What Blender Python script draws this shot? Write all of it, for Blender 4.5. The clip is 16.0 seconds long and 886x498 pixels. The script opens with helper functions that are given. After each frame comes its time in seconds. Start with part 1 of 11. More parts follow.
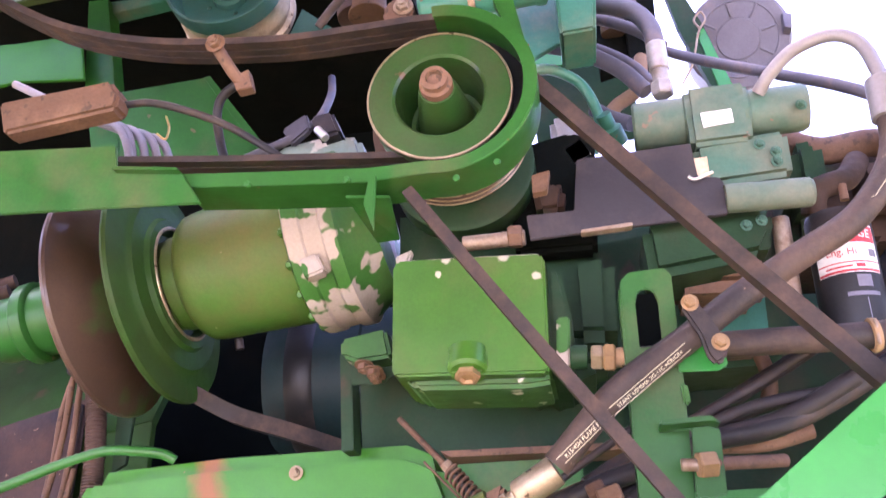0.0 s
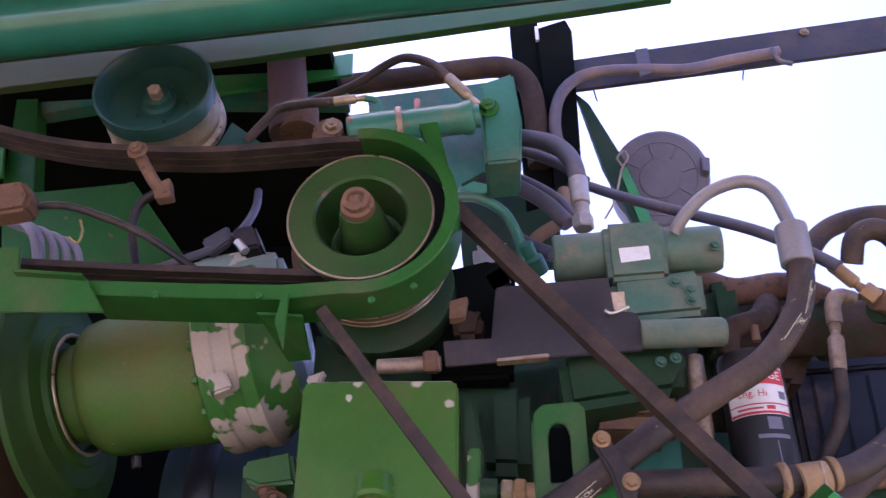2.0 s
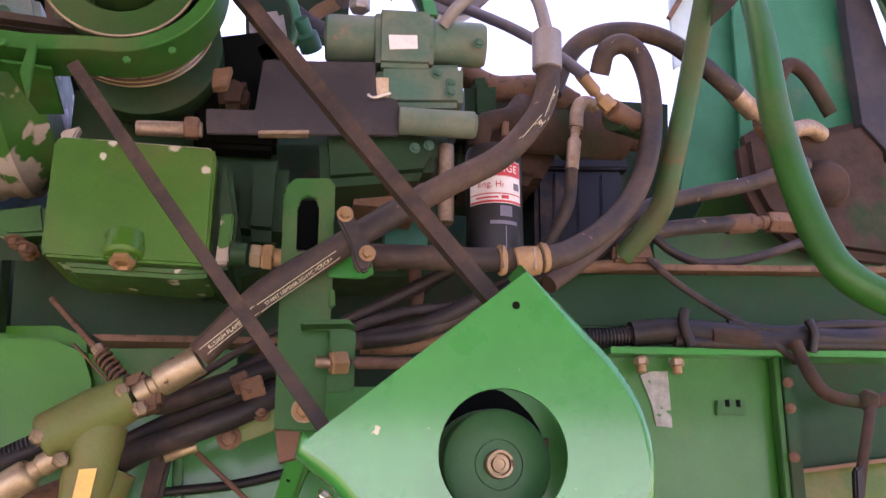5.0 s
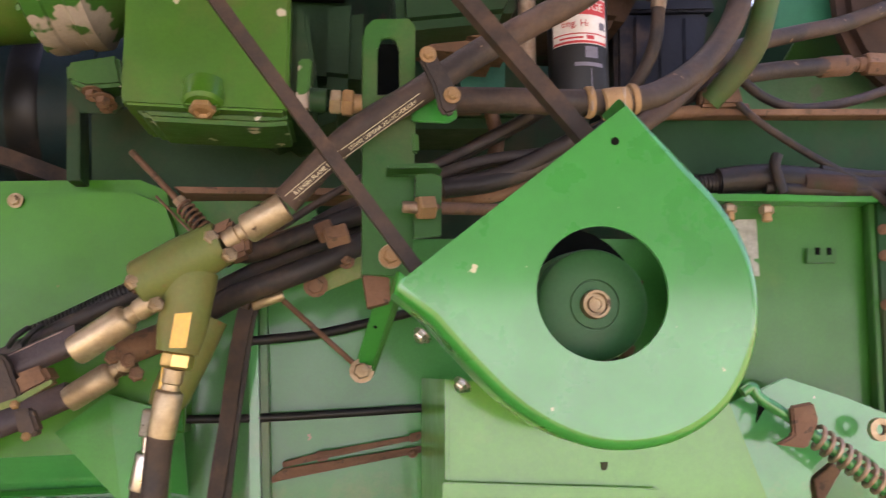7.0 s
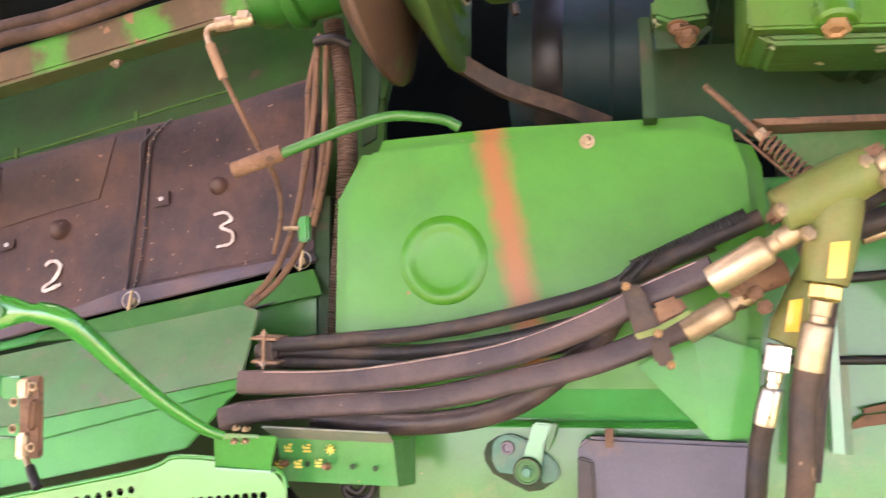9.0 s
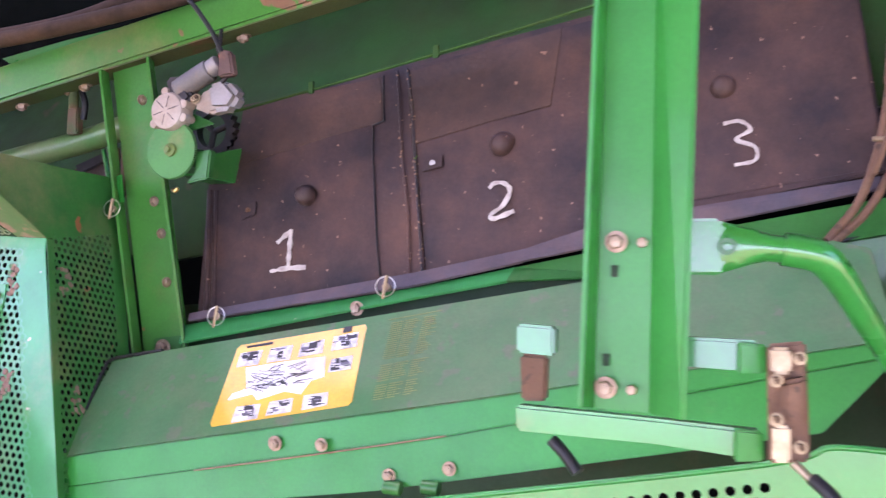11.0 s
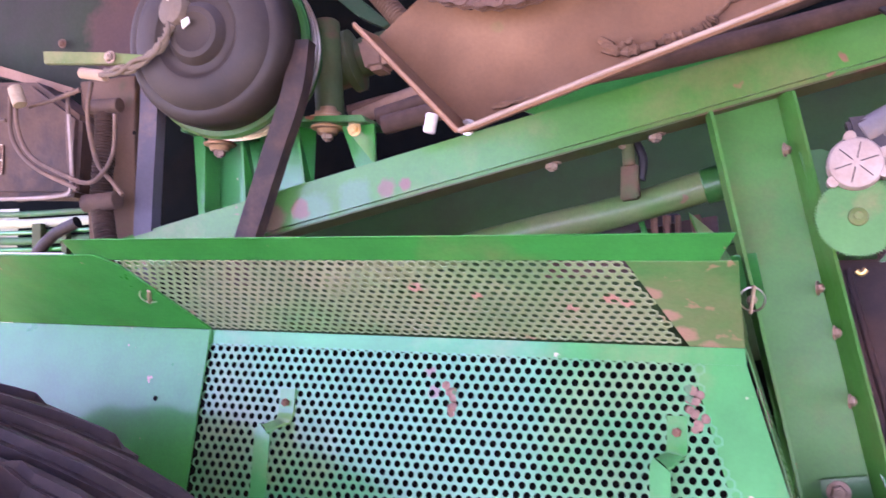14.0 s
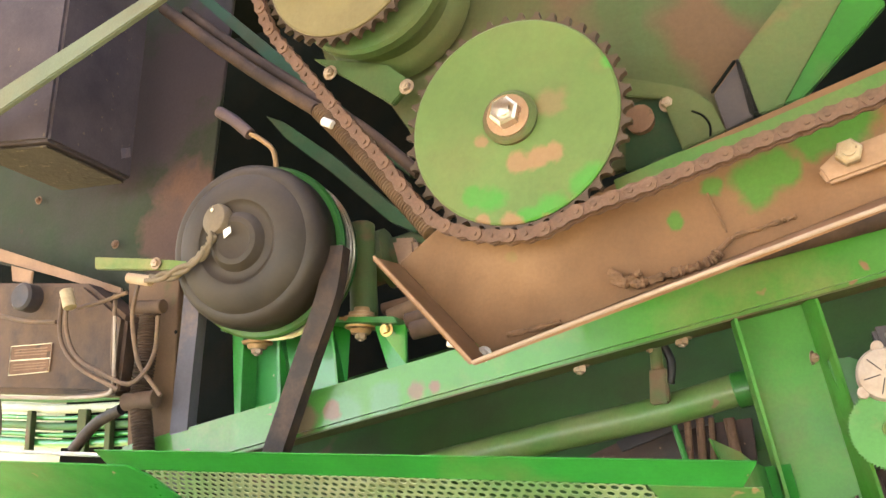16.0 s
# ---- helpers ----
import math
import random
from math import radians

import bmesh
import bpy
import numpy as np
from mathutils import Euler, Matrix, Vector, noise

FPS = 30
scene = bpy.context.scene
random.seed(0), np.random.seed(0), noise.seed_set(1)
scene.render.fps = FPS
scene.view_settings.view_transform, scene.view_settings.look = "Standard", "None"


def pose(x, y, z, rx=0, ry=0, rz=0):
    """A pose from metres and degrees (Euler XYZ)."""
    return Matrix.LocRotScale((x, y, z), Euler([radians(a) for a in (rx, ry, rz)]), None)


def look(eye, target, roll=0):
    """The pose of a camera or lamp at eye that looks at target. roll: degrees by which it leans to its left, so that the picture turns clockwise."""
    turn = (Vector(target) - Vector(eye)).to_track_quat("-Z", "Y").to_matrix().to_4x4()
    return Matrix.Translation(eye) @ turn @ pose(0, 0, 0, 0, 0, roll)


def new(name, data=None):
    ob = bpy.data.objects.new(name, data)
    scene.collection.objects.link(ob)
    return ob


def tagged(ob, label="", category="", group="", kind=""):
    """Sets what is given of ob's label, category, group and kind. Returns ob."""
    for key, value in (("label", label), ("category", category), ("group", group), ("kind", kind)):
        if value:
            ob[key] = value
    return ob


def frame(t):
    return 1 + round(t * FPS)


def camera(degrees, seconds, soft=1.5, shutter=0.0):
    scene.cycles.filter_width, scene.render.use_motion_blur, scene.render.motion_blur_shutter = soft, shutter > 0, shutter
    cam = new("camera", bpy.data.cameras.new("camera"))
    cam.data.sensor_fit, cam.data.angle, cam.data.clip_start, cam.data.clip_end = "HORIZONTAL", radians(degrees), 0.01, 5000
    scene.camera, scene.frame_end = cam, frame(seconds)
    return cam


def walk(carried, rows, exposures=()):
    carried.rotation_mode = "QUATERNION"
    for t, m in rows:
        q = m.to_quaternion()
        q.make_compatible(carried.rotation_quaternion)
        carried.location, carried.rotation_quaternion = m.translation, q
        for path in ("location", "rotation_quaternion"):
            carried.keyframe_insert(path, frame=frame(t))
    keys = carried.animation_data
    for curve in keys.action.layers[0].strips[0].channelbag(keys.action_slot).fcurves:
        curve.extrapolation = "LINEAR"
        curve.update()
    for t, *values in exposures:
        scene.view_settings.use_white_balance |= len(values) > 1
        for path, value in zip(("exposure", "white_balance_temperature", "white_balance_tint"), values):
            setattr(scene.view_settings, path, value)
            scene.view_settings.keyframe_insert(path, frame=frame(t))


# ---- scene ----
cam = camera(53.3, 16.0, 1.3, 0.3)
PATH = [
    (0, (0.0, 0.0, 1.75), (-0.303, 1.812, 2.541), -0.7),
    (0.5, (-0.006, 0.02, 1.763), (-0.296, 1.765, 2.698), -0.7),
    (1, (-0.003, 0.021, 1.77), (-0.27, 1.709, 2.81), -0.6),
    (1.5, (0.01, 0.021, 1.767), (-0.229, 1.704, 2.82), 0.2),
    (2, (0.019, 0.016, 1.764), (-0.114, 1.726, 2.793), 0.0),
    (2.5, (0.026, 0.001, 1.762), (0.019, 1.734, 2.759), -0.3),
    (3, (0.04, -0.018, 1.761), (0.15, 1.724, 2.736), -0.7),
    (3.5, (0.056, -0.038, 1.76), (0.27, 1.708, 2.711), -1.0),
    (4, (0.07, -0.05, 1.754), (0.356, 1.761, 2.553), -0.6),
    (4.2, (0.072, -0.05, 1.752), (0.368, 1.783, 2.497), -0.4),
    (6.3, (0.081, -0.019, 1.728), (0.42, 1.92, 2.078), -0.3),
    (6.5, (0.072, -0.014, 1.724), (0.403, 1.931, 2.051), -0.4),
    (7, (0.036, -0.001, 1.716), (0.244, 1.968, 1.996), -0.3),
    (7.5, (-0.015, 0.006, 1.709), (0.015, 1.989, 1.971), -0.1),
    (8, (-0.103, 0.017, 1.697), (-0.298, 1.992, 1.945), 0.6),
    (8.5, (-0.263, 0.016, 1.687), (-0.62, 1.972, 1.91), 0.9),
    (9, (-0.401, 0.007, 1.671), (-0.851, 1.946, 1.867), 1.2),
    (9.5, (-0.567, 0.045, 1.646), (-1.153, 1.949, 1.816), 1.9),
    (10, (-0.79, 0.112, 1.65), (-1.473, 1.988, 1.779), 2.3),
    (10.2, (-0.881, 0.129, 1.659), (-1.569, 2.004, 1.761), 2.5),
    (12.3, (-1.798, 0.228, 1.665), (-2.419, 2.129, 1.69), 1.1),
    (12.5, (-1.905, 0.234, 1.672), (-2.46, 2.155, 1.707), 1.0),
    (13, (-2.155, 0.261, 1.697), (-2.707, 2.181, 1.783), 0.6),
    (13.5, (-2.288, 0.254, 1.706), (-2.881, 2.161, 1.82), 0.7),
    (14, (-2.356, 0.255, 1.712), (-3.075, 2.114, 1.877), 0.7),
    (14.5, (-2.368, 0.251, 1.731), (-3.155, 2.07, 2.001), 0.7),
    (15, (-2.356, 0.243, 1.751), (-3.158, 2.039, 2.113), 0.6),
    (15.5, (-2.338, 0.238, 1.767), (-3.153, 2.01, 2.209), 0.6),
    (16, (-2.311, 0.238, 1.778), (-3.115, 1.994, 2.298), 0.9),
]
# the clip's camera darkens when the sky comes in and shifts its white balance on the way
EXPO = [(0.0, 3.35, 6050, 48), (0.5, 2.65, 5900, 48), (1.0, 2.2, 5600, 48), (1.5, 1.8, 5600, 50), (2.5, 2.05, 5650, 50), (3.0, 2.3, 5650, 51), (3.5, 2.4, 5750, 52), (4.0, 2.2, 6100, 52),
        (6.5, 2.35, 7100, 36), (7.0, 2.35, 7200, 34), (8.0, 2.85, 7350, 33), (8.5, 3.32, 7350, 37), (9.0, 3.45, 7100, 36), (9.5, 3.42, 6200, 52), (10.0, 3.05, 5950, 42), (12.5, 3.22, 5550, 59), (13.0, 3.3, 5550, 66), (13.5, 3.35, 5550, 66), (14.0, 3.38, 5650, 66), (14.5, 3.15, 6600, 34),
        (15.0, 3.28, 6800, 22), (16.0, 3.42, 7400, 16)]
walk(cam, [(t, look(eye, target, roll)) for t, eye, target, roll in PATH], EXPO)

# ---------------------------------------------------------------- light
SUN_EL, SUN_AZ = 68, -70         # the sun stands behind the machine, so this side lies in its shade
world = bpy.data.worlds.new("sky")
scene.world = world
world.use_nodes = True
wn = world.node_tree.nodes
sky = wn.new("ShaderNodeTexSky")
sky.sky_type = "NISHITA"
sky.sun_disc = False
sky.sun_elevation = radians(SUN_EL)
sky.sun_rotation = radians(SUN_AZ)
sky.dust_density = 3.0
wn["Background"].inputs[1].default_value = 0.15
world.node_tree.links.new(sky.outputs[0], wn["Background"].inputs[0])
sun = new("sun", bpy.data.lights.new("sun", "SUN"))
sun.data.energy, sun.data.angle, sun.data.color = 5.0, radians(0.6), (1.0, 0.95, 0.87)
_d = Vector((math.sin(radians(SUN_AZ)) * math.cos(radians(SUN_EL)), math.cos(radians(SUN_AZ)) * math.cos(radians(SUN_EL)), math.sin(radians(SUN_EL))))
sun.matrix_world = look(_d * 30, (0, 0, 0))


# ---------------------------------------------------------------- materials
def surface(name, base, rough=0.5, metal=0.0, var=0.18, scale=7.0, dust=None, chips=None, bump=0.15, bscale=90.0, coat=0.0, stripe=None, spots=(), speck=0.06):
    """A procedural surface: base colour with broad variation, a dust veil (colour, amount, scale), chips (colour, amount, scale) and fine relief."""
    m = bpy.data.materials.new(name)
    m.use_nodes = True
    nt = m.node_tree
    n, l = nt.nodes, nt.links
    b = n["Principled BSDF"]
    tc = n.new("ShaderNodeTexCoord")

    def noise_tex(sc, detail=5.0, off=0.0, rough_=0.6):
        mp = n.new("ShaderNodeMapping")
        mp.inputs["Location"].default_value = (off, off * 0.7, -off)
        l.new(tc.outputs["Object"], mp.inputs["Vector"])
        t = n.new("ShaderNodeTexNoise")
        t.inputs["Scale"].default_value, t.inputs["Detail"].default_value, t.inputs["Roughness"].default_value = sc, detail, rough_
        l.new(mp.outputs[0], t.inputs["Vector"])
        return t.outputs["Fac"]

    def ramp(fac, lo, hi):
        r = n.new("ShaderNodeMapRange")
        r.inputs["From Min"].default_value, r.inputs["From Max"].default_value = lo, hi
        l.new(fac, r.inputs["Value"])
        return r.outputs[0]

    def mix(fac, a, c):
        x = n.new("ShaderNodeMix")
        x.data_type = "RGBA"
        l.new(fac, x.inputs["Factor"])
        for sock, v in ((x.inputs["A"], a), (x.inputs["B"], c)):
            if isinstance(v, tuple):
                sock.default_value = (*v, 1)
            else:
                l.new(v, sock)
        return x.outputs["Result"]

    info = n.new("ShaderNodeObjectInfo")
    col = mix(ramp(noise_tex(scale), 0.3, 0.7), tuple(c * (1 - var) for c in base), tuple(min(1, c * (1 + var)) for c in base))
    rgh = ramp(noise_tex(scale * 2.3, 4, 3.1), 0.2, 0.8)
    rr = n.new("ShaderNodeMapRange")
    rr.inputs["To Min"].default_value, rr.inputs["To Max"].default_value = max(0.05, rough - 0.1), min(1, rough + 0.12)
    l.new(rgh, rr.inputs["Value"])
    rough_out = rr.outputs[0]
    if stripe:
        # a run of rust down the face: centre, half width, colour
        sx, sw, sc_ = stripe
        sep = n.new("ShaderNodeSeparateXYZ")
        l.new(tc.outputs["Object"], sep.inputs[0])
        a = n.new("ShaderNodeMath"); a.operation = "MULTIPLY_ADD"
        l.new(sep.outputs["Z"], a.inputs[0]); a.inputs[1].default_value = 0.22; a.inputs[2].default_value = -sx
        s_ = n.new("ShaderNodeMath"); s_.operation = "ADD"
        l.new(sep.outputs["X"], s_.inputs[0]); l.new(a.outputs[0], s_.inputs[1])
        ab = n.new("ShaderNodeMath"); ab.operation = "ABSOLUTE"
        l.new(s_.outputs[0], ab.inputs[0])
        nz = n.new("ShaderNodeMath"); nz.operation = "MULTIPLY_ADD"
        l.new(noise_tex(30, 4, 8.0), nz.inputs[0]); nz.inputs[1].default_value = 0.03; l.new(ab.outputs[0], nz.inputs[2])
        col = mix(ramp(nz.outputs[0], sw + 0.028, sw), col, sc_)
    for place, radius, spot in spots:
        # a patch of another colour with a ragged soft edge
        far = n.new("ShaderNodeVectorMath"); far.operation = "DISTANCE"
        l.new(tc.outputs["Object"], far.inputs[0]); far.inputs[1].default_value = place
        rag = n.new("ShaderNodeMath"); rag.operation = "MULTIPLY_ADD"
        l.new(noise_tex(min(170, max(20, 0.75 / radius)), 4, 6.1), rag.inputs[0]); rag.inputs[1].default_value = radius * 1.4; l.new(far.outputs["Value"], rag.inputs[2])
        col = mix(ramp(rag.outputs[0], radius * 1.75, radius * 1.35), col, spot)
    if chips:
        k = noise_tex(chips[2], 3, 5.3, 0.5)
        col = mix(ramp(k, 1 - chips[1], 1 - chips[1] + (chips[3] if len(chips) > 3 else 0.02)), col, chips[0])
    if dust:
        d = noise_tex(dust[2], 6, 1.7, 0.65)
        dm = ramp(d, 0.62 - 0.5 * dust[1], 1.15 - 0.5 * dust[1])
        col = mix(dm, col, dust[0])
        mr = n.new("ShaderNodeMix"); mr.data_type = "FLOAT"
        l.new(dm, mr.inputs[0]); l.new(rough_out, mr.inputs[2]); mr.inputs[3].default_value = 0.9
        rough_out = mr.outputs[0]
    # fine specks of dirt and wear
    gain = n.new("ShaderNodeMapRange")
    gain.inputs["From Min"].default_value, gain.inputs["From Max"].default_value = 0.36, 0.66
    gain.inputs["To Min"].default_value, gain.inputs["To Max"].default_value = 1 - speck, 1 + speck
    l.new(noise_tex(190, 3, 4.4, 0.75), gain.inputs["Value"])
    fine = n.new("ShaderNodeVectorMath"); fine.operation = "SCALE"
    l.new(col, fine.inputs[0]); l.new(gain.outputs[0], fine.inputs["Scale"])
    l.new(fine.outputs[0], b.inputs["Base Color"])
    l.new(rough_out, b.inputs["Roughness"])
    b.inputs["Metallic"].default_value = metal
    b.inputs["Specular IOR Level"].default_value = 0.5 if metal else 0.33
    b.inputs["Coat Weight"].default_value = coat
    b.inputs["Coat Roughness"].default_value = 0.11
    b.inputs["Coat IOR"].default_value = 1.65
    if bump:
        bp = n.new("ShaderNodeBump")
        bp.inputs["Strength"].default_value, bp.inputs["Distance"].default_value = bump, 0.004
        l.new(noise_tex(bscale, 4, 2.2), bp.inputs["Height"])
        l.new(bp.outputs[0], b.inputs["Normal"])
    return m


TAN = (0.30, 0.18, 0.105)
SOIL = (0.20, 0.10, 0.055)
RUST = (0.20, 0.075, 0.03)
GREEN = surface("green_paint", (0.012, 0.185, 0.026), 0.34, dust=(TAN, 0.10, 3), chips=(TAN, 0.27, 40), coat=0.38, bump=0.05, bscale=25)
GREEN_DULL = surface("green_paint_dull", (0.018, 0.118, 0.020), 0.42, dust=(TAN, 0.2, 4), chips=(RUST, 0.28, 22), bump=0.1, bscale=60, coat=0.18)
GREEN_DUSTY = surface("green_paint_dusty", (0.032, 0.078, 0.02), 0.6, dust=((0.09, 0.064, 0.03), 0.62, 5), chips=((0.10, 0.055, 0.03), 0.40, 9, 0.08), bump=0.2)
GREEN_TEAL = surface("green_engine_paint", (0.028, 0.15, 0.10), 0.4, dust=(TAN, 0.22, 6), chips=(RUST, 0.3, 30), coat=0.1)
# dark copy of the green for inner parts; their shade is in the colour
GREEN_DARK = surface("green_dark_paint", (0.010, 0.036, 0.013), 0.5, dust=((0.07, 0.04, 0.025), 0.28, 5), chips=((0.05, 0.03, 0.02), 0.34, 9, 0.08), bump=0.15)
GREEN_TANK = surface("green_tank_paint", (0.020, 0.155, 0.004), 0.4, dust=((0.10, 0.12, 0.02), 0.08, 2.5), chips=((0.20, 0.11, 0.03), 0.27, 35), coat=0.06, bump=0.05, bscale=22, speck=0.03, stripe=(0.03, 0.024, (0.22, 0.085, 0.018)))
GREEN_LIGHT = surface("green_light_paint", (0.024, 0.225, 0.055), 0.36, dust=(TAN, 0.14, 4), chips=((0.36, 0.33, 0.22), 0.275, 55), bump=0.03, bscale=20, coat=0.65, speck=0.03)
GREEN_BACK = surface("green_sheet_paint", (0.012, 0.088, 0.012), 0.42, dust=((0.16, 0.10, 0.055), 0.25, 4), chips=((0.12, 0.09, 0.05), 0.26, 24), bump=0.1, bscale=60)
GREEN_OLIVE = surface("olive_paint", (0.085, 0.135, 0.03), 0.5, dust=(TAN, 0.3, 9), chips=(RUST, 0.3, 30))
CAST_CHIP = surface("chipped_cast_paint", (0.024, 0.105, 0.014), 0.5, dust=((0.10, 0.075, 0.04), 0.25, 6), chips=((0.36, 0.30, 0.25), 0.49, 12), bump=0.35, bscale=14)
CAST = surface("green_cast_paint", (0.026, 0.115, 0.010), 0.4, dust=((0.14, 0.10, 0.038), 0.40, 5), chips=((0.5, 0.44, 0.36), 0.30, 14), bump=0.25, bscale=45)
DUSTY = surface("dust_covered_steel", (0.25, 0.155, 0.10), 0.85, dust=((0.16, 0.09, 0.055), 0.42, 5), chips=((0.07, 0.20, 0.03), 0.315, 7), bump=0.25)
RUSTY = surface("rusty_steel", (0.12, 0.065, 0.04), 0.75, var=0.35, dust=(TAN, 0.24, 12), chips=((0.07, 0.042, 0.028), 0.38, 60), bump=0.4)
RUSTY_SHEAVE = surface("worn_rusty_sheave", (0.055, 0.032, 0.022), 0.4, dust=((0.10, 0.055, 0.03), 0.4, 5), chips=((0.03, 0.085, 0.016), 0.42, 7, 0.06), bump=0.12, coat=0.2)
RUBBER = surface("black_rubber", (0.018, 0.016, 0.017), 0.5, dust=((0.15, 0.095, 0.065), 0.33, 14), bump=0.2, bscale=150)
RUBBER_DUSTY = surface("dusty_rubber", (0.026, 0.021, 0.02), 0.55, dust=((0.15, 0.09, 0.06), 0.46, 9), chips=((0.19, 0.13, 0.09), 0.3, 45), bump=0.25, bscale=150)
HOSE_BROWN = surface("dusty_brown_hose", (0.034, 0.022, 0.017), 0.8, dust=((0.12, 0.07, 0.045), 0.45, 9), bump=0.25, bscale=150)
for _m in (RUBBER, RUBBER_DUSTY):
    _m.node_tree.nodes["Principled BSDF"].inputs["Specular IOR Level"].default_value = 0.3
HOSE_BROWN.node_tree.nodes["Principled BSDF"].inputs["Specular IOR Level"].default_value = 0.2
HOSE_LILAC = surface("grey_hose", (0.075, 0.07, 0.088), 0.55, dust=(TAN, 0.2, 10))
BELT = surface("belt_rubber", (0.024, 0.017, 0.015), 0.6, dust=((0.13, 0.075, 0.05), 0.38, 18), bump=0.2)
PANEL = surface("black_dusty_plastic", (0.019, 0.0135, 0.0155), 0.5, var=0.3, dust=((0.15, 0.075, 0.052), 0.46, 4), chips=((0.24, 0.15, 0.11), 0.295, 75), bump=0.3)
PANEL_LIP = surface("grey_dusty_plastic", (0.06, 0.05, 0.062), 0.6, dust=((0.17, 0.10, 0.08), 0.35, 6))
SLATE = surface("slate_painted_steel", (0.026, 0.023, 0.027), 0.5, dust=((0.11, 0.075, 0.06), 0.32, 7))
BLACK = surface("black_paint", (0.010, 0.010, 0.011), 0.45, dust=((0.12, 0.075, 0.055), 0.16, 6))
DOME = surface("dusty_black_casting", (0.014, 0.011, 0.009), 0.5, dust=((0.066, 0.046, 0.031), 0.48, 5), chips=((0.11, 0.075, 0.05), 0.34, 6, 0.15), bump=0.06)
GREY = surface("grey_plastic", (0.14, 0.13, 0.165), 0.55, dust=(TAN, 0.15, 6))
NAVY = surface("navy_plastic", (0.010, 0.012, 0.022), 0.4, dust=(TAN, 0.15, 6))
STEEL = surface("zinc_steel", (0.42, 0.34, 0.23), 0.45, metal=0.9, dust=((0.2, 0.13, 0.075), 0.48, 22), chips=((0.06, 0.04, 0.03), 0.33, 40), bump=0.15)
STEEL_BRIGHT = surface("bright_steel", (0.55, 0.51, 0.45), 0.3, metal=1.0, dust=(TAN, 0.2, 20), bump=0.05)
BRASS = surface("yellow_zinc", (0.62, 0.44, 0.17), 0.35, metal=1.0, dust=(TAN, 0.3, 25))
NUT = surface("dull_zinc_bolt", (0.36, 0.28, 0.21), 0.5, metal=0.8, dust=((0.22, 0.12, 0.065), 0.5, 60))
ALU = surface("cast_aluminium", (0.42, 0.40, 0.40), 0.45, metal=0.6, dust=(TAN, 0.3, 15))
PINK = surface("dusty_pale_casting", (0.34, 0.29, 0.25), 0.6, metal=0.2, dust=((0.26, 0.17, 0.12), 0.5, 18), bump=0.2)
WHITE = surface("white_chalk_paint", (0.50, 0.45, 0.41), 0.85, dust=((0.10, 0.065, 0.05), 0.5, 38))
PAPER = surface("white_label", (0.68, 0.66, 0.64), 0.5, dust=(TAN, 0.25, 12))
YELLOW = surface("yellow_decal", (0.58, 0.34, 0.025), 0.4, dust=(TAN, 0.12, 12), coat=0.3)
YELLOW_INK = surface("yellow_print", (0.50, 0.44, 0.08), 0.5)
PRINT = surface("cream_print", (0.62, 0.55, 0.38), 0.6)
RED = surface("red_print", (0.50, 0.05, 0.06), 0.5)
INK = surface("black_print", (0.03, 0.03, 0.035), 0.5)
# near-black fill: shade of deep recesses and holes is put into the colour
VOID = surface("near_black_matte", (0.0045, 0.006, 0.0055), 0.85, dust=((0.016, 0.011, 0.008), 0.25, 5))
HOOD = surface("dusty_worn_green_paint", (0.03, 0.13, 0.04), 0.6, dust=((0.11, 0.14, 0.075), 0.5, 6), chips=((0.07, 0.11, 0.06), 0.40, 30, 0.06), bump=0.2, coat=0.05)
MESH = surface("dusty_mesh_paint", (0.085, 0.21, 0.07), 0.5, dust=((0.34, 0.29, 0.20), 0.50, 4), chips=((0.30, 0.12, 0.08), 0.33, 8, 0.05), bump=0.1, coat=0.2, spots=[((0.249, -0.079, 0.642), .012, (.38, .13, .10)), ((0.267, -0.071, 0.637), .010, (.38, .13, .10)), ((0.199, -0.061, 0.631), .009, (.36, .14, .11)), ((0.0, -0.093, 0.656), .012, (.36, .14, .11)), ((0.079, -0.08, 0.646), .008, (.36, .16, .11))])
MESH_LIGHT = surface("worn_mesh_paint", (0.05, 0.25, 0.10), 0.36, dust=(TAN, 0.15, 4), chips=((0.34, 0.11, 0.08), 0.30, 9), bump=0.06, coat=0.6, spots=[((-0.014, 0.001, 0.543), .010, (.17, .12, .08)), ((-0.008, -0.005, 0.515), .011, (.17, .12, .08))])
CUSHION = surface("rusty_gold_washer", (0.28, 0.17, 0.08), 0.5, metal=0.4, dust=(TAN, 0.35, 30))
NECK = surface("grey_steel_pipe", (0.24, 0.22, 0.22), 0.5, metal=0.4, dust=(TAN, 0.15, 15))
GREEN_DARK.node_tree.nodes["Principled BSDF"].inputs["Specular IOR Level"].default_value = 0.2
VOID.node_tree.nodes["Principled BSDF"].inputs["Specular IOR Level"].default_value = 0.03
# dusty green darkened: the shade under the rail is put into the colour
GREEN_SHADED = surface("shaded_dusty_green_paint", (0.015, 0.062, 0.007), 0.5, dust=((0.045, 0.03, 0.016), 0.42, 3), chips=((0.10, 0.055, 0.035), 0.33, 7, 0.08), bump=0.1)
GREEN_SHADED.node_tree.nodes["Principled BSDF"].inputs["Specular IOR Level"].default_value = 0.2
VALVE = surface("grey_green_valve_paint", (0.045, 0.115, 0.08), 0.5, dust=((0.24, 0.19, 0.14), 0.42, 7), chips=((0.16, 0.10, 0.07), 0.33, 22), bump=0.15)
CABLE_LILAC = surface("pale_lilac_cable", (0.21, 0.20, 0.25), 0.5, dust=(TAN, 0.2, 20))
GREEN_POST = surface("plain_green_paint", (0.014, 0.185, 0.024), 0.45, dust=(TAN, 0.08, 3), coat=0.12, bump=0.04, bscale=25)
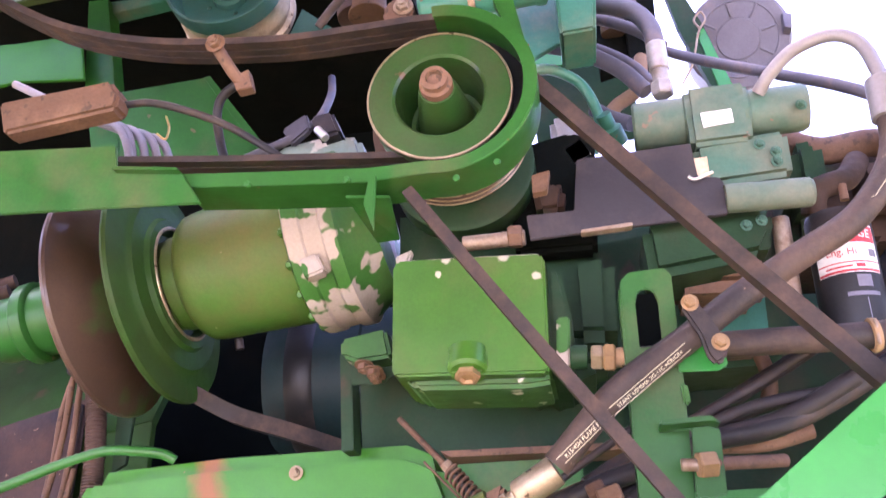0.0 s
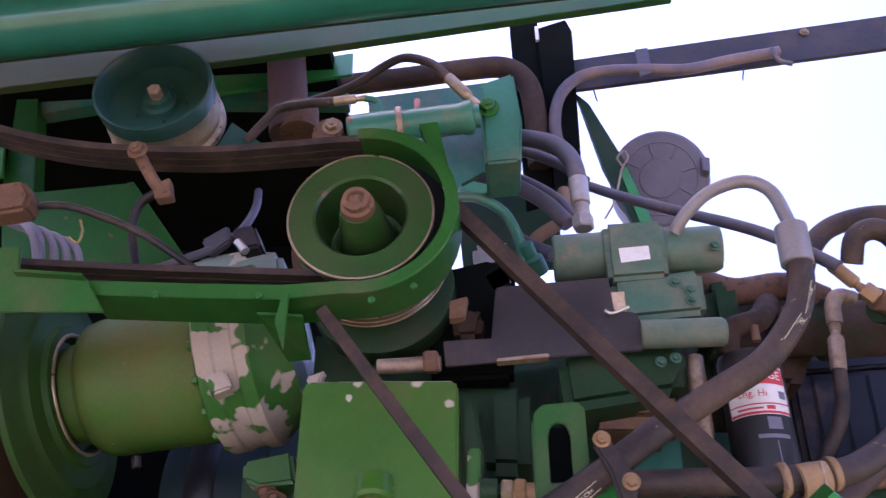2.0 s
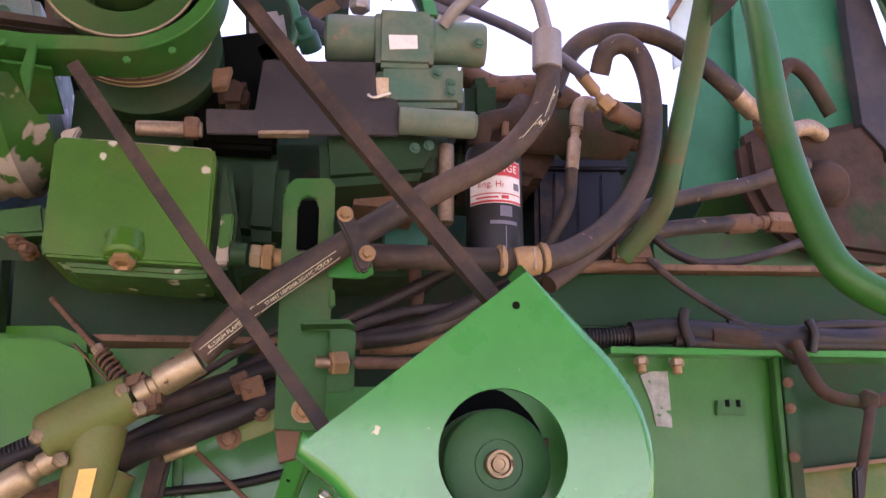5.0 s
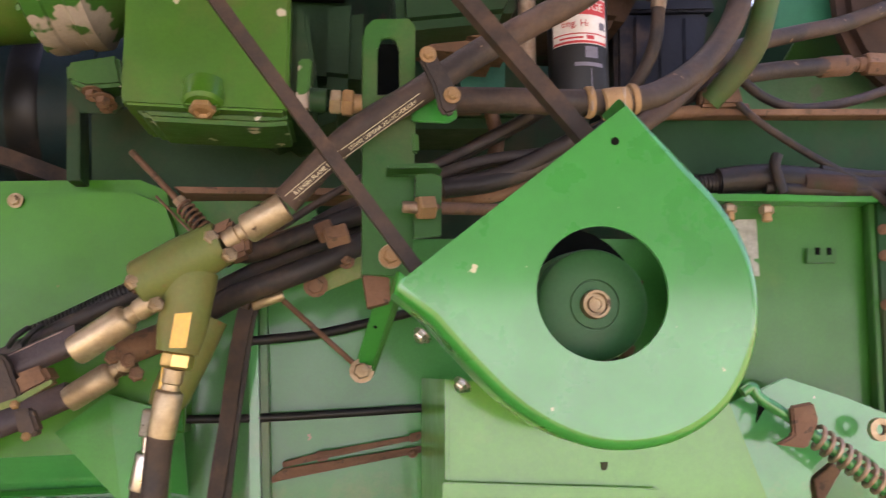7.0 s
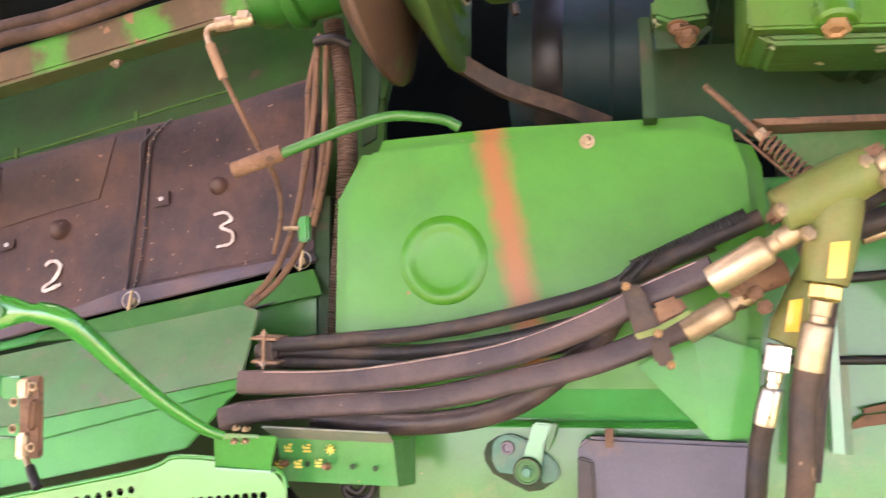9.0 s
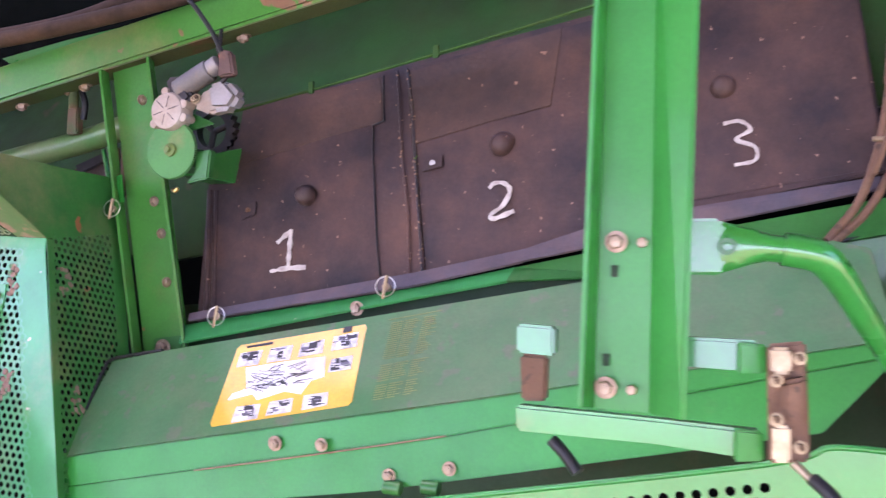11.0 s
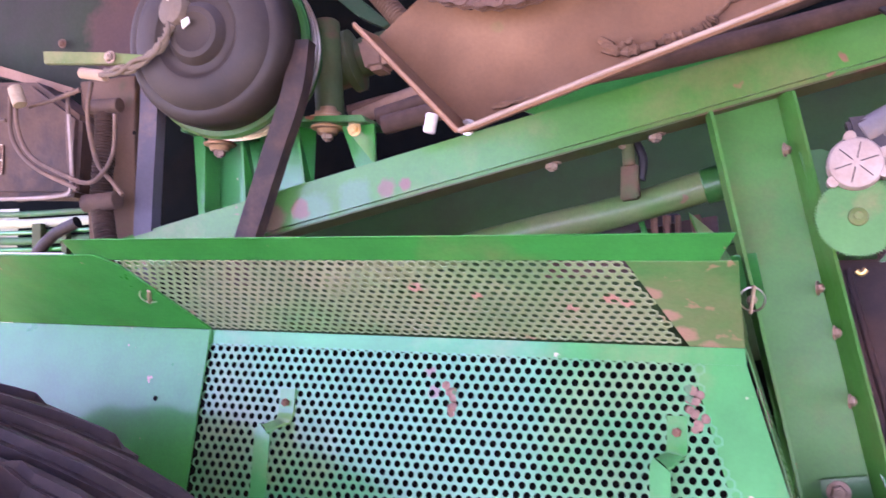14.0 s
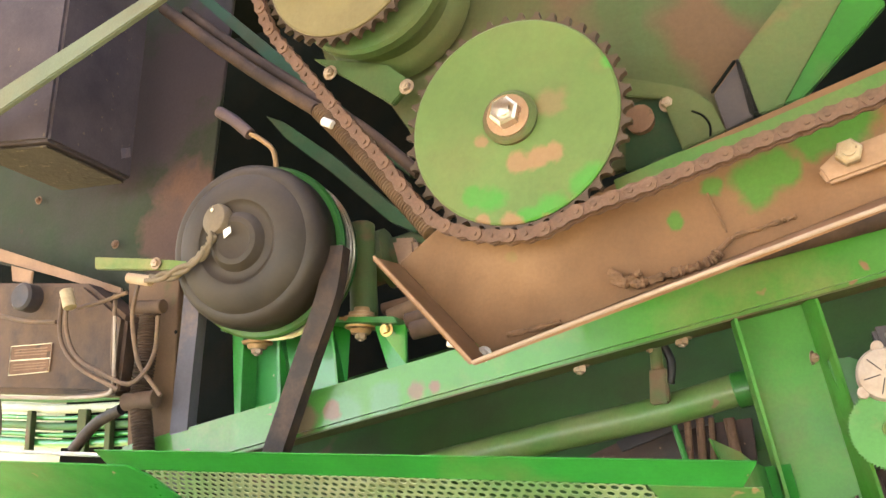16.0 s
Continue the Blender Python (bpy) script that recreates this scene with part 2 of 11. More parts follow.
RUST_CAKE = surface("caked_rust_and_soil", (0.034, 0.020, 0.014), 0.85, var=0.5, scale=14, dust=((0.085, 0.042, 0.026), 0.36, 10), chips=((0.010, 0.03, 0.010), 0.45, 7, 0.08), bump=0.6, bscale=40)
TRAY = surface("dusty_tray_steel", (0.130, 0.068, 0.034), 0.8, var=0.28, scale=5, dust=((0.10, 0.054, 0.028), 0.3, 3), chips=((0.20, 0.112, 0.058), 0.46, 5, 0.2), bump=0.08)
EARTH = surface("soil_track_and_field", (0.25, 0.215, 0.10), 0.95, var=0.25, scale=0.8, dust=((0.28, 0.24, 0.13), 0.5, 3), bump=0.9, bscale=9)
# beyond the yellowish soil a rising pale yard and dark edge shape reflections, unseen
_n, _l = EARTH.node_tree.nodes, EARTH.node_tree.links
_old = _n["Principled BSDF"].inputs["Base Color"].links[0].from_socket
_tc, _sep = _n.new("ShaderNodeTexCoord"), _n.new("ShaderNodeSeparateXYZ")
_l.new(_tc.outputs["Object"], _sep.inputs[0])
for _y0, _y1, _c in ((-6.0, -7.5, (0.45, 0.52, 0.56, 1)), (-38.0, -41.0, (0.05, 0.06, 0.03, 1))):
    _mr, _mx = _n.new("ShaderNodeMapRange"), _n.new("ShaderNodeMix")
    _l.new(_sep.outputs["Y"], _mr.inputs["Value"])
    _mr.inputs["From Min"].default_value, _mr.inputs["From Max"].default_value = _y0, _y1
    _mx.data_type = "RGBA"
    _l.new(_mr.outputs[0], _mx.inputs["Factor"])
    _l.new(_old, _mx.inputs["A"])
    _mx.inputs["B"].default_value = _c
    _old = _mx.outputs["Result"]
_l.new(_old, _n["Principled BSDF"].inputs["Base Color"])


# ---------------------------------------------------------------- builders
def thing(name, at, label, category, group="", kind=""):
    e = new(name)
    e.location = at
    e.empty_display_size = 0.05
    return tagged(e, label, category, group, kind)


def base_of(ob):
    p = Vector((0, 0, 0))
    while ob is not None:
        p += ob.location
        ob = ob.parent
    return p


def part(name, bm, material, parent=None, label="", angle=35, flat=False):
    """Links a bmesh, built in world places, as one mesh object under its thing or part."""
    me = bpy.data.meshes.new(name)
    if parent is not None:
        bmesh.ops.translate(bm, vec=-base_of(parent), verts=bm.verts)
    bmesh.ops.recalc_face_normals(bm, faces=bm.faces)
    bm.to_mesh(me)
    bm.free()
    me.materials.append(material)
    if not flat:
        me.polygons.foreach_set("use_smooth", [True] * len(me.polygons))
        me.set_sharp_from_angle(angle=radians(angle))
    ob = new(name, me)
    ob.parent = parent
    if label:
        ob["label"] = label
    return ob


def whole(name, bm, material, label, category, group="", kind="", angle=35):
    """One mesh that is a thing by itself, with its origin at its middle base."""
    lo = Vector([min(v.co[i] for v in bm.verts) for i in range(3)])
    hi = Vector([max(v.co[i] for v in bm.verts) for i in range(3)])
    at = Vector(((lo.x + hi.x) / 2, (lo.y + hi.y) / 2, lo.z))
    bmesh.ops.translate(bm, vec=-at, verts=bm.verts)
    ob = part(name, bm, material, None, "", angle)
    ob.location = at
    return tagged(ob, label, category, group, kind)


def soften(bm, width, segments=2, angle=30):
    if width >= 0.01:
        segments = 4
    if width:
        bm.normal_update()
        es = [e for e in bm.edges if len(e.link_faces) == 2 and e.calc_face_angle(0) > radians(angle)]
        bmesh.ops.bevel(bm, geom=es, offset=width, segments=segments, affect="EDGES", clamp_overlap=True)
    return bm


def circle(cx, cz, r, n=28, a0=0.0, a1=360.0):
    k = n if a1 - a0 >= 360 else n - 1
    return [(cx + r * math.cos(radians(a0 + (a1 - a0) * i / k)), cz + r * math.sin(radians(a0 + (a1 - a0) * i / k))) for i in range(n)]


def slab(outline, y, depth, holes=(), bevel=0.0015, m=None):
    """A plate with an outline in x, z, its front at y and its back at y + depth; holes go through."""
    bm = bmesh.new()
    edges = []
    for ring in (outline, *holes):
        vs = [bm.verts.new((q[0], y, q[-1])) for q in ring]
        edges += [bm.edges.new((a, b)) for a, b in zip(vs, vs[1:] + vs[:1])]
    if holes:
        bmesh.ops.triangle_fill(bm, use_beauty=True, use_dissolve=False, edges=edges)
    else:
        bmesh.ops.contextual_create(bm, geom=edges)
    fs = list(bm.faces)
    got = bmesh.ops.extrude_face_region(bm, geom=fs)
    bmesh.ops.translate(bm, vec=(0, depth, 0), verts=[v for v in got["geom"] if isinstance(v, bmesh.types.BMVert)])
    bmesh.ops.recalc_face_normals(bm, faces=bm.faces)
    soften(bm, bevel)
    if m is not None:
        bmesh.ops.transform(bm, matrix=m, verts=bm.verts)
    return bm


def sheet(quad, thick, bevel=0.001):
    """A flat sheet on three-dimensional corners, given in order, thickened behind."""
    bm = bmesh.new()
    f = bm.faces.new([bm.verts.new(p) for p in quad])
    bm.normal_update()
    nrm = f.normal.copy()
    if nrm.y > 0:
        nrm.negate()
    got = bmesh.ops.extrude_face_region(bm, geom=[f])
    bmesh.ops.translate(bm, vec=-nrm * thick, verts=[v for v in got["geom"] if isinstance(v, bmesh.types.BMVert)])
    bmesh.ops.recalc_face_normals(bm, faces=bm.faces)
    return soften(bm, bevel)


def block(x0, x1, y0, y1, z0, z1, bevel=0.004):
    return slab([(x0, z0), (x1, z0), (x1, z1), (x0, z1)], y0, y1 - y0, (), bevel)


def along(p, d, spin=0.0):
    """A pose at p whose z axis points along d."""
    return Matrix.Translation(p) @ Vector(d).to_track_quat("Z", "Y").to_matrix().to_4x4() @ Matrix.Rotation(radians(spin), 4, "Z")


def lathe(profile, m, seg=32):
    """Turns a profile of (radius, height) round the z axis of the pose m; open ends at radius 0 close by themselves."""
    bm = bmesh.new()
    rings = []
    for r, h in profile:
        if r < 1e-5:
            rings.append([bm.verts.new(m @ Vector((0, 0, h)))])
        else:
            rings.append([bm.verts.new(m @ Vector((r * math.cos(2 * math.pi * i / seg), r * math.sin(2 * math.pi * i / seg), h))) for i in range(seg)])
    for a, b in zip(rings, rings[1:]):
        for i in range(seg):
            j = (i + 1) % seg
            if len(a) == 1 and len(b) == 1:
                continue
            if len(a) == 1:
                bm.faces.new((a[0], b[i], b[j]))
            elif len(b) == 1:
                bm.faces.new((a[i], a[j], b[0]))
            else:
                bm.faces.new((a[i], a[j], b[j], b[i]))
    return bm


def rod(a, b, r, seg=16, r2=None, cham=0.0015):
    """A round bar from a to b."""
    a, b = Vector(a), Vector(b)
    h, r2 = (b - a).length, r if r2 is None else r2
    c = min(cham, h / 3, r / 2)
    return lathe([(0, 0), (r - c, 0), (r, c), (r2, h - c), (r2 - c, h), (0, h)], along(a, b - a), seg)


def curve_points(pts, sub=6, closed=False):
    """A smooth line through the points."""
    p = [Vector(q) for q in pts]
    if len(p) < 3:
        return p
    ext = [p[-1], *p, p[0], p[1]] if closed else [2 * p[0] - p[1], *p, 2 * p[-1] - p[-2]]
    out = []
    for i in range(1, len(ext) - 2):
        a, b, c, d = ext[i - 1:i + 3]
        for k in range(sub):
            t = k / sub
            out.append(0.5 * ((2 * b) + (c - a) * t + (2 * a - 5 * b + 4 * c - d) * t * t + (3 * b - a - 3 * c + d) * t ** 3))
    if not closed:
        out.append(p[-1])
    return out


def sweep(pts, shape, side=None, closed=False):
    """Sweeps a closed outline (side, normal) along a line. side: a fixed sideways direction, else carried along without twist."""
    bm = bmesh.new()
    rings = []
    last = None
    for i, p in enumerate(pts):
        nxt = pts[(i + 1) % len(pts)] if closed else pts[min(i + 1, len(pts) - 1)]
        prv = pts[i - 1] if closed or i else pts[0]
        t = (nxt - prv).normalized()
        if side is not None:
            s = Vector(side)
        else:
            s = last if last is not None else (Vector((0, 0, 1)) if abs(t.z) < 0.9 else Vector((1, 0, 0)))
        s = (s - t * s.dot(t)).normalized()
        last = s
        nn = t.cross(s)
        k = shape(i) if callable(shape) else shape
        rings.append([bm.verts.new(p + s * a + nn * b) for a, b in k])
    pairs = list(zip(rings, rings[1:])) + ([(rings[-1], rings[0])] if closed else [])
    for a, b in pairs:
        for i in range(len(a)):
            j = (i + 1) % len(a)
            bm.faces.new((a[i], a[j], b[j], b[i]))
    if not closed:
        bm.faces.new(rings[0])
        bm.faces.new(rings[-1][::-1])
    return bm


def disc(r, n=12):
    return [(r * math.cos(2 * math.pi * i / n), r * math.sin(2 * math.pi * i / n)) for i in range(n)]


def tube(pts, r, n=12, sub=6, closed=False):
    return sweep(curve_points(pts, sub, closed), disc(r, n), None, closed)


def ribbed(pts, r, pitch=0.006, n=12):
    """A corrugated hose."""
    line = curve_points(pts, 10)
    length = sum((b - a).length for a, b in zip(line, line[1:]))
    count = int(length / pitch * 4)
    even, acc, k = [], 0.0, 0
    step = length / count
    for a, b in zip(line, line[1:]):
        seg = (b - a).length
        while k * step <= acc + seg and seg > 0:
            even.append(a.lerp(b, (k * step - acc) / seg))
            k += 1
        acc += seg
    return sweep(even, lambda i: disc(r * (1.0 if i % 4 < 2 else 0.86), n))


def ribbon(pts, width, thick, side=(0, 1, 0), closed=False, sub=6, groove=False):
    """A flat belt: width across (sideways), thick through."""
    w, t = width / 2, thick / 2
    sh = [(-w, -t), (w, -t), (w * 0.86, t), (-w * 0.86, t)]
    if groove:
        sh = [(-w, -t), (-w * .38, -t), (-w * .33, -t * .2), (-w * .28, -t), (w * .28, -t), (w * .33, -t * .2), (w * .38, -t), (w, -t),
              (w, t), (w * .38, t), (w * .33, t * .2), (w * .28, t), (-w * .28, t), (-w * .33, t * .2), (-w * .38, t), (-w, t)]
    return sweep(curve_points(pts, sub, closed), sh, side, closed)


def helix(a, b, r, wire, turns, n=8):
    a, b = Vector(a), Vector(b)
    m = along(a, b - a)
    h = (b - a).length
    pts = [m @ Vector((r * math.cos(2 * math.pi * i / 12), r * math.sin(2 * math.pi * i / 12), h * i / (12 * turns))) for i in range(12 * turns + 1)]
    return sweep(pts, disc(wire, n))


BOLTS = {}


def bolt(parent, p, d=(0, -1, 0), r=0.008, material=None, washer=True, name="bolt"):
    """A hexagon bolt head on a washer; the head stands out along d."""
    key = (r, (material or NUT).name, washer)
    if key not in BOLTS:
        bm = lathe([(0, 0), (r * 1.45, 0), (r * 1.45, r * 0.22), (0, r * 0.22)], Matrix(), 16) if washer else bmesh.new()
        h0 = r * 0.22 if washer else 0
        for h, rr in ((h0, r), ):
            top = lathe([(0, h), (rr, h), (rr, h + r * 0.75), (rr * 0.82, h + r * 0.9), (0, h + r * 0.9)], Matrix(), 6)
            me = bpy.data.meshes.new("tmp")
            top.to_mesh(me); top.free()
            bm.from_mesh(me); bpy.data.meshes.remove(me)
        stub = lathe([(r * 0.5, h0 + r * 0.8), (r * 0.5, h0 + r * 1.15), (0, h0 + r * 1.2)], Matrix(), 10)
        me = bpy.data.meshes.new("tmp")
        stub.to_mesh(me); stub.free()
        bm.from_mesh(me); bpy.data.meshes.remove(me)
        bmesh.ops.recalc_face_normals(bm, faces=bm.faces)
        me = bpy.data.meshes.new("bolt")
        bm.to_mesh(me); bm.free()
        me.materials.append(material or NUT)
        BOLTS[key] = me
    ob = new(name, BOLTS[key])
    ob.parent = parent
    ob.matrix_basis = Matrix.Translation(-base_of(parent)) @ along(p, d, 17)
    return ob


def hexrod(a, b, r):
    a, b = Vector(a), Vector(b)
    h = (b - a).length
    return lathe([(0, 0), (r * .86, 0), (r, r * .15), (r, h - r * .15), (r * .86, h), (0, h)], along(a, b - a, 10), 6)


def lettering(words, size, m, material, parent, name="lettering", depth=0.0003, bend=None):
    cu = bpy.data.curves.new(name, "FONT")
    cu.body, cu.size, cu.extrude, cu.resolution_u = words, size, depth, 2
    cu.align_x, cu.align_y = "CENTER", "CENTER"
    tmp = bpy.data.objects.new(name, cu)
    me = bpy.data.meshes.new_from_object(tmp)
    bpy.data.objects.remove(tmp)
    bpy.data.curves.remove(cu)
    bm = bmesh.new()
    bm.from_mesh(me)
    bpy.data.meshes.remove(me)
    if bend:
        for v in bm.verts:
            a = v.co.x / bend
            v.co.x, v.co.z = bend * math.sin(a), v.co.z + bend * (math.cos(a) - 1)
    bmesh.ops.transform(bm, matrix=m, verts=bm.verts)
    return part(name, bm, material, parent, flat=True)


def facing(p, right, up):
    """A pose at p with its x along right and its y along up."""
    x = Vector(right).normalized()
    z = x.cross(Vector(up)).normalized()
    y = z.cross(x)
    return Matrix.Translation(p) @ Matrix((x, y, z)).transposed().to_4x4()


def crimped(parent, a, b, r, material=None, name="crimp_fitting"):
    """A swaged hose end from the hose side a to the nut side b."""
    a, b = Vector(a), Vector(b)
    h = (b - a).length
    part(name, lathe([(0, 0), (r * .96, 0), (r, h * .04), (r, h * .62), (r * .9, h * .66), (r * .62, h * .69), (r * .6, h * .78), (r * .72, h * .8), (r * .72, h), (0, h)], along(a, b - a), 20), material or STEEL, parent, "zinc-plated crimped hose fitting")


def hose(label, pts, r, material=None, name="hydraulic_hose", n=12):
    return whole(name, tube(pts, r, n), material or RUBBER, label, "hose", "hydraulic hoses")


# ---------------------------------------------------------------- setting
bm = bmesh.new()
N_ = 40
grid = [[None] * (N_ + 1) for _ in range(N_ + 1)]
for i in range(N_ + 1):
    for j in range(N_ + 1):
        u, v = (i / N_ * 2 - 1), (j / N_ * 2 - 1)
        x, y = 300 * u * abs(u) ** 1.5, 300 * v * abs(v) ** 1.5
        grid[i][j] = bm.verts.new((x - 1, y, 0.04 * noise.noise(Vector((x * .7, y * .7, 0))) + 0.16 * min(36, max(0, -5 - y))))
for i in range(N_):
    for j in range(N_):
        bm.faces.new((grid[i][j], grid[i + 1][j], grid[i + 1][j + 1], grid[i][j + 1]))
tagged(part("ground", bm, EARTH), "unseen yellowish soil with a pale yard raised to brighten reflections", "ground", kind="structure")

# dark uneven screen added behind the camera to darken the paint's reflections
bm = bmesh.new()
low, high = [], []
for i in range(81):
    x = -15 + 1.6 * i
    low.append(bm.verts.new((x, -44, 4.5)))
    high.append(bm.verts.new((x, -44, 26.0 + 3.0 * noise.noise(Vector((x * .12, 0, 0))) + 0.7 * noise.noise(Vector((x * .6, 3, 0))))))
for i in range(80):
    bm.faces.new((low[i], low[i + 1], high[i + 1], high[i]))
tagged(part("backdrop", bm, surface("dark_reflection_screen", (0.03, 0.045, 0.022), 0.95, var=0.5, scale=0.6)), "unseen dark screen added to darken reflections in the paint", "backdrop", kind="structure")

# inner bulkheads added to close the back, near-black as in deep shade
tagged(part("wall_inner", slab([(-4.6, 0.5), (0.05, 0.5), (0.05, 2.45), (-0.35, 2.62), (-0.35, 3.3), (-4.6, 3.3)], 2.35, 0.03, (), 0), VOID), "near-black inner bulkhead, deep shade put into its colour", "bulkhead", kind="structure")
tagged(part("wall_lower", slab([(-0.86, 0.35), (3.2, 0.35), (3.2, 1.955), (0.35, 1.955), (-0.86, 1.93)], 1.53, 0.02), surface("green_side_paint", (0.018, 0.165, 0.032), 0.36, dust=(TAN, 0.10, 4), chips=(TAN, 0.265, 40), coat=0.28, bump=0.03, bscale=25)), "pale green lower side sheet of the machine", "side sheet", kind="structure")
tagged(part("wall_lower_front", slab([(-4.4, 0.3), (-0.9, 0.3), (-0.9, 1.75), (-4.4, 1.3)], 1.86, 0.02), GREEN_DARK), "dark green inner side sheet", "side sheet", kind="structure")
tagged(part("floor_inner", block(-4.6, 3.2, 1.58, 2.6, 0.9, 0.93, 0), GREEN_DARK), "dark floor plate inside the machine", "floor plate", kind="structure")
# the body is added to reach back and up, so this side lies in shade
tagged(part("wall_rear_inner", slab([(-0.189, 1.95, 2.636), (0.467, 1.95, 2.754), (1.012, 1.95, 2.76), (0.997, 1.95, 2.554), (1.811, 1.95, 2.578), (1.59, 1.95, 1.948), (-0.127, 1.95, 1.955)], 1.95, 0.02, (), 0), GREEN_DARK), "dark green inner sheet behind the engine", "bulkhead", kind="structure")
# out of view; reach and droop are set to keep overhead sky off
tagged(part("raised_panel", sheet([(-5.6, 0.98, 2.93), (0.75, 0.98, 3.02), (0.75, -0.6, 2.54), (-5.6, -0.6, 2.48)], 0.03, 0), DUSTY), "dusty underside of the unseen raised side panel", "raised panel", kind="structure")
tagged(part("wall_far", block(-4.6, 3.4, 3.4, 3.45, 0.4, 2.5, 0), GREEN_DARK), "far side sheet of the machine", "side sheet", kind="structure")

# unseen tank blocks, added and sized to keep the sun off this side
tagged(part("wall_grain_tank", block(-6.5, -0.9, 1.35, 3.6, 3.25, 6.0, 0.02), GREEN_DULL), "unseen green grain tank body that shades the works", "tank wall", kind="structure")
tagged(part("wall_grain_tank_top", block(-6.5, 0.3, 1.35, 3.6, 5.35, 6.6, 0.02), GREEN_DULL), "unseen upper block added to keep the sun off", "tank wall", kind="structure")
tagged(part("wall_cover_frame", sheet([(-2.3, 1.722, 1.809), (-2.231, 1.764, 1.983), (-1.921, 1.76, 2.048), (-1.528, 1.756, 2.13)] + [(-1.398, 1.751, 2.146), (-1.095, 1.753, 2.229), (-1.035, 1.638, 1.812), (-1.434, 1.647, 1.744)] + [(-1.775, 1.639, 1.631), (-2.258, 1.645, 1.53)], 0.004, 0), PANEL), "black dusty frame behind the inspection covers", "cover frame", kind="structure")
bpy.data.objects["wall_cover_frame"].location = (0, 0.014, 0)

# added near-black sheet paints the shade under the tank
tagged(part("ceiling_inner", block(-6.4, -0.36, 1.37, 3.5, 3.20, 3.235, 0), VOID), "near-black sheet added for the shade above the machinery", "ceiling", kind="structure")
# upper slanting side sheet above the black covers


def slope_z(x, z0):
    return z0 + 0.222 * (x + 2.2)


upper = [(-3.6, slope_z(-3.6, 1.78)), (-0.95, slope_z(-0.95, 1.78)), (-0.95, slope_z(-0.95, 2.2)), (-3.6, slope_z(-3.6, 2.2))]
tagged(part("wall_upper", sheet([(-3.6, 2.03, slope_z(-3.6, 2.28)), (-0.95, 2.03, slope_z(-0.95, 2.28)), (-0.95, 1.79, slope_z(-0.95, 1.90)), (-3.6, 1.79, slope_z(-3.6, 1.90))], 0.02), GREEN_SHADED), "slanting green sheet above the black covers", "side sheet", kind="structure")


def beam_box(x0, x1, zb, h, y0, d):
    return slab([(x0, slope_z(x0, zb)), (x1, slope_z(x1, zb)), (x1, slope_z(x1, zb + h)), (x0, slope_z(x0, zb + h))], y0, d, (), 0.006)


tagged(part("wall_upper_skirt", slab([(-3.6, slope_z(-3.6, 1.7)), (-0.95, slope_z(-0.95, 1.7)), (-0.95, slope_z(-0.95, 1.90)), (-3.6, slope_z(-3.6, 1.90))], 1.792, 0.02), GREEN_SHADED), "green sheet below the slanting sheet", "side sheet", kind="structure")

# ---------------------------------------------------------------- slanting frame rail
# last five brown patches: dust, and shade of the hoses put into the colour
RAIL = surface("worn_rail_paint", (0.038, 0.172, 0.022), 0.38, dust=((0.27, 0.15, 0.09), 0.3, 4), chips=((0.19, 0.10, 0.06), 0.34, 14), bump=0.08, coat=0.3, spots=[((-0.91, -0.035, -0.183), .04, (.06, .18, .07)), ((-0.836, -0.035, -0.158), .035, (.06, .18, .07)), ((-0.775, -0.035, -0.145), .018, (.14, .10, .05)), ((-0.936, -0.035, -0.177), .02, (.15, .09, .05)), ((-0.739, -0.035, -0.141), .012, (.15, .09, .05)), ((-0.99, -0.035, -0.19), .03, (.14, .10, .055)), ((0.3, -0.035, 0.107), .07, (.085, .062, .03)), ((0.48, -0.035, 0.147), .08, (.075, .052, .028)), ((0.68, -0.035, 0.19), .09, (.075, .052, .028)), ((0.9, -0.035, 0.24), .09, (.075, .052, .028)), ((1.1, -0.035, 0.284), .09, (.075, .052, .028))])
rail = thing("frame_rail", (-2.2, 1.62, 2.08), "slanting green rectangular frame rail with bolts below", "frame rail")
part("rail_tube", beam_box(-3.62, -0.98, 2.083, 0.075, 1.585, 0.06), RAIL, rail)
part("rail_underside", slab([(-3.6, slope_z(-3.6, 2.0795)), (-0.99, slope_z(-0.99, 2.0795)), (-0.99, slope_z(-0.99, 2.0825)), (-3.6, slope_z(-3.6, 2.0825))], 1.588, .055, (), 0), GREEN_DUSTY, rail, "underside under olive dust")
for x in (-2.702, -2.538, -2.164, -1.5):
    bolt(rail, (x, 1.63, slope_z(x, 2.083)), (0, 0, -1), 0.011)
under = thing("brace_tube", (-2.6, 1.68, 1.85), "green round brace tube below the slanting rail", "brace tube")
part("tube", tube([(-3.131, 1.69, 1.779), (-2.974, 1.69, 1.816), (-2.747, 1.69, 1.866), (-2.604, 1.69, 1.895), (-2.446, 1.69, 1.937)], 0.0255, 16), surface("dusty_tube_paint", (0.035, 0.14, 0.022), 0.42, dust=((0.22, 0.17, 0.10), 0.6, 3), chips=((0.14, 0.08, 0.05), 0.3, 14), bump=0.1, coat=0.2), under)
part("weld_collar", rod((-2.471, 1.69, 1.929), (-2.441, 1.69, 1.937), .0285, 16), GREEN_DULL, under)
cr = thing("cover_rail", (-1.8, 1.72, 2.06), "thin dark green edge rail with tabs above the black covers", "edge rail")
part("rail", tube([(-2.25, 1.72, 1.958), (-2.178, 1.72, 1.974), (-1.884, 1.72, 2.041), (-1.554, 1.72, 2.122), (-1.402, 1.72, 2.162), (-1.28, 1.72, 2.19)], 0.0034), GREEN_SHADED, cr)
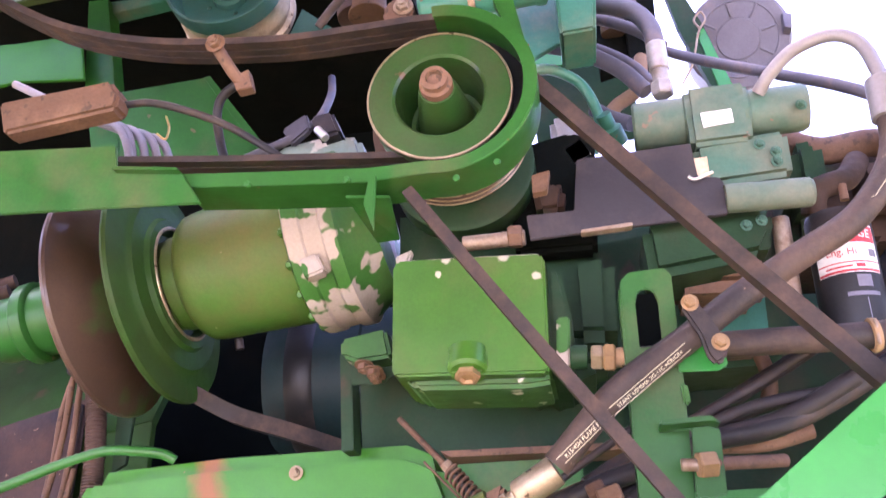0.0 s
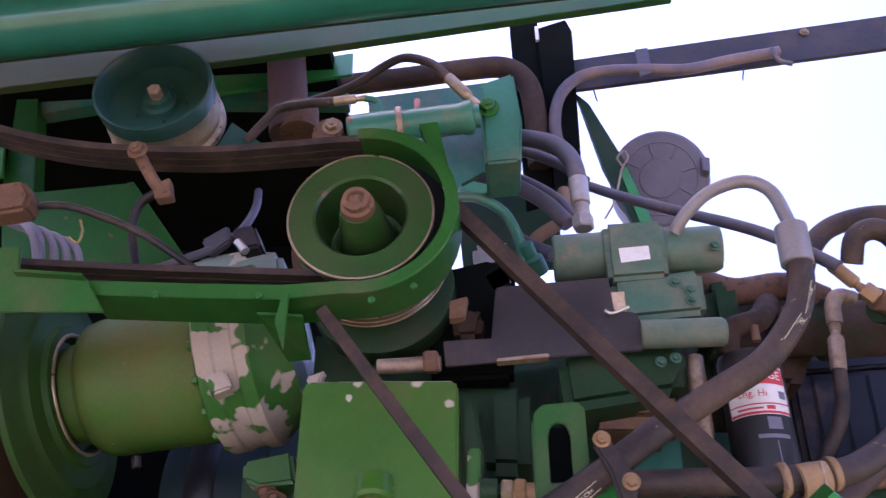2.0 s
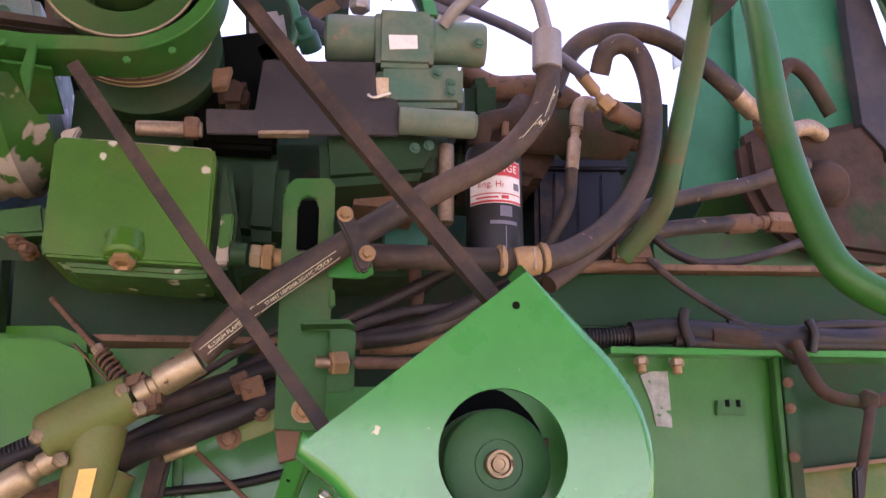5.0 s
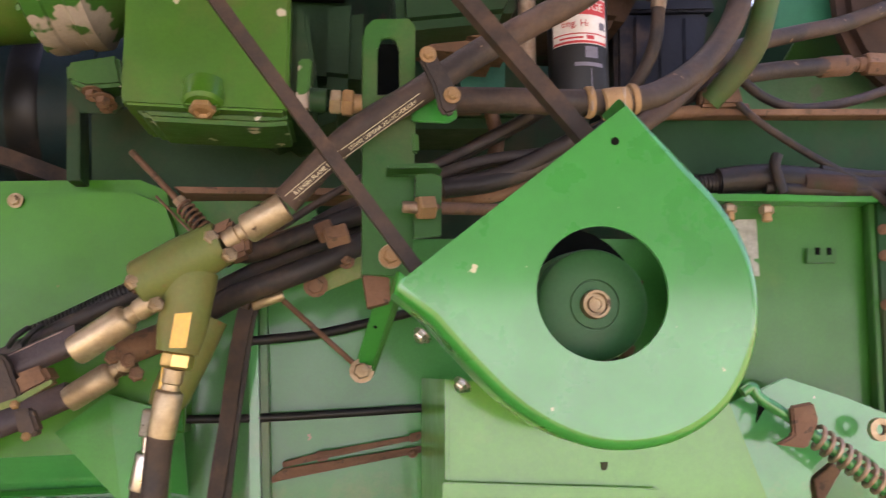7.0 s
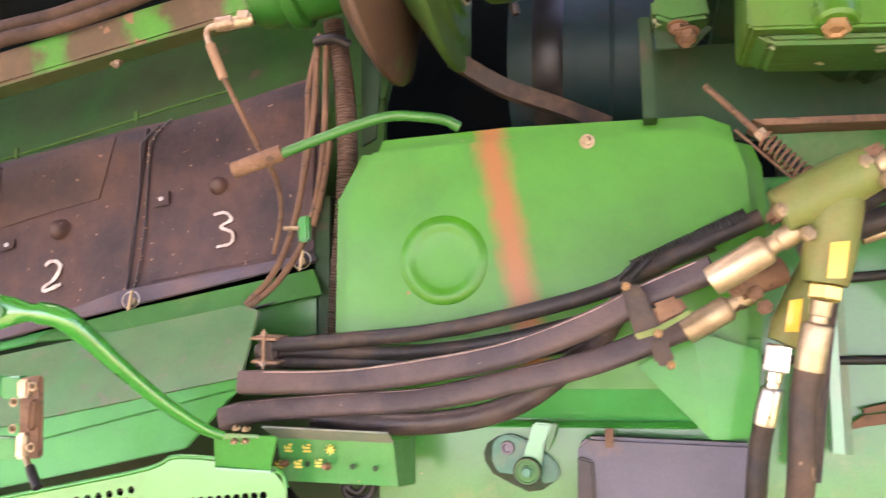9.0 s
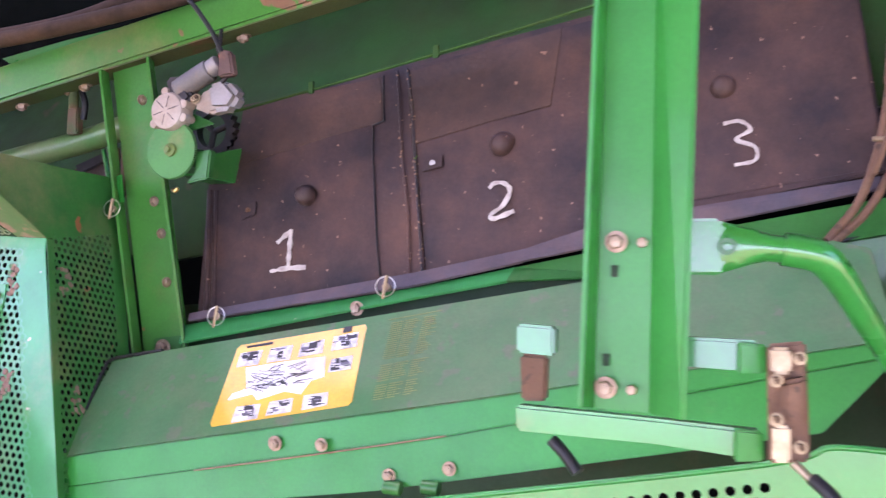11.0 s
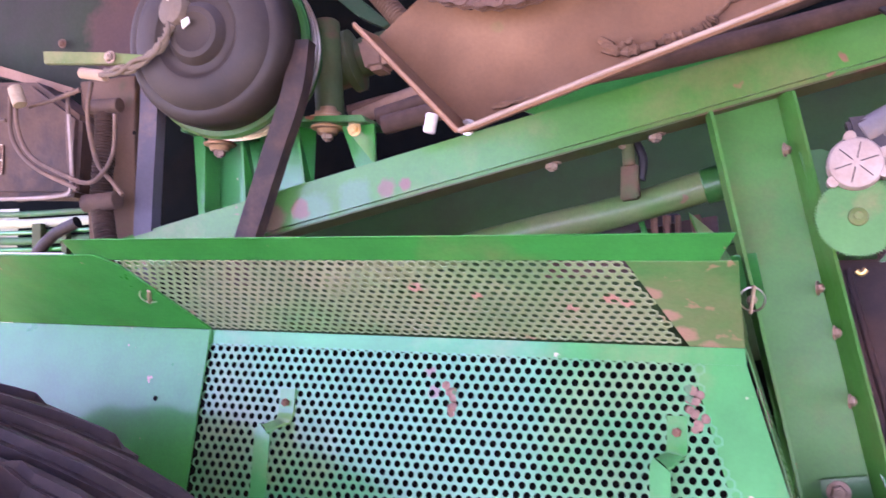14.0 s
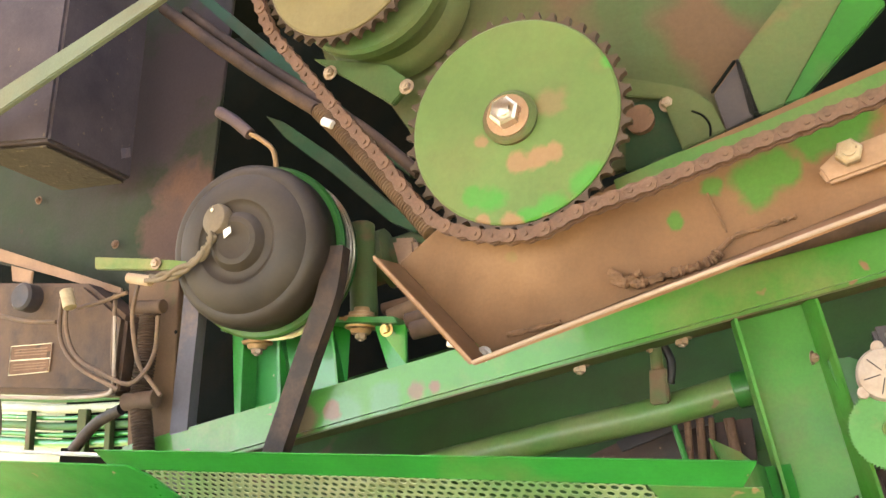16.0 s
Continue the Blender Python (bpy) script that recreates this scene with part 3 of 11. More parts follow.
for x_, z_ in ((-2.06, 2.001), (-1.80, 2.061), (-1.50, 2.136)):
    part("tab", slab([(x_ - .006, z_ + .014), (x_ + .006, z_ + .016), (x_ + .007, z_ - .008), (x_ - .005, z_ - .010)], 1.714, .006), GREEN_SHADED, cr)

hose("brown dusty hose above the slanting rail", [(-2.94, 1.5, 2.02), (-2.791, 1.5, 2.047), (-2.716, 1.5, 2.062), (-2.543, 1.5, 2.080), (-2.36, 1.53, 2.118), (-2.119, 1.56, 2.175), (-1.94, 1.56, 2.22), (-1.731, 1.56, 2.272), (-1.596, 1.56, 2.293), (-1.466, 1.56, 2.326), (-1.304, 1.56, 2.379), (-1.20, 1.58, 2.42)], .0155, HOSE_BROWN)
hose("brown dusty hose above the slanting rail", [(-2.96, 1.52, 2.04), (-2.816, 1.52, 2.071), (-2.708, 1.52, 2.080), (-2.494, 1.54, 2.112), (-2.344, 1.58, 2.172), (-2.205, 1.6, 2.220), (-2.044, 1.6, 2.263), (-1.767, 1.6, 2.316), (-1.629, 1.6, 2.338), (-1.496, 1.6, 2.373), (-1.328, 1.6, 2.422), (-1.22, 1.62, 2.46)], .0145, HOSE_BROWN)
# ---------------------------------------------------------------- slanting post
POST = surface("green_post_paint", (0.03, 0.165, 0.02), 0.5, dust=((0.16, 0.10, 0.055), 0.2, 5), chips=(RUST, 0.28, 25), bump=0.1, coat=0.05)
post = thing("slanting_post", (-2.293, 1.61, 1.479), "slanting green channel post beside the black covers", "post")
part("web", sheet([(-2.452, 1.61, 2.030), (-2.357, 1.61, 2.049), (-2.240, 1.61, 1.474), (-2.342, 1.61, 1.468)], 0.006), POST, post)
part("flange", sheet([(-2.462, 1.605, 2.026), (-2.452, 1.57, 2.022), (-2.338, 1.57, 1.466), (-2.348, 1.605, 1.468)], 0.005), POST, post)
part("flange", sheet([(-2.362, 1.61, 2.05), (-2.340, 1.57, 2.043), (-2.222, 1.57, 1.478), (-2.246, 1.61, 1.472)], 0.005), POST, post)
part("foot_plate", sheet([(-2.314, 1.6, 1.501), (-2.255, 1.6, 1.511), (-2.247, 1.6, 1.482), (-2.311, 1.6, 1.47)], 0.004), GREEN_DULL, post)
bolt(post, (-2.291, 1.60, 1.486), r=0.011)
for q in [(-2.352, 1.58, 1.961), (-2.313, 1.58, 1.765), (-2.293, 1.58, 1.704), (-2.276, 1.58, 1.612)]:
    bolt(post, q, (1, -0.3, 0), 0.007)

# ---------------------------------------------------------------- black covers
covers = (
    ([(-2.282, 1.723, 1.819), (-2.224, 1.756, 1.956), (-1.872, 1.757, 2.045), (-1.824, 1.700, 1.839), (-1.777, 1.642, 1.637), (-2.25, 1.645, 1.534)], "one"),
    ([(-1.869, 1.757, 2.046), (-1.49, 1.753, 2.124), (-1.457, 1.647, 1.733), (-1.774, 1.644, 1.64), (-1.821, 1.700, 1.84)], "two"),
    ([(-1.487, 1.753, 2.124), (-1.398, 1.752, 2.146), (-1.098, 1.75, 2.215), (-1.043, 1.644, 1.832), (-1.454, 1.647, 1.734)], "three"),
)
cover_obs = []
for outline, _n in covers:
    c = thing("inspection_cover", Vector(outline[0]), "dusty black plastic inspection cover with a painted number", "cover", "numbered covers")
    part("cover_sheet", sheet(outline, 0.012, 0.003), PANEL, c)
    cover_obs.append(c)
def seam(parent, pts, r, material, name="seam"):
    part(name, tube(pts, r, 6, 4), material, parent)


def crumbs(parent, pts, count, seed):
    """Flakes of dried dirt along a seam."""
    rng_, line_ = random.Random(seed), curve_points(pts, 6)
    for _k in range(count):
        c_ = line_[rng_.randrange(len(line_))] + Vector((rng_.uniform(-.006, .006), -.003, rng_.uniform(-.006, .006)))
        part("dirt_flake", lathe([(0, 0), (rng_.uniform(.0012, .0028), 0), (0, .0012)], along(c_, (rng_.uniform(-.5, .5), -1, .3)), 5), DUSTY, parent)


PANEL_BROWN = surface("brown_dusted_plastic", (0.028, 0.018, 0.016), 0.6, var=0.3, dust=((0.15, 0.075, 0.05), 0.46, 4), chips=((0.22, 0.13, 0.09), 0.30, 60), bump=0.3)
SEAM_A, SEAM_B, SEAM_C = ((-1.921, 1.752, 2.03), (-1.904, 1.726, 1.937), (-1.926, 1.725, 1.929), (-1.916, 1.708, 1.869), (-1.898, 1.685, 1.785), (-1.876, 1.657, 1.687), (-1.863, 1.644, 1.642)), ((-1.891, 1.752, 2.038), (-1.873, 1.728, 1.953), (-1.86, 1.712, 1.895), (-1.847, 1.696, 1.839), (-1.826, 1.673, 1.757), (-1.811, 1.651, 1.679), (-1.804, 1.64, 1.641)), ((-1.871, 1.751, 2.042), (-1.851, 1.731, 1.971), (-1.834, 1.71, 1.894), (-1.822, 1.694, 1.838), (-1.806, 1.673, 1.766), (-1.787, 1.649, 1.679), (-1.778, 1.638, 1.639))
SEAM_D, SEAM_E = ((-1.43, 1.748, 2.14), (-1.465, 1.74, 2.101), (-1.472, 1.734, 2.074), (-1.456, 1.708, 1.981), (-1.437, 1.669, 1.841), (-1.436, 1.643, 1.745)), ((-1.459, 1.746, 2.125), (-1.488, 1.74, 2.095), (-1.495, 1.736, 2.075), (-1.477, 1.709, 1.982), (-1.46, 1.671, 1.842), (-1.455, 1.645, 1.745))
seam(cover_obs[0], SEAM_A[:2], .002, BLACK)
seam(cover_obs[0], SEAM_A[1:3], .002, BLACK)
seam(cover_obs[0], SEAM_A[2:], .002, BLACK)
seam(cover_obs[0], SEAM_B, .0028, PANEL, "seam_rib")
seam(cover_obs[1], SEAM_C, .0024, SLATE)
crumbs(cover_obs[1], SEAM_C, 40, 3)
crumbs(cover_obs[0], SEAM_B, 14, 4)
for line_ in (SEAM_D, SEAM_E):
    seam(cover_obs[2], line_, .0026, SLATE)
crumbs(cover_obs[2], SEAM_D, 22, 6)
part("upper_slope", sheet([(-2.241, 1.762, 1.983), (-1.93, 1.754, 2.028), (-1.905, 1.729, 1.94), (-1.926, 1.727, 1.931), (-2.021, 1.728, 1.909), (-2.237, 1.726, 1.846)], .003, .001), PANEL_BROWN, cover_obs[0], "upper slope under brown dust")
part("upper_slope", sheet([(-1.865, 1.752, 2.037), (-1.626, 1.75, 2.091), (-1.569, 1.75, 2.105), (-1.576, 1.711, 1.956), (-1.686, 1.711, 1.93), (-1.83, 1.71, 1.89)], .003, .001), PANEL_BROWN, cover_obs[1], "upper slope under brown dust")
part("edge_rib", tube([(-2.283, 1.718, 1.799), (-2.258, 1.685, 1.681), (-2.229, 1.646, 1.54)], 0.006), PANEL, cover_obs[0])
part("edge_rib", tube([(-2.266, 1.717, 1.798), (-2.241, 1.684, 1.681), (-2.212, 1.645, 1.541)], 0.005), PANEL, cover_obs[0])
part("ledge", sheet([(-2.206, 1.653, 1.575), (-1.851, 1.657, 1.678), (-1.778, 1.647, 1.661), (-1.777, 1.644, 1.65), (-2.2, 1.649, 1.561)], 0.004), PANEL, cover_obs[0])
part("ledge", sheet([(-1.407, 1.657, 1.792), (-1.047, 1.65, 1.855), (-1.043, 1.645, 1.838), (-1.409, 1.651, 1.768)], 0.004), PANEL, cover_obs[2])
lip = thing("cover_lip", ([(-2.157, 1.644, 1.553)][0]), "grey dusty lip rail below the black covers", "lip rail")
part("lip_sheet", sheet([(-2.236, 1.6, 1.555), (-1.779, 1.6, 1.651), (-1.585, 1.6, 1.698), (-1.585, 1.585, 1.676), (-1.78, 1.585, 1.627), (-2.227, 1.585, 1.542)], 0.006), PANEL_LIP, lip)
part("lip_sheet", sheet([(-1.449, 1.6, 1.747), (-1.026, 1.6, 1.826), (-1.014, 1.585, 1.81), (-1.431, 1.585, 1.713)], 0.006), PANEL_LIP, lip)
part("lip_sheet", sheet([(-1.588, 1.6, 1.697)] + [(-1.446, 1.6, 1.748), (-1.431, 1.585, 1.713)] + [(-1.588, 1.585, 1.676)], 0.006), PANEL_LIP, lip)
for q in [(-2.047, 1.68, 1.789), (-1.659, 1.68, 1.884)] + [(-1.284, 1.69, 1.977), (-1.657, 1.69, 1.889)]:
    k = cover_obs[0] if q[0] < -1.9 else cover_obs[1] if q[0] < -1.5 else cover_obs[2]
    part("dimple", lathe([(0.021, 0.012), (0.019, 0.002), (0.014, -0.005), (0.007, -0.008), (0, -0.008)], along(q, (0, 1, 0)), 20), PANEL, k)
for quad, k in (([(-1.809, 1.702, 1.859), (-1.772, 1.702, 1.867), (-1.769, 1.696, 1.845), (-1.807, 1.696, 1.836)], 1), ([(-2.196, 1.703, 1.766), (-2.162, 1.704, 1.778), (-2.157, 1.697, 1.751), (-2.19, 1.696, 1.739)], 0), ([(-1.436, 1.704, 1.961), (-1.399, 1.704, 1.969), (-1.393, 1.695, 1.938), (-1.429, 1.696, 1.931)], 2)):
    t_ = part("catch_plate", sheet([Vector(q) + Vector((0, -0.006, 0)) for q in quad], 0.004), PANEL, cover_obs[k])
    bolt(cover_obs[k], sum((Vector(q) for q in quad), Vector()) / 4 + Vector((0, -0.006, 0)), r=0.004, material=ALU if k else RUSTY)


def stroke(parent, pts, w=0.012):
    line = curve_points([Vector(p) + Vector((0, -0.004, 0)) for p in pts], 8)
    bm_ = bmesh.new()
    rings = []
    for i, p in enumerate(line):
        t = (line[min(i + 1, len(line) - 1)] - line[max(i - 1, 0)]).normalized()
        s = t.cross(Vector((0, -1, 0.15))).normalized()
        ww = w * (0.36 + 0.26 * noise.noise(p * 110))
        rings.append([bm_.verts.new(p - s * ww), bm_.verts.new(p + s * ww)])
    for a, b in zip(rings, rings[1:]):
        bm_.faces.new((a[0], a[1], b[1], b[0]))
    got = bmesh.ops.extrude_face_region(bm_, geom=list(bm_.faces))
    bmesh.ops.translate(bm_, vec=(0, 0.003, 0), verts=[v for v in got["geom"] if isinstance(v, bmesh.types.BMVert)])
    part("painted_number", bm_, WHITE, parent, "hand-painted white number")


stroke(cover_obs[0], [(-2.096, 1.678, 1.695), (-2.083, 1.681, 1.708), (-2.069, 1.683, 1.721)], 0.010)
stroke(cover_obs[0], [(-2.069, 1.683, 1.722), (-2.066, 1.674, 1.688), (-2.061, 1.663, 1.647)], 0.011)
stroke(cover_obs[0], [(-2.1, 1.664, 1.64), (-2.066, 1.663, 1.647), (-2.023, 1.661, 1.651)], 0.011)
stroke(cover_obs[1], [(-1.673, 1.679, 1.804), (-1.666, 1.68, 1.813), (-1.647, 1.679, 1.814), (-1.634, 1.675, 1.8), (-1.644, 1.669, 1.774), (-1.664, 1.665, 1.757), (-1.657, 1.663, 1.75), (-1.622, 1.664, 1.764)], 0.010)
stroke(cover_obs[2], [(-1.281, 1.681, 1.913), (-1.255, 1.681, 1.917), (-1.239, 1.676, 1.902), (-1.26, 1.673, 1.886), (-1.231, 1.667, 1.873), (-1.23, 1.661, 1.851), (-1.261, 1.661, 1.843)], 0.008)


def ring_pin(p, r=0.017, d=(0.1, -1, 0.2)):
    t = thing("lynch_pin", p, "zinc lynch pin with a spring ring", "pin", "lynch pins")
    m = along(p, d)
    part("ring", sweep([m @ Vector((r * math.cos(a * math.pi / 12), r * math.sin(a * math.pi / 12), 0.006)) for a in range(24)], disc(0.0013, 6), None, True), STEEL_BRIGHT, t)
    part("pin", rod(m @ Vector((-r * .2, -r * 1.25, 0.004)), m @ Vector((r * .15, r * 1.1, 0.012)), 0.0032, 8), STEEL, t)
    part("head", lathe([(0, -.01), (.007, -.01), (.007, .004), (0, .005)], m, 8), NUT, t)


for p in ((-2.398, 1.57, 1.748), (-2.152, 1.57, 1.554), (-1.809, 1.55, 1.624), (-1.382, 1.555, 1.727), (-1.038, 1.575, 1.807)):
    ring_pin(p)
under_lip = thing("cover_sill", (-1.8, 1.58, 1.58), "green sill strip under the cover lip", "sill strip")
part("sill", sheet([(-2.246, 1.6, 1.532), (-1.775, 1.6, 1.625), (-1.599, 1.6, 1.667), (-1.605, 1.57, 1.644), (-1.777, 1.57, 1.606), (-2.235, 1.57, 1.501)], 0.006), GREEN_LIGHT, under_lip)
part("sill", sheet([(-1.427, 1.59, 1.707), (-1.021, 1.59, 1.794), (-0.995, 1.57, 1.745), (-1.38, 1.57, 1.663)], 0.006), GREEN_DULL, under_lip)
part("sill", sheet([(-1.602, 1.6, 1.666)] + [(-1.424, 1.59, 1.707), (-1.378, 1.57, 1.663)] + [(-1.608, 1.57, 1.643)], 0.006), GREEN_DULL, under_lip)
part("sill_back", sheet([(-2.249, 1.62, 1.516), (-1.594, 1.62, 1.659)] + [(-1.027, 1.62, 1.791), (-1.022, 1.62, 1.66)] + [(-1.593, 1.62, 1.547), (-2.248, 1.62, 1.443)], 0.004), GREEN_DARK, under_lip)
bolt(under_lip, (-1.874, 1.575, 1.584), r=0.009)

# ---------------------------------------------------------------- hinged cover with the decal
hood = thing("hinged_cover", (-1.5, 1.40, 1.4), "green sloping sheet cover with a yellow decal", "cover")
part("top_sheet", sheet([(-2.323, 1.498, 1.467), (-2.217, 1.501, 1.493)] + [(-1.125, 1.498, 1.721), (-1.079, 1.48, 1.711), (-1.057, 1.375, 1.595), (-2.311, 1.365, 1.317)], 0.005, 0.002), HOOD, hood)
part("front_sheet", sheet([(-2.311, 1.365, 1.317), (-1.057, 1.375, 1.595), (-1.056, 1.365, 1.578), (-1.609, 1.362, 1.428), (-2.297, 1.358, 1.271)], 0.005, 0.002), GREEN_POST, hood)
part("front_flange", sheet([(-2.297, 1.358, 1.27), (-1.609, 1.362, 1.427), (-1.056, 1.365, 1.577), (-1.139, 1.352, 1.479), (-1.295, 1.35, 1.441), (-1.726, 1.35, 1.337), (-2.279, 1.347, 1.23)], 0.005, 0.002), GREEN_POST, hood)
part("rubbed_crease", tube([(-2.036, 1.352, 1.33), (-1.824, 1.353, 1.378), (-1.625, 1.354, 1.425)], 0.0012, 6), DUSTY, hood)
part("end_seal", tube([(-2.315, 1.427, 1.388), (-2.33, 1.484, 1.45), (-2.322, 1.5, 1.47), (-2.217, 1.501, 1.493)], 0.003), BLACK, hood)
bolt(hood, (-1.899, 1.36, 1.385), r=0.008)
for q in [(-1.817, 1.352, 1.393), (-1.705, 1.347, 1.362), (-1.615, 1.347, 1.382)]:
    bolt(hood, q, r=0.007)

DECAL_GREY = surface("printed_light_grey", (0.5, 0.49, 0.49), 0.5, var=0.4, scale=90)
dec = thing("service_decal", ([(-1.91, 1.431, 1.478)][0]), "yellow service decal with small grey pictures", "decal")


def on_cover(quad, lift, mat_, name):
    nrm = Vector((0.13, -0.74, 0.66)).normalized()
    return part(name, sheet([Vector(q) + nrm * lift for q in quad], 0.0006, 0), mat_, dec)


on_cover([(-2.046, 1.487, 1.514), (-1.816, 1.488, 1.563), (-1.812, 1.484, 1.559), (-1.787, 1.387, 1.454), (-1.792, 1.383, 1.448), (-2.025, 1.379, 1.394), (-2.031, 1.384, 1.398), (-2.051, 1.483, 1.508)], 0.0012, YELLOW, "decal_sheet")
for quad in ([(-2.038, 1.475, 1.501), (-1.996, 1.475, 1.51), (-1.991, 1.454, 1.488), (-2.033, 1.455, 1.48)], [(-1.98, 1.474, 1.513), (-1.939, 1.474, 1.522), (-1.934, 1.455, 1.5), (-1.976, 1.455, 1.492)], [(-1.923, 1.474, 1.525), (-1.882, 1.475, 1.535), (-1.876, 1.457, 1.515), (-1.919, 1.456, 1.505)], [(-1.865, 1.476, 1.54), (-1.823, 1.478, 1.551), (-1.817, 1.458, 1.529), (-1.86, 1.457, 1.519)],
             [(-1.853, 1.446, 1.507), (-1.817, 1.447, 1.516), (-1.811, 1.429, 1.497), (-1.85, 1.428, 1.488)], [(-1.994, 1.4, 1.425), (-1.951, 1.401, 1.434), (-1.946, 1.382, 1.414), (-1.991, 1.381, 1.403)], [(-1.935, 1.401, 1.438), (-1.895, 1.402, 1.448), (-1.888, 1.385, 1.429), (-1.932, 1.384, 1.419)], [(-1.876, 1.403, 1.453), (-1.835, 1.403, 1.462), (-1.828, 1.387, 1.445), (-1.87, 1.385, 1.433)]):
    on_cover(quad, 0.002, DECAL_GREY, "decal_picture")
    a, b, c, d = (Vector(q) for q in quad)
    def uv(u_, v_):
        return (a.lerp(b, u_)).lerp(d.lerp(c, u_), v_)
    pr = random.Random(round(abs(quad[0][0]) * 1000 + quad[0][2] * 7000))
    for _k in range(5):
        u, v, w, h = pr.uniform(.0, .5), pr.uniform(.0, .5), pr.uniform(.2, .5), pr.uniform(.2, .5)
        on_cover([uv(u, v), uv(u + w, v + pr.uniform(0, .12)), uv(min(1, u + w * 1.1), min(1, v + h)), uv(u + pr.uniform(0, .1), min(1, v + h))], 0.0024 + .0002 * _k, (INK, INK, PAPER, GREY, INK)[_k], "decal_line")
    for _k in range(7):
        u, v, w = pr.uniform(.0, .7), pr.uniform(.05, .9), pr.uniform(.15, .3)
        on_cover([uv(u, v), uv(u + w, v + pr.uniform(-.05, .05)), uv(u + w, min(1, v + .07)), uv(u, min(1, v + .05))], 0.0036, (PAPER, INK)[_k % 2], "decal_line")
on_cover([(-2.013, 1.453, 1.481), (-1.943, 1.453, 1.496), (-1.867, 1.451, 1.51), (-1.854, 1.424, 1.482), (-1.875, 1.421, 1.474), (-1.884, 1.405, 1.454), (-1.916, 1.412, 1.455), (-1.961, 1.406, 1.438), (-1.976, 1.415, 1.445), (-2.018, 1.411, 1.432), (-2.015, 1.419, 1.442), (-1.992, 1.423, 1.451)], 0.002, PAPER, "decal_drawing")
rng = random.Random(5)
dA, dB, dC, dD = (Vector(q) for q in [(-2.005, 1.45, 1.48), (-1.867, 1.448, 1.507), (-1.868, 1.414, 1.467), (-2.005, 1.416, 1.441)])
for i in range(60):
    u, v, w, s_ = rng.uniform(.05, .75), rng.uniform(.1, .85), rng.uniform(.06, .22), rng.uniform(-.25, .25)
    e0, e1 = dA.lerp(dB, u).lerp(dD.lerp(dC, u), v), dA.lerp(dB, u + w).lerp(dD.lerp(dC, u + w), min(1, max(0, v + s_)))
    th = (dD - dA).normalized() * .0004
    on_cover([e0 - th, e1 - th, e1 + th, e0 + th], 0.0028, INK, "decal_line")
on_cover([(-2.032, 1.484, 1.513), (-1.982, 1.484, 1.524), (-1.981, 1.481, 1.52), (-2.031, 1.481, 1.51)], 0.002, INK, "decal_mark")
on_cover([(-1.854, 1.488, 1.556), (-1.839, 1.488, 1.559), (-1.837, 1.481, 1.551), (-1.852, 1.48, 1.547)], 0.002, INK, "decal_mark")
FADED_INK = surface("faded_yellow_print", (0.20, 0.215, 0.07), 0.6)
lst = thing("printed_table", ([(-1.732, 1.421, 1.505)][0]), "small yellow printed table on the green cover", "print")
A, B, C, D = (Vector(q) + Vector((0.0001, -0.0009, 0.0008)) for q in [(-1.776, 1.488, 1.573), (-1.684, 1.49, 1.594), (-1.68, 1.386, 1.475), (-1.759, 1.383, 1.455)])
pr = random.Random(11)
for i in range(38):
    if i in (1, 20, 21, 30):
        continue
    v0 = i / 38
    runs = ((0.02, 0.98),) if i == 0 else ((0.08, 0.30), (0.34, pr.uniform(.5, .62)), (0.68, pr.uniform(.8, .98)))
    for s0, s1 in runs:
        v1 = v0 + 0.006
        p_ = [A.lerp(B, s0).lerp(D.lerp(C, s0), v0), A.lerp(B, s1).lerp(D.lerp(C, s1), v0), A.lerp(B, s1).lerp(D.lerp(C, s1), v1), A.lerp(B, s0).lerp(D.lerp(C, s0), v1)]
        part("print_bar", sheet(p_, 0.0004, 0), FADED_INK, lst)

# ---------------------------------------------------------------- perforated guard


def perforated(corner, u, v, nu, nv, pitch, hole, keep=None, thick=0.0015):
    """A sheet of hexagonal cells with round holes, laid from corner along u and v; cells that keep() refuses stay solid."""
    bm_ = bmesh.new()
    u, v = Vector(u).normalized(), Vector(v).normalized()
    cache = {}

    def vert(a, b):
        key = (round(a, 5), round(b, 5))
        if key not in cache:
            cache[key] = bm_.verts.new(Vector(corner) + u * a + v * b)
        return cache[key]
    rowh = pitch * 0.866
    s = pitch / math.sqrt(3)
    for j in range(nv):
        for i in range(nu):
            a, b = i * pitch + (pitch / 2 if j % 2 else 0), j * rowh
            ask = keep(a, b) if keep else 1
            if ask == 0:
                continue
            rim = [vert(a + s * math.cos(radians(30 + 60 * k)), b + s * math.sin(radians(30 + 60 * k))) for k in range(6)]
            if ask == 2:
                bm_.faces.new(rim)
                continue
            inn = [bm_.verts.new(Vector(corner) + u * (a + hole * math.cos(radians(30 + 30 * k))) + v * (b + hole * math.sin(radians(30 + 30 * k)))) for k in range(12)]
            for k in range(6):
                k2 = (k + 1) % 6
                bm_.faces.new((rim[k], inn[2 * k], inn[2 * k + 1]))
                bm_.faces.new((rim[k], inn[2 * k + 1], rim[k2]))
                bm_.faces.new((rim[k2], inn[2 * k + 1], inn[(2 * k + 2) % 12]))
    got = bmesh.ops.extrude_face_region(bm_, geom=list(bm_.faces))
    back = u.cross(v)
    if back.y < 0:
        back.negate()
    bmesh.ops.translate(bm_, vec=back * thick, verts=[q for q in got["geom"] if isinstance(q, bmesh.types.BMVert)])
    return bm_


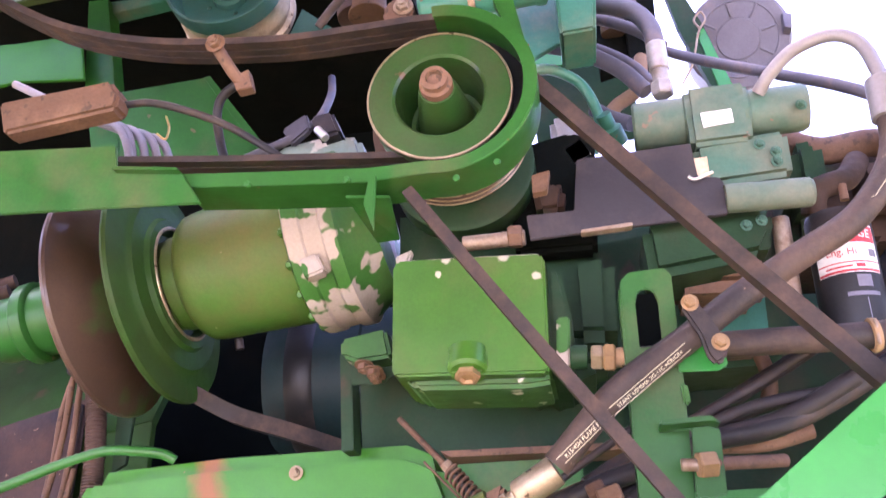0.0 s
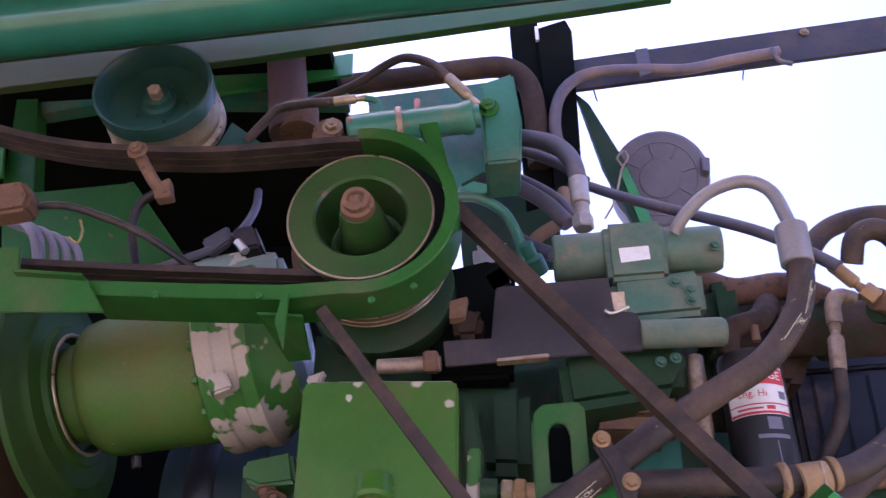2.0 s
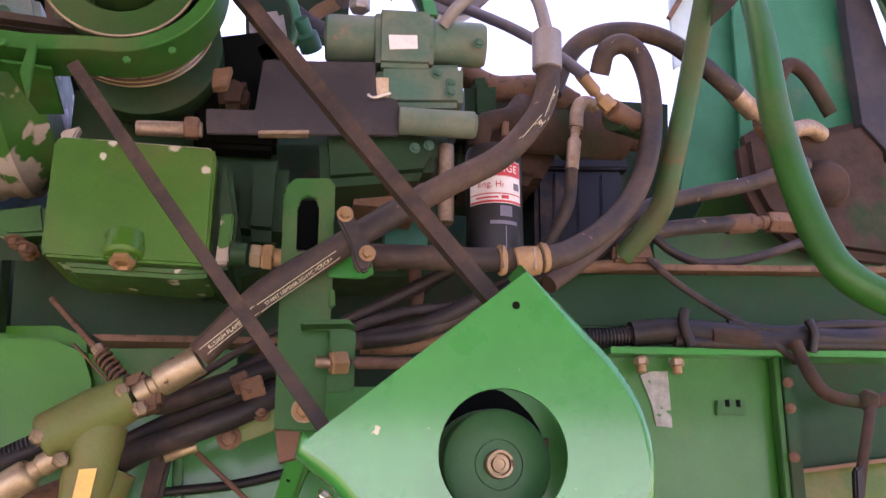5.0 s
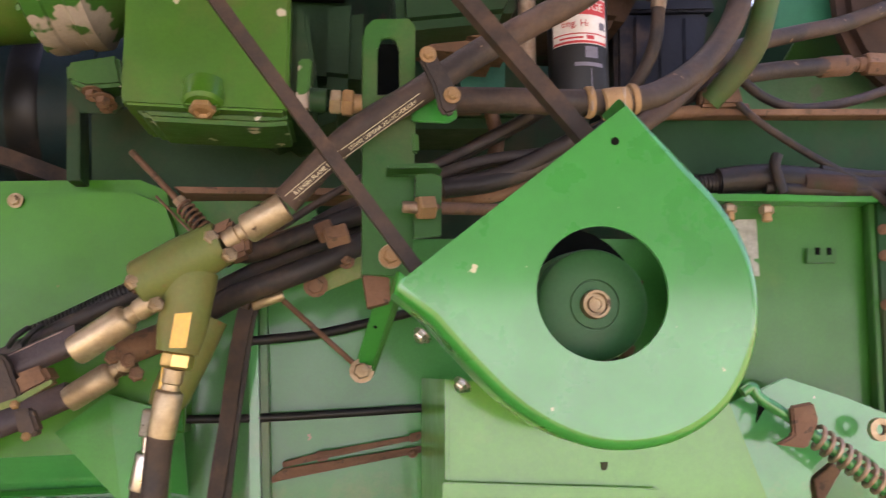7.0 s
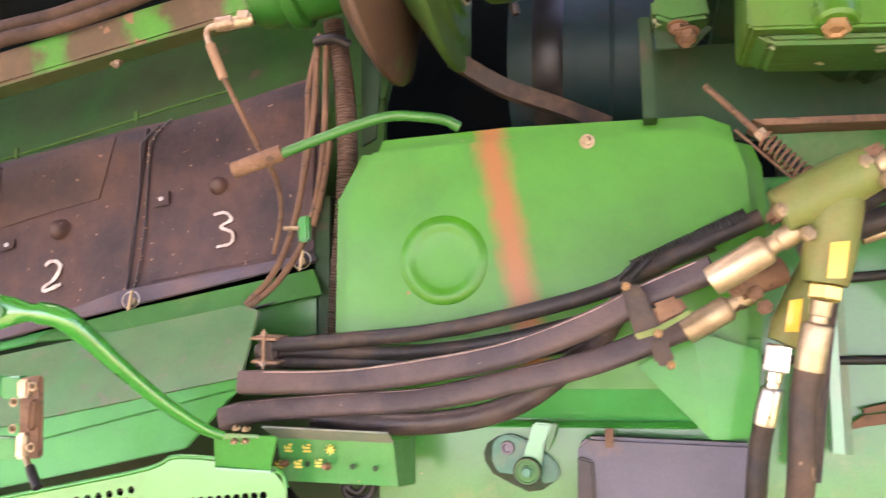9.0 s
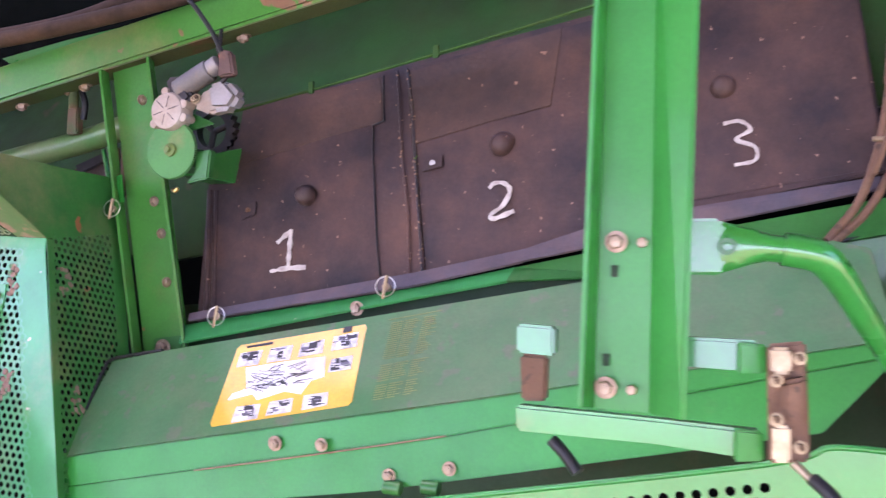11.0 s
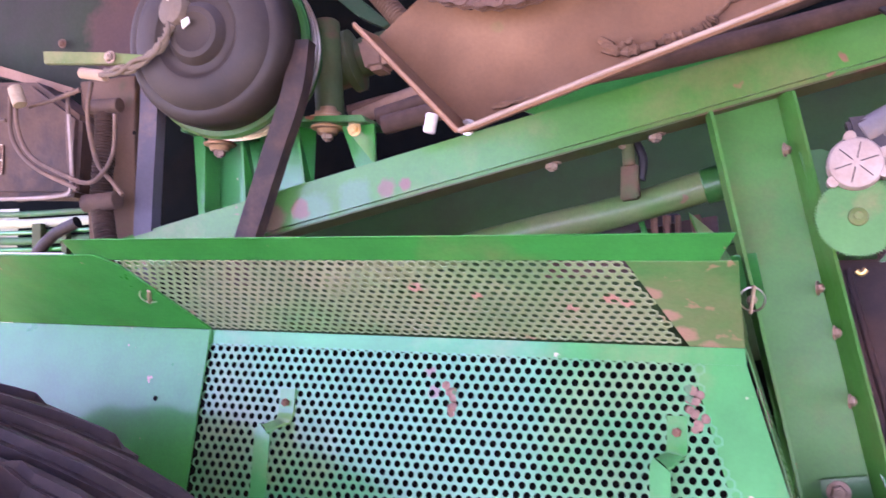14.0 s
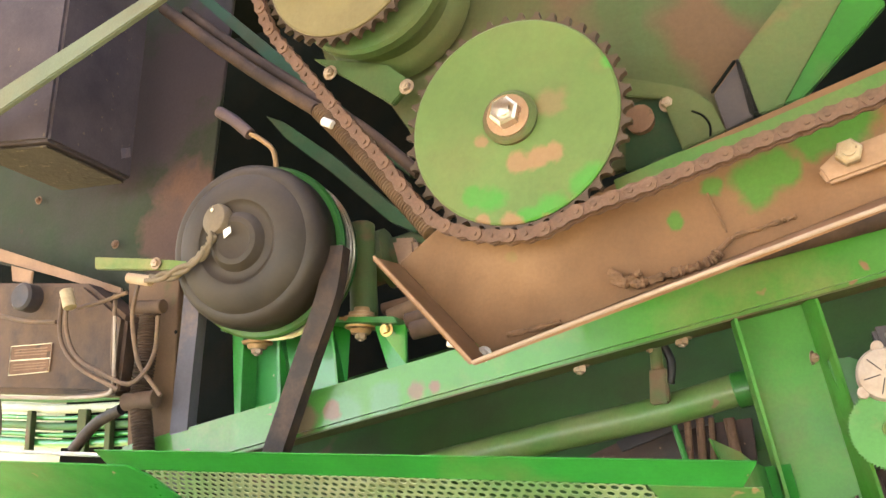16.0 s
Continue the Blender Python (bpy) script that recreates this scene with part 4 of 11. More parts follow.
guard = thing("perforated_guard", (-2.8, 1.4, 1.1), "green perforated sheet guard with two strap handles", "guard")
GL, GR = Vector((-3.192, 1.411, 1.696)), Vector((-2.402, 1.407, 1.684))
gu = (GR - GL).normalized()
down = (Vector((-2.482, 1.388, 1.576)) - Vector((-2.482, 1.408, 1.685))).normalized()
lean = (Vector((-2.452, 1.219, 1.806)) - GR)
lean = (lean - gu * lean.dot(gu)).normalized()
PITCH, HOLE = 0.0142, 0.0049
L_ = (GR - GL).length
part("lower_mesh", perforated(GL + gu * 0.012 + down * 0.028, gu, down, 68, 48, PITCH, HOLE, lambda a, b: 1 if a < L_ - 0.064 + 0.30 * b - 0.006 * math.sin(b * 40) ** 2 else 0), MESH_LIGHT, guard, "lighter weathered green perforated sheet")
part("fold_strip", sheet([GL, GR, GR + down * 0.022 + gu * .002, GL + down * 0.022], 0.0018, 0.0006), GREEN_LIGHT, guard)
part("margin", sheet([GR + down * 0.021 + gu * .002, GR - gu * 0.064 + down * 0.021, GR + gu * 0.118 + down * 0.64, GR + gu * 0.190 + down * 0.64], 0.0018, 0.0006), GREEN_LIGHT, guard)
TL = GL + lean * 0.228
TR = GR + lean * 0.228
part("upper_mesh", perforated(GL - gu * 0.13 + lean * 0.012, gu, lean, 66, 14, PITCH, HOLE, lambda a, b: 1 if a - 0.13 < L_ - 0.075 - 0.31 * b and a - 0.13 > -0.34 * b else 0), MESH, guard, "dull green perforated sheet leaning outward")
part("top_strip", sheet([TL - gu * .12 - lean * 0.048, TR - gu * 0.02 - lean * 0.048, TR - gu * 0.0, TL - gu * .12], 0.002, 0.0006), GREEN, guard)
part("corner_gusset", sheet([GR, GR + lean * 0.179, GR + lean * 0.179 - gu * 0.122, GR - gu * 0.066], 0.0022, 0.0006), surface("scuffed_gusset_paint", (0.03, 0.15, 0.03), 0.5, dust=((0.24, 0.17, 0.105), 0.55, 5), chips=((0.24, 0.16, 0.09), 0.37, 34, 0.05), bump=0.1, coat=0.1, spots=[((0.328, -0.018, 0.601), .018, (.32, .18, .13)), ((0.313, -0.051, 0.623), .016, (.32, .18, .13)), ((0.298, -0.089, 0.648), .014, (.32, .18, .13)), ((0.358, 0.007, 0.585), .016, (.30, .19, .13))]), guard)
tip, back_top = Vector((-2.448, 1.221, 1.832)), Vector((-2.427, 1.59, 1.812))
EDGE = (gu * 0.288 + down).normalized()                    # the guard's slanting front corner
part("side_upper", sheet([tip, GR, Vector((-2.405, 1.59, 1.70)), back_top, Vector((-2.430, 1.465, 1.816)), Vector((-2.434, 1.35, 1.824))], 0.002, 0.0006), GREEN_DULL, guard)
su = Vector((-0.02, 1, 0.0))
su = (su - EDGE * su.dot(EDGE)).normalized()
part("side_mesh", perforated(GR + su * 0.014 - EDGE * 0.06, su, EDGE, 12, 44, PITCH, HOLE * .95, lambda a, b: 1 if a < .165 - max(0, b - .30) * .45 else 0), GREEN_DULL, guard)
part("side_edge", sheet([GR + EDGE * .0, GR + EDGE * .64, GR + EDGE * .64 + su * .016, GR + su * .016], .002, .0005), GREEN_DULL, guard)
part("side_flange", sheet([GR + su * .165 - EDGE * .10, GR + su * .195 - EDGE * .10, GR + su * .195 + EDGE * .62, GR + su * .04 + EDGE * .62, GR + su * .165 + EDGE * .30], .002, .0005), GREEN_DULL, guard)
part("corner_tab", sheet([back_top + Vector((.0, 0, 0)), back_top + Vector((.035, -.01, .004)), back_top + Vector((.045, -.01, -.05)), back_top + Vector((.004, 0, -.05))], .002, .0005), GREEN, guard)
MUD = surface("dried_pinkish_mud", (0.20, 0.13, 0.10), 0.9, var=0.3, scale=60, chips=((0.08, 0.17, 0.09), 0.42, 50), bump=0.7)
mr_ = random.Random(8)
for base_, uu, vv, w_, h_, cnt in ((GL, gu, down, .735, .052, 12), (GL, gu, down, .765, .235, 12), (GR, su, EDGE, .040, .05, 8), (GR, su, EDGE, .055, .26, 9), (GL, gu, down, .405, .06, 6)):
    for _k in range(cnt):
        c_ = base_ + uu * (w_ + mr_.uniform(-.011, .011)) + vv * (h_ + .05 * _k / cnt + mr_.uniform(-.006, .006))
        part("mud_lump", lathe([(0, -.002), (mr_.uniform(.005, .0085), -.001), (mr_.uniform(.003, .005), .0018), (0, .0024)], along(c_, (0.1, -1, .2) if uu is gu else (1, -.3, .2)), 7), MUD, guard)
out_n = gu.cross(down)
out_n = -out_n if out_n.y > 0 else out_n
for p_ in ((-2.482, 1.388, 1.576), (-3.036, 1.390, 1.588)):
    q = Vector(p_) + out_n * .002

    def hp(along_, out_, side_=0.0):
        return q + down * along_ + out_n * out_ + gu * side_
    h_ = part("strap_handle", sweep(curve_points([hp(-.024, 0), hp(.018, 0), hp(.028, .012, -.006), hp(.036, .026, -.012), hp(.050, .028, -.016), hp(.155, .028, -.010), hp(.168, .024, -.006), hp(.178, .010, 0), hp(.186, 0, .004), hp(.232, 0, .010)], 4), [(-.0125, -.0016), (.0125, -.0016), (.0125, .0016), (-.0125, .0016)], gu), GREEN_LIGHT, guard)
    bolt(h_, hp(-.004, .002), r=0.006, material=RUSTY, washer=False)
    bolt(h_, hp(.212, .002, .008), r=0.006, material=RUSTY, washer=False)

blank = thing("side_cover", (-3.6, 1.4, 1.1), "plain green folded sheet cover with a lynch pin", "cover")
part("upper_face", sheet([GL + lean * 0.0 + gu * 0.01, GL + lean * 0.165 - gu * 0.052, GL + lean * 0.19 - gu * .08, GL + lean * 0.20 - gu * 1.2, GL - gu * 1.2], 0.003, 0.001), GREEN, blank)
part("lower_face", sheet([GL + gu * 0.008, GL - gu * 1.2, GL - gu * 1.2 + down * 0.8, GL + down * 0.8 + gu * -0.004], 0.003, 0.001), GREEN, blank)
for b_ in blank.children:
    b_.location += Vector((0, -0.006, 0))
ring_pin([(-3.243, 1.334, 1.751)][0], 0.015, (0.3, -0.6, -0.7))
part("small_hole", lathe([(0, 0), (0.004, 0), (0.004, .001), (0, .001)], along(Vector([(-3.268, 1.394, 1.589)][0]) + Vector((0, -0.0085, 0)), (0, -1, 0)), 10), VOID, blank)

# near-black sheet paints the shade seen through the holes
tagged(part("wall_behind_guard", slab([(-3.9, 1.0), (-2.42, 1.0), (-2.42, 1.66), (-3.9, 1.66)], 1.68, 0.02), VOID), "near-black sheet for the shade behind the perforated guard", "bulkhead", kind="structure")
# ---------------------------------------------------------------- fuel tank and the works below it
tank = thing("fuel_tank", (-0.6, 1.5, 1.6), "bright green sheet-metal tank with a rust run and a round boss", "tank")
TF = [(-0.930, 1.45, 1.575), (-0.935, 1.45, 1.905), (-0.880, 1.45, 2.010), (-0.635, 1.45, 2.028), (-0.313, 1.45, 2.037), (-0.246, 1.45, 2.010), (-0.222, 1.45, 1.951), (-0.217, 1.45, 1.897), (-0.227, 1.45, 1.599)]
part("body", slab([(x, z) for x, y, z in TF], 1.45, 0.4, (), 0.026), GREEN_TANK, tank)
bc = Vector([(-0.734, 1.45, 1.798)][0])
part("boss", lathe([(0.078, -0.001), (0.074, 0.001), (0.068, 0.0032), (0.062, 0.0042), (0.056, 0.0033), (0.050, 0.0014), (0.046, 0.0008), (0.03, 0.0004), (0, 0.0004)], along(bc, (0, -1, 0)), 48), GREEN_TANK, tank)
bolt(tank, (-0.496, 1.445, 1.993), r=0.0085, material=STEEL)
skirt = thing("tank_skirt", (-0.5, 1.5, 1.5), "pale green sloping sheet below the tank", "sheet")
part("skirt_sheet", sheet([(-0.926, 1.455, 1.623), (-0.23, 1.455, 1.677), (-0.224, 1.52, 1.52), (-0.307, 1.52, 1.536), (-0.947, 1.52, 1.533)], 0.004), GREEN_LIGHT, skirt)
part("corner_plate", sheet([(-0.415, 1.44, 1.629), (-0.333, 1.42, 1.688), (-0.237, 1.42, 1.66), (-0.234, 1.42, 1.53), (-0.306, 1.42, 1.522)], 0.005), GREEN_POST, skirt)
part("edge_strip", sheet([(-0.813, 1.51, 1.525), (-0.307, 1.51, 1.541), (-0.308, 1.5, 1.533), (-0.81, 1.5, 1.517)], 0.004), GREEN, skirt)

grip = thing("lever_grip", ([(-0.89, 1.4, 2.02)][0]), "green bent lever with a worn rubber grip", "lever")
part("lever_tube", tube([(-0.708, 1.43, 2.02), (-0.728, 1.42, 2.03), (-0.767, 1.4, 2.033), (-0.818, 1.39, 2.033), (-0.883, 1.38, 2.014), (-0.943, 1.37, 1.99), (-0.999, 1.36, 1.967)], 0.0088), GREEN_DULL, grip)
part("grip_sleeve", tube([(-0.994, 1.36, 1.97), (-1.032, 1.355, 1.956), (-1.076, 1.35, 1.939)], 0.0145), RUSTY, grip, "worn dirty rubber sleeve")

SLEEVE = surface("dusty_woven_sleeve", (0.036, 0.028, 0.033), 0.5, dust=((0.14, 0.095, 0.085), 0.4, 7), chips=((0.22, 0.17, 0.15), 0.27, 60), bump=0.3, bscale=220)

PALE_EDGE = surface("pale_sleeve_edge", (0.30, 0.22, 0.20), 0.7, dust=((0.08, 0.055, 0.05), 0.55, 25), bump=0.2)
SLEEVE_BLACK = surface("shiny_black_sleeve", (0.014, 0.012, 0.015), 0.32, dust=((0.12, 0.075, 0.06), 0.36, 8), chips=((0.20, 0.14, 0.11), 0.29, 50), bump=0.3, bscale=120)


def flat_hose(label, pts, high, deep, edge=1.0):
    """A hose in a flattened woven sleeve, upright in section."""
    ring = [(math.copysign(abs(math.cos(a_)) ** .45, math.cos(a_)) * high, math.copysign(abs(math.sin(a_)) ** .7, math.sin(a_)) * deep) for a_ in [2 * math.pi * k / 18 for k in range(18)]]
    line_ = curve_points(pts, 8)
    h_ = thing("hydraulic_hose", pts[len(pts) // 2], label, "hose", "hydraulic hoses")
    part("sleeve", sweep(line_, lambda i: [(a_ * (1 + .05 * noise.noise(line_[i] * 22)), b_) for a_, b_ in ring], (0, .25, 1)), SLEEVE, h_)
    up_ = Vector((0, -.42, .9))
    part("folded_edge", sweep([p + up_ * high * (.98 + .03 * noise.noise(p * 40)) for p in line_[2:-2]], lambda i: disc((.0014 + .0007 * noise.noise(line_[i] * 60)) * edge, 6)), PALE_EDGE, h_, "pale edge along the top of the sleeve")


# hoses that run along below the tank
hose("dusty black hydraulic hose along the tank", [(-1.028, 1.4, 1.648), (-0.894, 1.39, 1.66), (-0.739, 1.38, 1.677), (-0.609, 1.36, 1.703), (-0.478, 1.34, 1.738), (-0.421, 1.33, 1.763), (-0.34, 1.33, 1.805), (-0.242, 1.33, 1.85)], 0.0125)
hose("dusty black hydraulic hose along the tank", [(-1.052, 1.42, 1.639), (-0.9, 1.41, 1.641), (-0.75, 1.39, 1.646), (-0.61, 1.37, 1.668), (-0.487, 1.35, 1.7), (-0.421, 1.34, 1.722)], 0.0115)
flat_hose("thick hydraulic hose in a flattened dusty sleeve", [(-1.038, 1.33, 1.59), (-0.87, 1.33, 1.597), (-0.729, 1.31, 1.618), (-0.596, 1.28, 1.647), (-0.481, 1.25, 1.69), (-0.404, 1.23, 1.729), (-0.316, 1.21, 1.767)], 0.0185, 0.0125)
flat_hose("thick hydraulic hose in a flattened dusty sleeve", [(-1.068, 1.33, 1.53), (-1.011, 1.33, 1.545), (-0.869, 1.33, 1.561), (-0.73, 1.32, 1.575), (-0.6, 1.31, 1.605), (-0.476, 1.3, 1.638), (-0.347, 1.28, 1.691)], 0.0180, 0.0125, 0.35)
hose("black hose behind the thick ones", [(-1.051, 1.42, 1.62), (-0.984, 1.42, 1.622), (-0.864, 1.42, 1.625), (-0.707, 1.41, 1.63), (-0.56, 1.4, 1.652), (-0.472, 1.38, 1.68)], 0.012)
whole("cable_sleeve", tube([(-0.93, 1.38, 1.536), (-0.886, 1.38, 1.533), (-0.77, 1.37, 1.532), (-0.661, 1.37, 1.547), (-0.582, 1.37, 1.578), (-0.515, 1.38, 1.632), (-0.472, 1.39, 1.671), (-0.421, 1.38, 1.758), (-0.371, 1.37, 1.796), (-0.307, 1.36, 1.821)], 0.0185, 14), SLEEVE_BLACK, "dusty dark cable sleeve under the hoses", "cable sleeve")
whole("corrugated_sleeve", ribbed([(-0.421, 1.34, 1.777), (-0.367, 1.34, 1.802), (-0.297, 1.33, 1.835), (-0.262, 1.33, 1.851)], 0.013), BLACK, "black corrugated cable sleeve above the hoses", "cable sleeve")
clampe = thing("hose_clamp", (-1.018, 1.395, 1.642), "dirty two-plate hose clamp round the upper hoses", "clamp")
part("clamp_plate", sheet([(-1.046, 1.375, 1.662), (-1.000, 1.375, 1.661), (-0.998, 1.425, 1.667), (-1.046, 1.425, 1.668)], .004, .001), DUSTY, clampe)
part("clamp_plate", sheet([(-1.042, 1.375, 1.624), (-0.996, 1.375, 1.622), (-0.996, 1.425, 1.628), (-1.042, 1.425, 1.630)], .004, .001), DUSTY, clampe)
part("clamp_body", sheet([(-1.038, 1.385, 1.662), (-1.006, 1.385, 1.661), (-1.002, 1.385, 1.624), (-1.036, 1.385, 1.626)], .03, .006), RUBBER_DUSTY, clampe)
part("stud", rod((-1.022, 1.376, 1.676), (-1.020, 1.376, 1.608), .0024), DUSTY, clampe)
for z, d in ((1.665, 1), (1.622, -1)):
    bolt(clampe, (-1.021, 1.376, z), (0, 0, d), .0055, NUT)

clampb = thing("hose_clamp", ([(-0.404, 1.21, 1.695)][0]), "dirty rubber-lined hose clamp bar with bolts", "clamp")
part("clamp_bar", sheet([(-0.436, 1.2, 1.743), (-0.419, 1.2, 1.747), (-0.405, 1.2, 1.738), (-0.384, 1.2, 1.689), (-0.397, 1.2, 1.68), (-0.415, 1.2, 1.674), (-0.425, 1.2, 1.702)], 0.03, 0.004), RUBBER_DUSTY, clampb)
part("clamp_bar", sheet([(-0.399, 1.215, 1.673), (-0.377, 1.215, 1.675), (-0.364, 1.215, 1.644), (-0.376, 1.215, 1.635), (-0.39, 1.215, 1.64)], 0.025, 0.004), RUBBER_DUSTY, clampb)
part("clamp_plate", sheet([(-0.418, 1.195, 1.678), (-0.39, 1.195, 1.688), (-0.346, 1.195, 1.712), (-0.345, 1.195, 1.706), (-0.389, 1.195, 1.679), (-0.412, 1.195, 1.671)], 0.005, 0.001), GREEN_OLIVE, clampb)
part("clamp_block", sheet([(-0.397, 1.2, 1.717), (-0.361, 1.2, 1.732), (-0.346, 1.2, 1.709), (-0.387, 1.2, 1.686)], 0.045, 0.006), RUSTY, clampb)
for q in [(-0.428, 1.19, 1.74), (-0.387, 1.19, 1.679), (-0.371, 1.19, 1.639)]:
    bolt(clampb, q, (0.1, -1, 0.4), 0.006, CUSHION, False)
for q0, q1 in ([(-0.414, 1.3, 1.784), (-0.44, 1.3, 1.757)], [(-0.396, 1.3, 1.787), (-0.421, 1.3, 1.76)]):
    part("cable_tie", tube([q0, (Vector(q0) + Vector(q1)) / 2 + Vector((0, -.01, 0)), q1], 0.004), BLACK, clampb)

# ---------------------------------------------------------------- hydraulic Y blocks
YBLOCK = surface("rusting_olive_paint", (0.095, 0.125, 0.032), 0.5, dust=((0.20, 0.11, 0.05), 0.42, 9), chips=((0.16, 0.065, 0.03), 0.35, 18, 0.05), bump=0.2)
yb = thing("hydraulic_manifold", ([(-0.19, 1.17, 1.813)][0]), "olive Y-shaped hydraulic block with zinc flanges", "manifold")
a, b = (Vector(q) for q in [(-0.238, 1.18, 1.832), (-0.132, 1.17, 1.888)])
part("run", lathe([(0, 0), (.030, 0), (.033, .004), (.034, (b - a).length * .6), (.030, (b - a).length), (0, (b - a).length)], along(a, b - a), 24), YBLOCK, yb)
a, b = (Vector(q) for q in [(-0.17, 1.18, 1.851), (-0.186, 1.18, 1.745)])
part("leg", lathe([(0, 0), (.033, 0.0), (.034, .02), (.032, (b - a).length * .7), (.027, (b - a).length), (0, (b - a).length)], along(a, b - a), 24), YBLOCK, yb)
part("label", sheet([Vector(q) for q in [(-0.184, 1.144, 1.793), (-0.163, 1.144, 1.795), (-0.169, 1.144, 1.75), (-0.19, 1.144, 1.75)]], .0006, 0), YELLOW, yb, "small yellow label")
for p_, q_ in zip([(-0.147, 1.155, 1.908), (-0.127, 1.155, 1.887), (-0.251, 1.165, 1.842), (-0.228, 1.165, 1.812)], [(-0.132, 1.16, 1.887), (-0.107, 1.155, 1.861), (-0.233, 1.165, 1.819), (-0.204, 1.165, 1.797)]):
    p_, q_ = Vector(p_), Vector(q_)
    part("flange_half", slab([(p_.x, p_.z), (p_.x + .03, p_.z + .014), (q_.x + .012, q_.z + .012), (q_.x - .016, q_.z)], min(p_.y, q_.y), .05, (), .006), RUSTY, yb, "zinc split flange")
for q in [(-0.145, 1.15, 1.89), (-0.121, 1.15, 1.868), (-0.241, 1.155, 1.833), (-0.211, 1.155, 1.804)]:
    bolt(yb, q, (0.4, -.8, .2), 0.0105, STEEL, False)
crimped(yb, *[(-0.05, 1.155, 1.935), (-0.127, 1.165, 1.888)], 0.0205)
crimped(yb, *[(-0.319, 1.2, 1.748), (-0.217, 1.175, 1.812)], 0.0205)
part("nut", hexrod(*[(-0.184, 1.18, 1.745), (-0.187, 1.18, 1.724)], 0.021), BRASS, yb)
crimped(yb, *[(-0.205, 1.19, 1.638), (-0.189, 1.18, 1.724)], 0.0185)
hose("brown-black drop hose below the hydraulic block", [(-0.205, 1.19, 1.641), (-0.211, 1.2, 1.59), (-0.213, 1.2, 1.532), (-0.217, 1.22, 1.456), (-0.236, 1.3, 1.333)], 0.0175, RUBBER_DUSTY)
yb2 = thing("hydraulic_manifold", ([(-0.214, 1.28, 1.726)][0]), "second olive hydraulic block behind the first", "manifold")
a, b = (Vector(q) for q in [(-0.174, 1.28, 1.771), (-0.221, 1.28, 1.67)])
part("leg", lathe([(0, -.03), (.026, -.03), (.028, .02), (.028, (b - a).length * .8), (.022, (b - a).length), (0, (b - a).length)], along(a, b - a), 20), YBLOCK, yb2)
part("label", sheet([(-0.218, 1.245, 1.727), (-0.201, 1.245, 1.73), (-0.207, 1.245, 1.686), (-0.224, 1.245, 1.686)], .0006, 0), YELLOW, yb2, "small yellow label")
crimped(yb2, *[(-0.349, 1.28, 1.683), (-0.262, 1.27, 1.737)], 0.0185)
part("elbow", rod(*[(-0.281, 1.26, 1.745), (-0.221, 1.27, 1.77)], 0.02), RUSTY, yb2)
for q in [(-0.262, 1.24, 1.735), (-0.251, 1.24, 1.717), (-0.286, 1.25, 1.74), (-0.333, 1.26, 1.751)]:
    bolt(yb2, q, (0.3, -.9, .2), 0.0105, RUSTY, False)
part("nut", hexrod(*[(-0.228, 1.27, 1.669), (-0.233, 1.27, 1.631)], 0.018), STEEL_BRIGHT, yb2)
crimped(yb2, *[(-0.248, 1.28, 1.561), (-0.233, 1.27, 1.635)], 0.016, STEEL_BRIGHT)
hose("black drop hose below the hydraulic block", [(-0.247, 1.28, 1.566), (-0.253, 1.29, 1.524), (-0.257, 1.29, 1.478), (-0.261, 1.32, 1.367)], 0.0145)
hose("black hydraulic hose leaving the olive block", [(-0.191, 1.3, 1.792), (-0.133, 1.27, 1.823), (-0.054, 1.25, 1.852), (0.009, 1.25, 1.878), (0.061, 1.26, 1.909)], 0.017, RUBBER)
hose("black hydraulic hose behind the block", [(-0.202, 1.32, 1.861), (-0.142, 1.3, 1.892), (-0.101, 1.29, 1.892), (-0.004, 1.28, 1.929), (0.064, 1.28, 1.952)], 0.0145, RUBBER)
hose("black hydraulic hose behind the block", [(-0.169, 1.34, 1.838), (-0.084, 1.33, 1.88), (-0.001, 1.32, 1.912), (0.072, 1.31, 1.939)], 0.013, RUBBER)
fits = thing("hose_coupling", ([(0.009, 1.25, 1.9)][0]), "rusty hose coupling and bracket plate", "coupling")
part("bracket_plate", sheet([(-0.028, 1.27, 1.857), (0.032, 1.25, 1.885), (0.055, 1.25, 1.882), (0.053, 1.25, 1.852), (-0.006, 1.27, 1.831), (-0.025, 1.27, 1.832)], 0.004, .002), GREEN_OLIVE, fits)
bolt(fits, [(-0.013, 1.262, 1.842)][0], (0, -1, -.2), 0.012, RUSTY)
bolt(fits, [(0.03, 1.245, 1.874)][0], (0, -1, .3), 0.008, RUSTY)
part("coupling_nut", hexrod(*[(-0.013, 1.27, 1.916), (0.011, 1.27, 1.926)], 0.017), RUSTY, fits)
part("coupling_nut", hexrod(*[(0.001, 1.25, 1.904), (0.033, 1.25, 1.914)], 0.02), RUSTY, fits)
part("steel_stub", rod(*[(-0.109, 1.33, 1.818), (-0.063, 1.33, 1.834)], 0.009), STEEL, fits)
whole("stay_rod", rod(*[(-0.067, 1.335, 1.829), (0.051, 1.325, 1.724)], 0.0042, 10), RUSTY, "thin steel stay rod to the crank arm", "rod")
strap = whole("flat_cable_strap", ribbon([(-0.105, 1.4, 1.88), (-0.125, 1.4, 1.818), (-0.141, 1.41, 1.73), (-0.152, 1.42, 1.642), (-0.164, 1.42, 1.555), (-0.173, 1.43, 1.467)], 0.012, 0.024), BELT, "flat black cable strap hanging down", "strap")
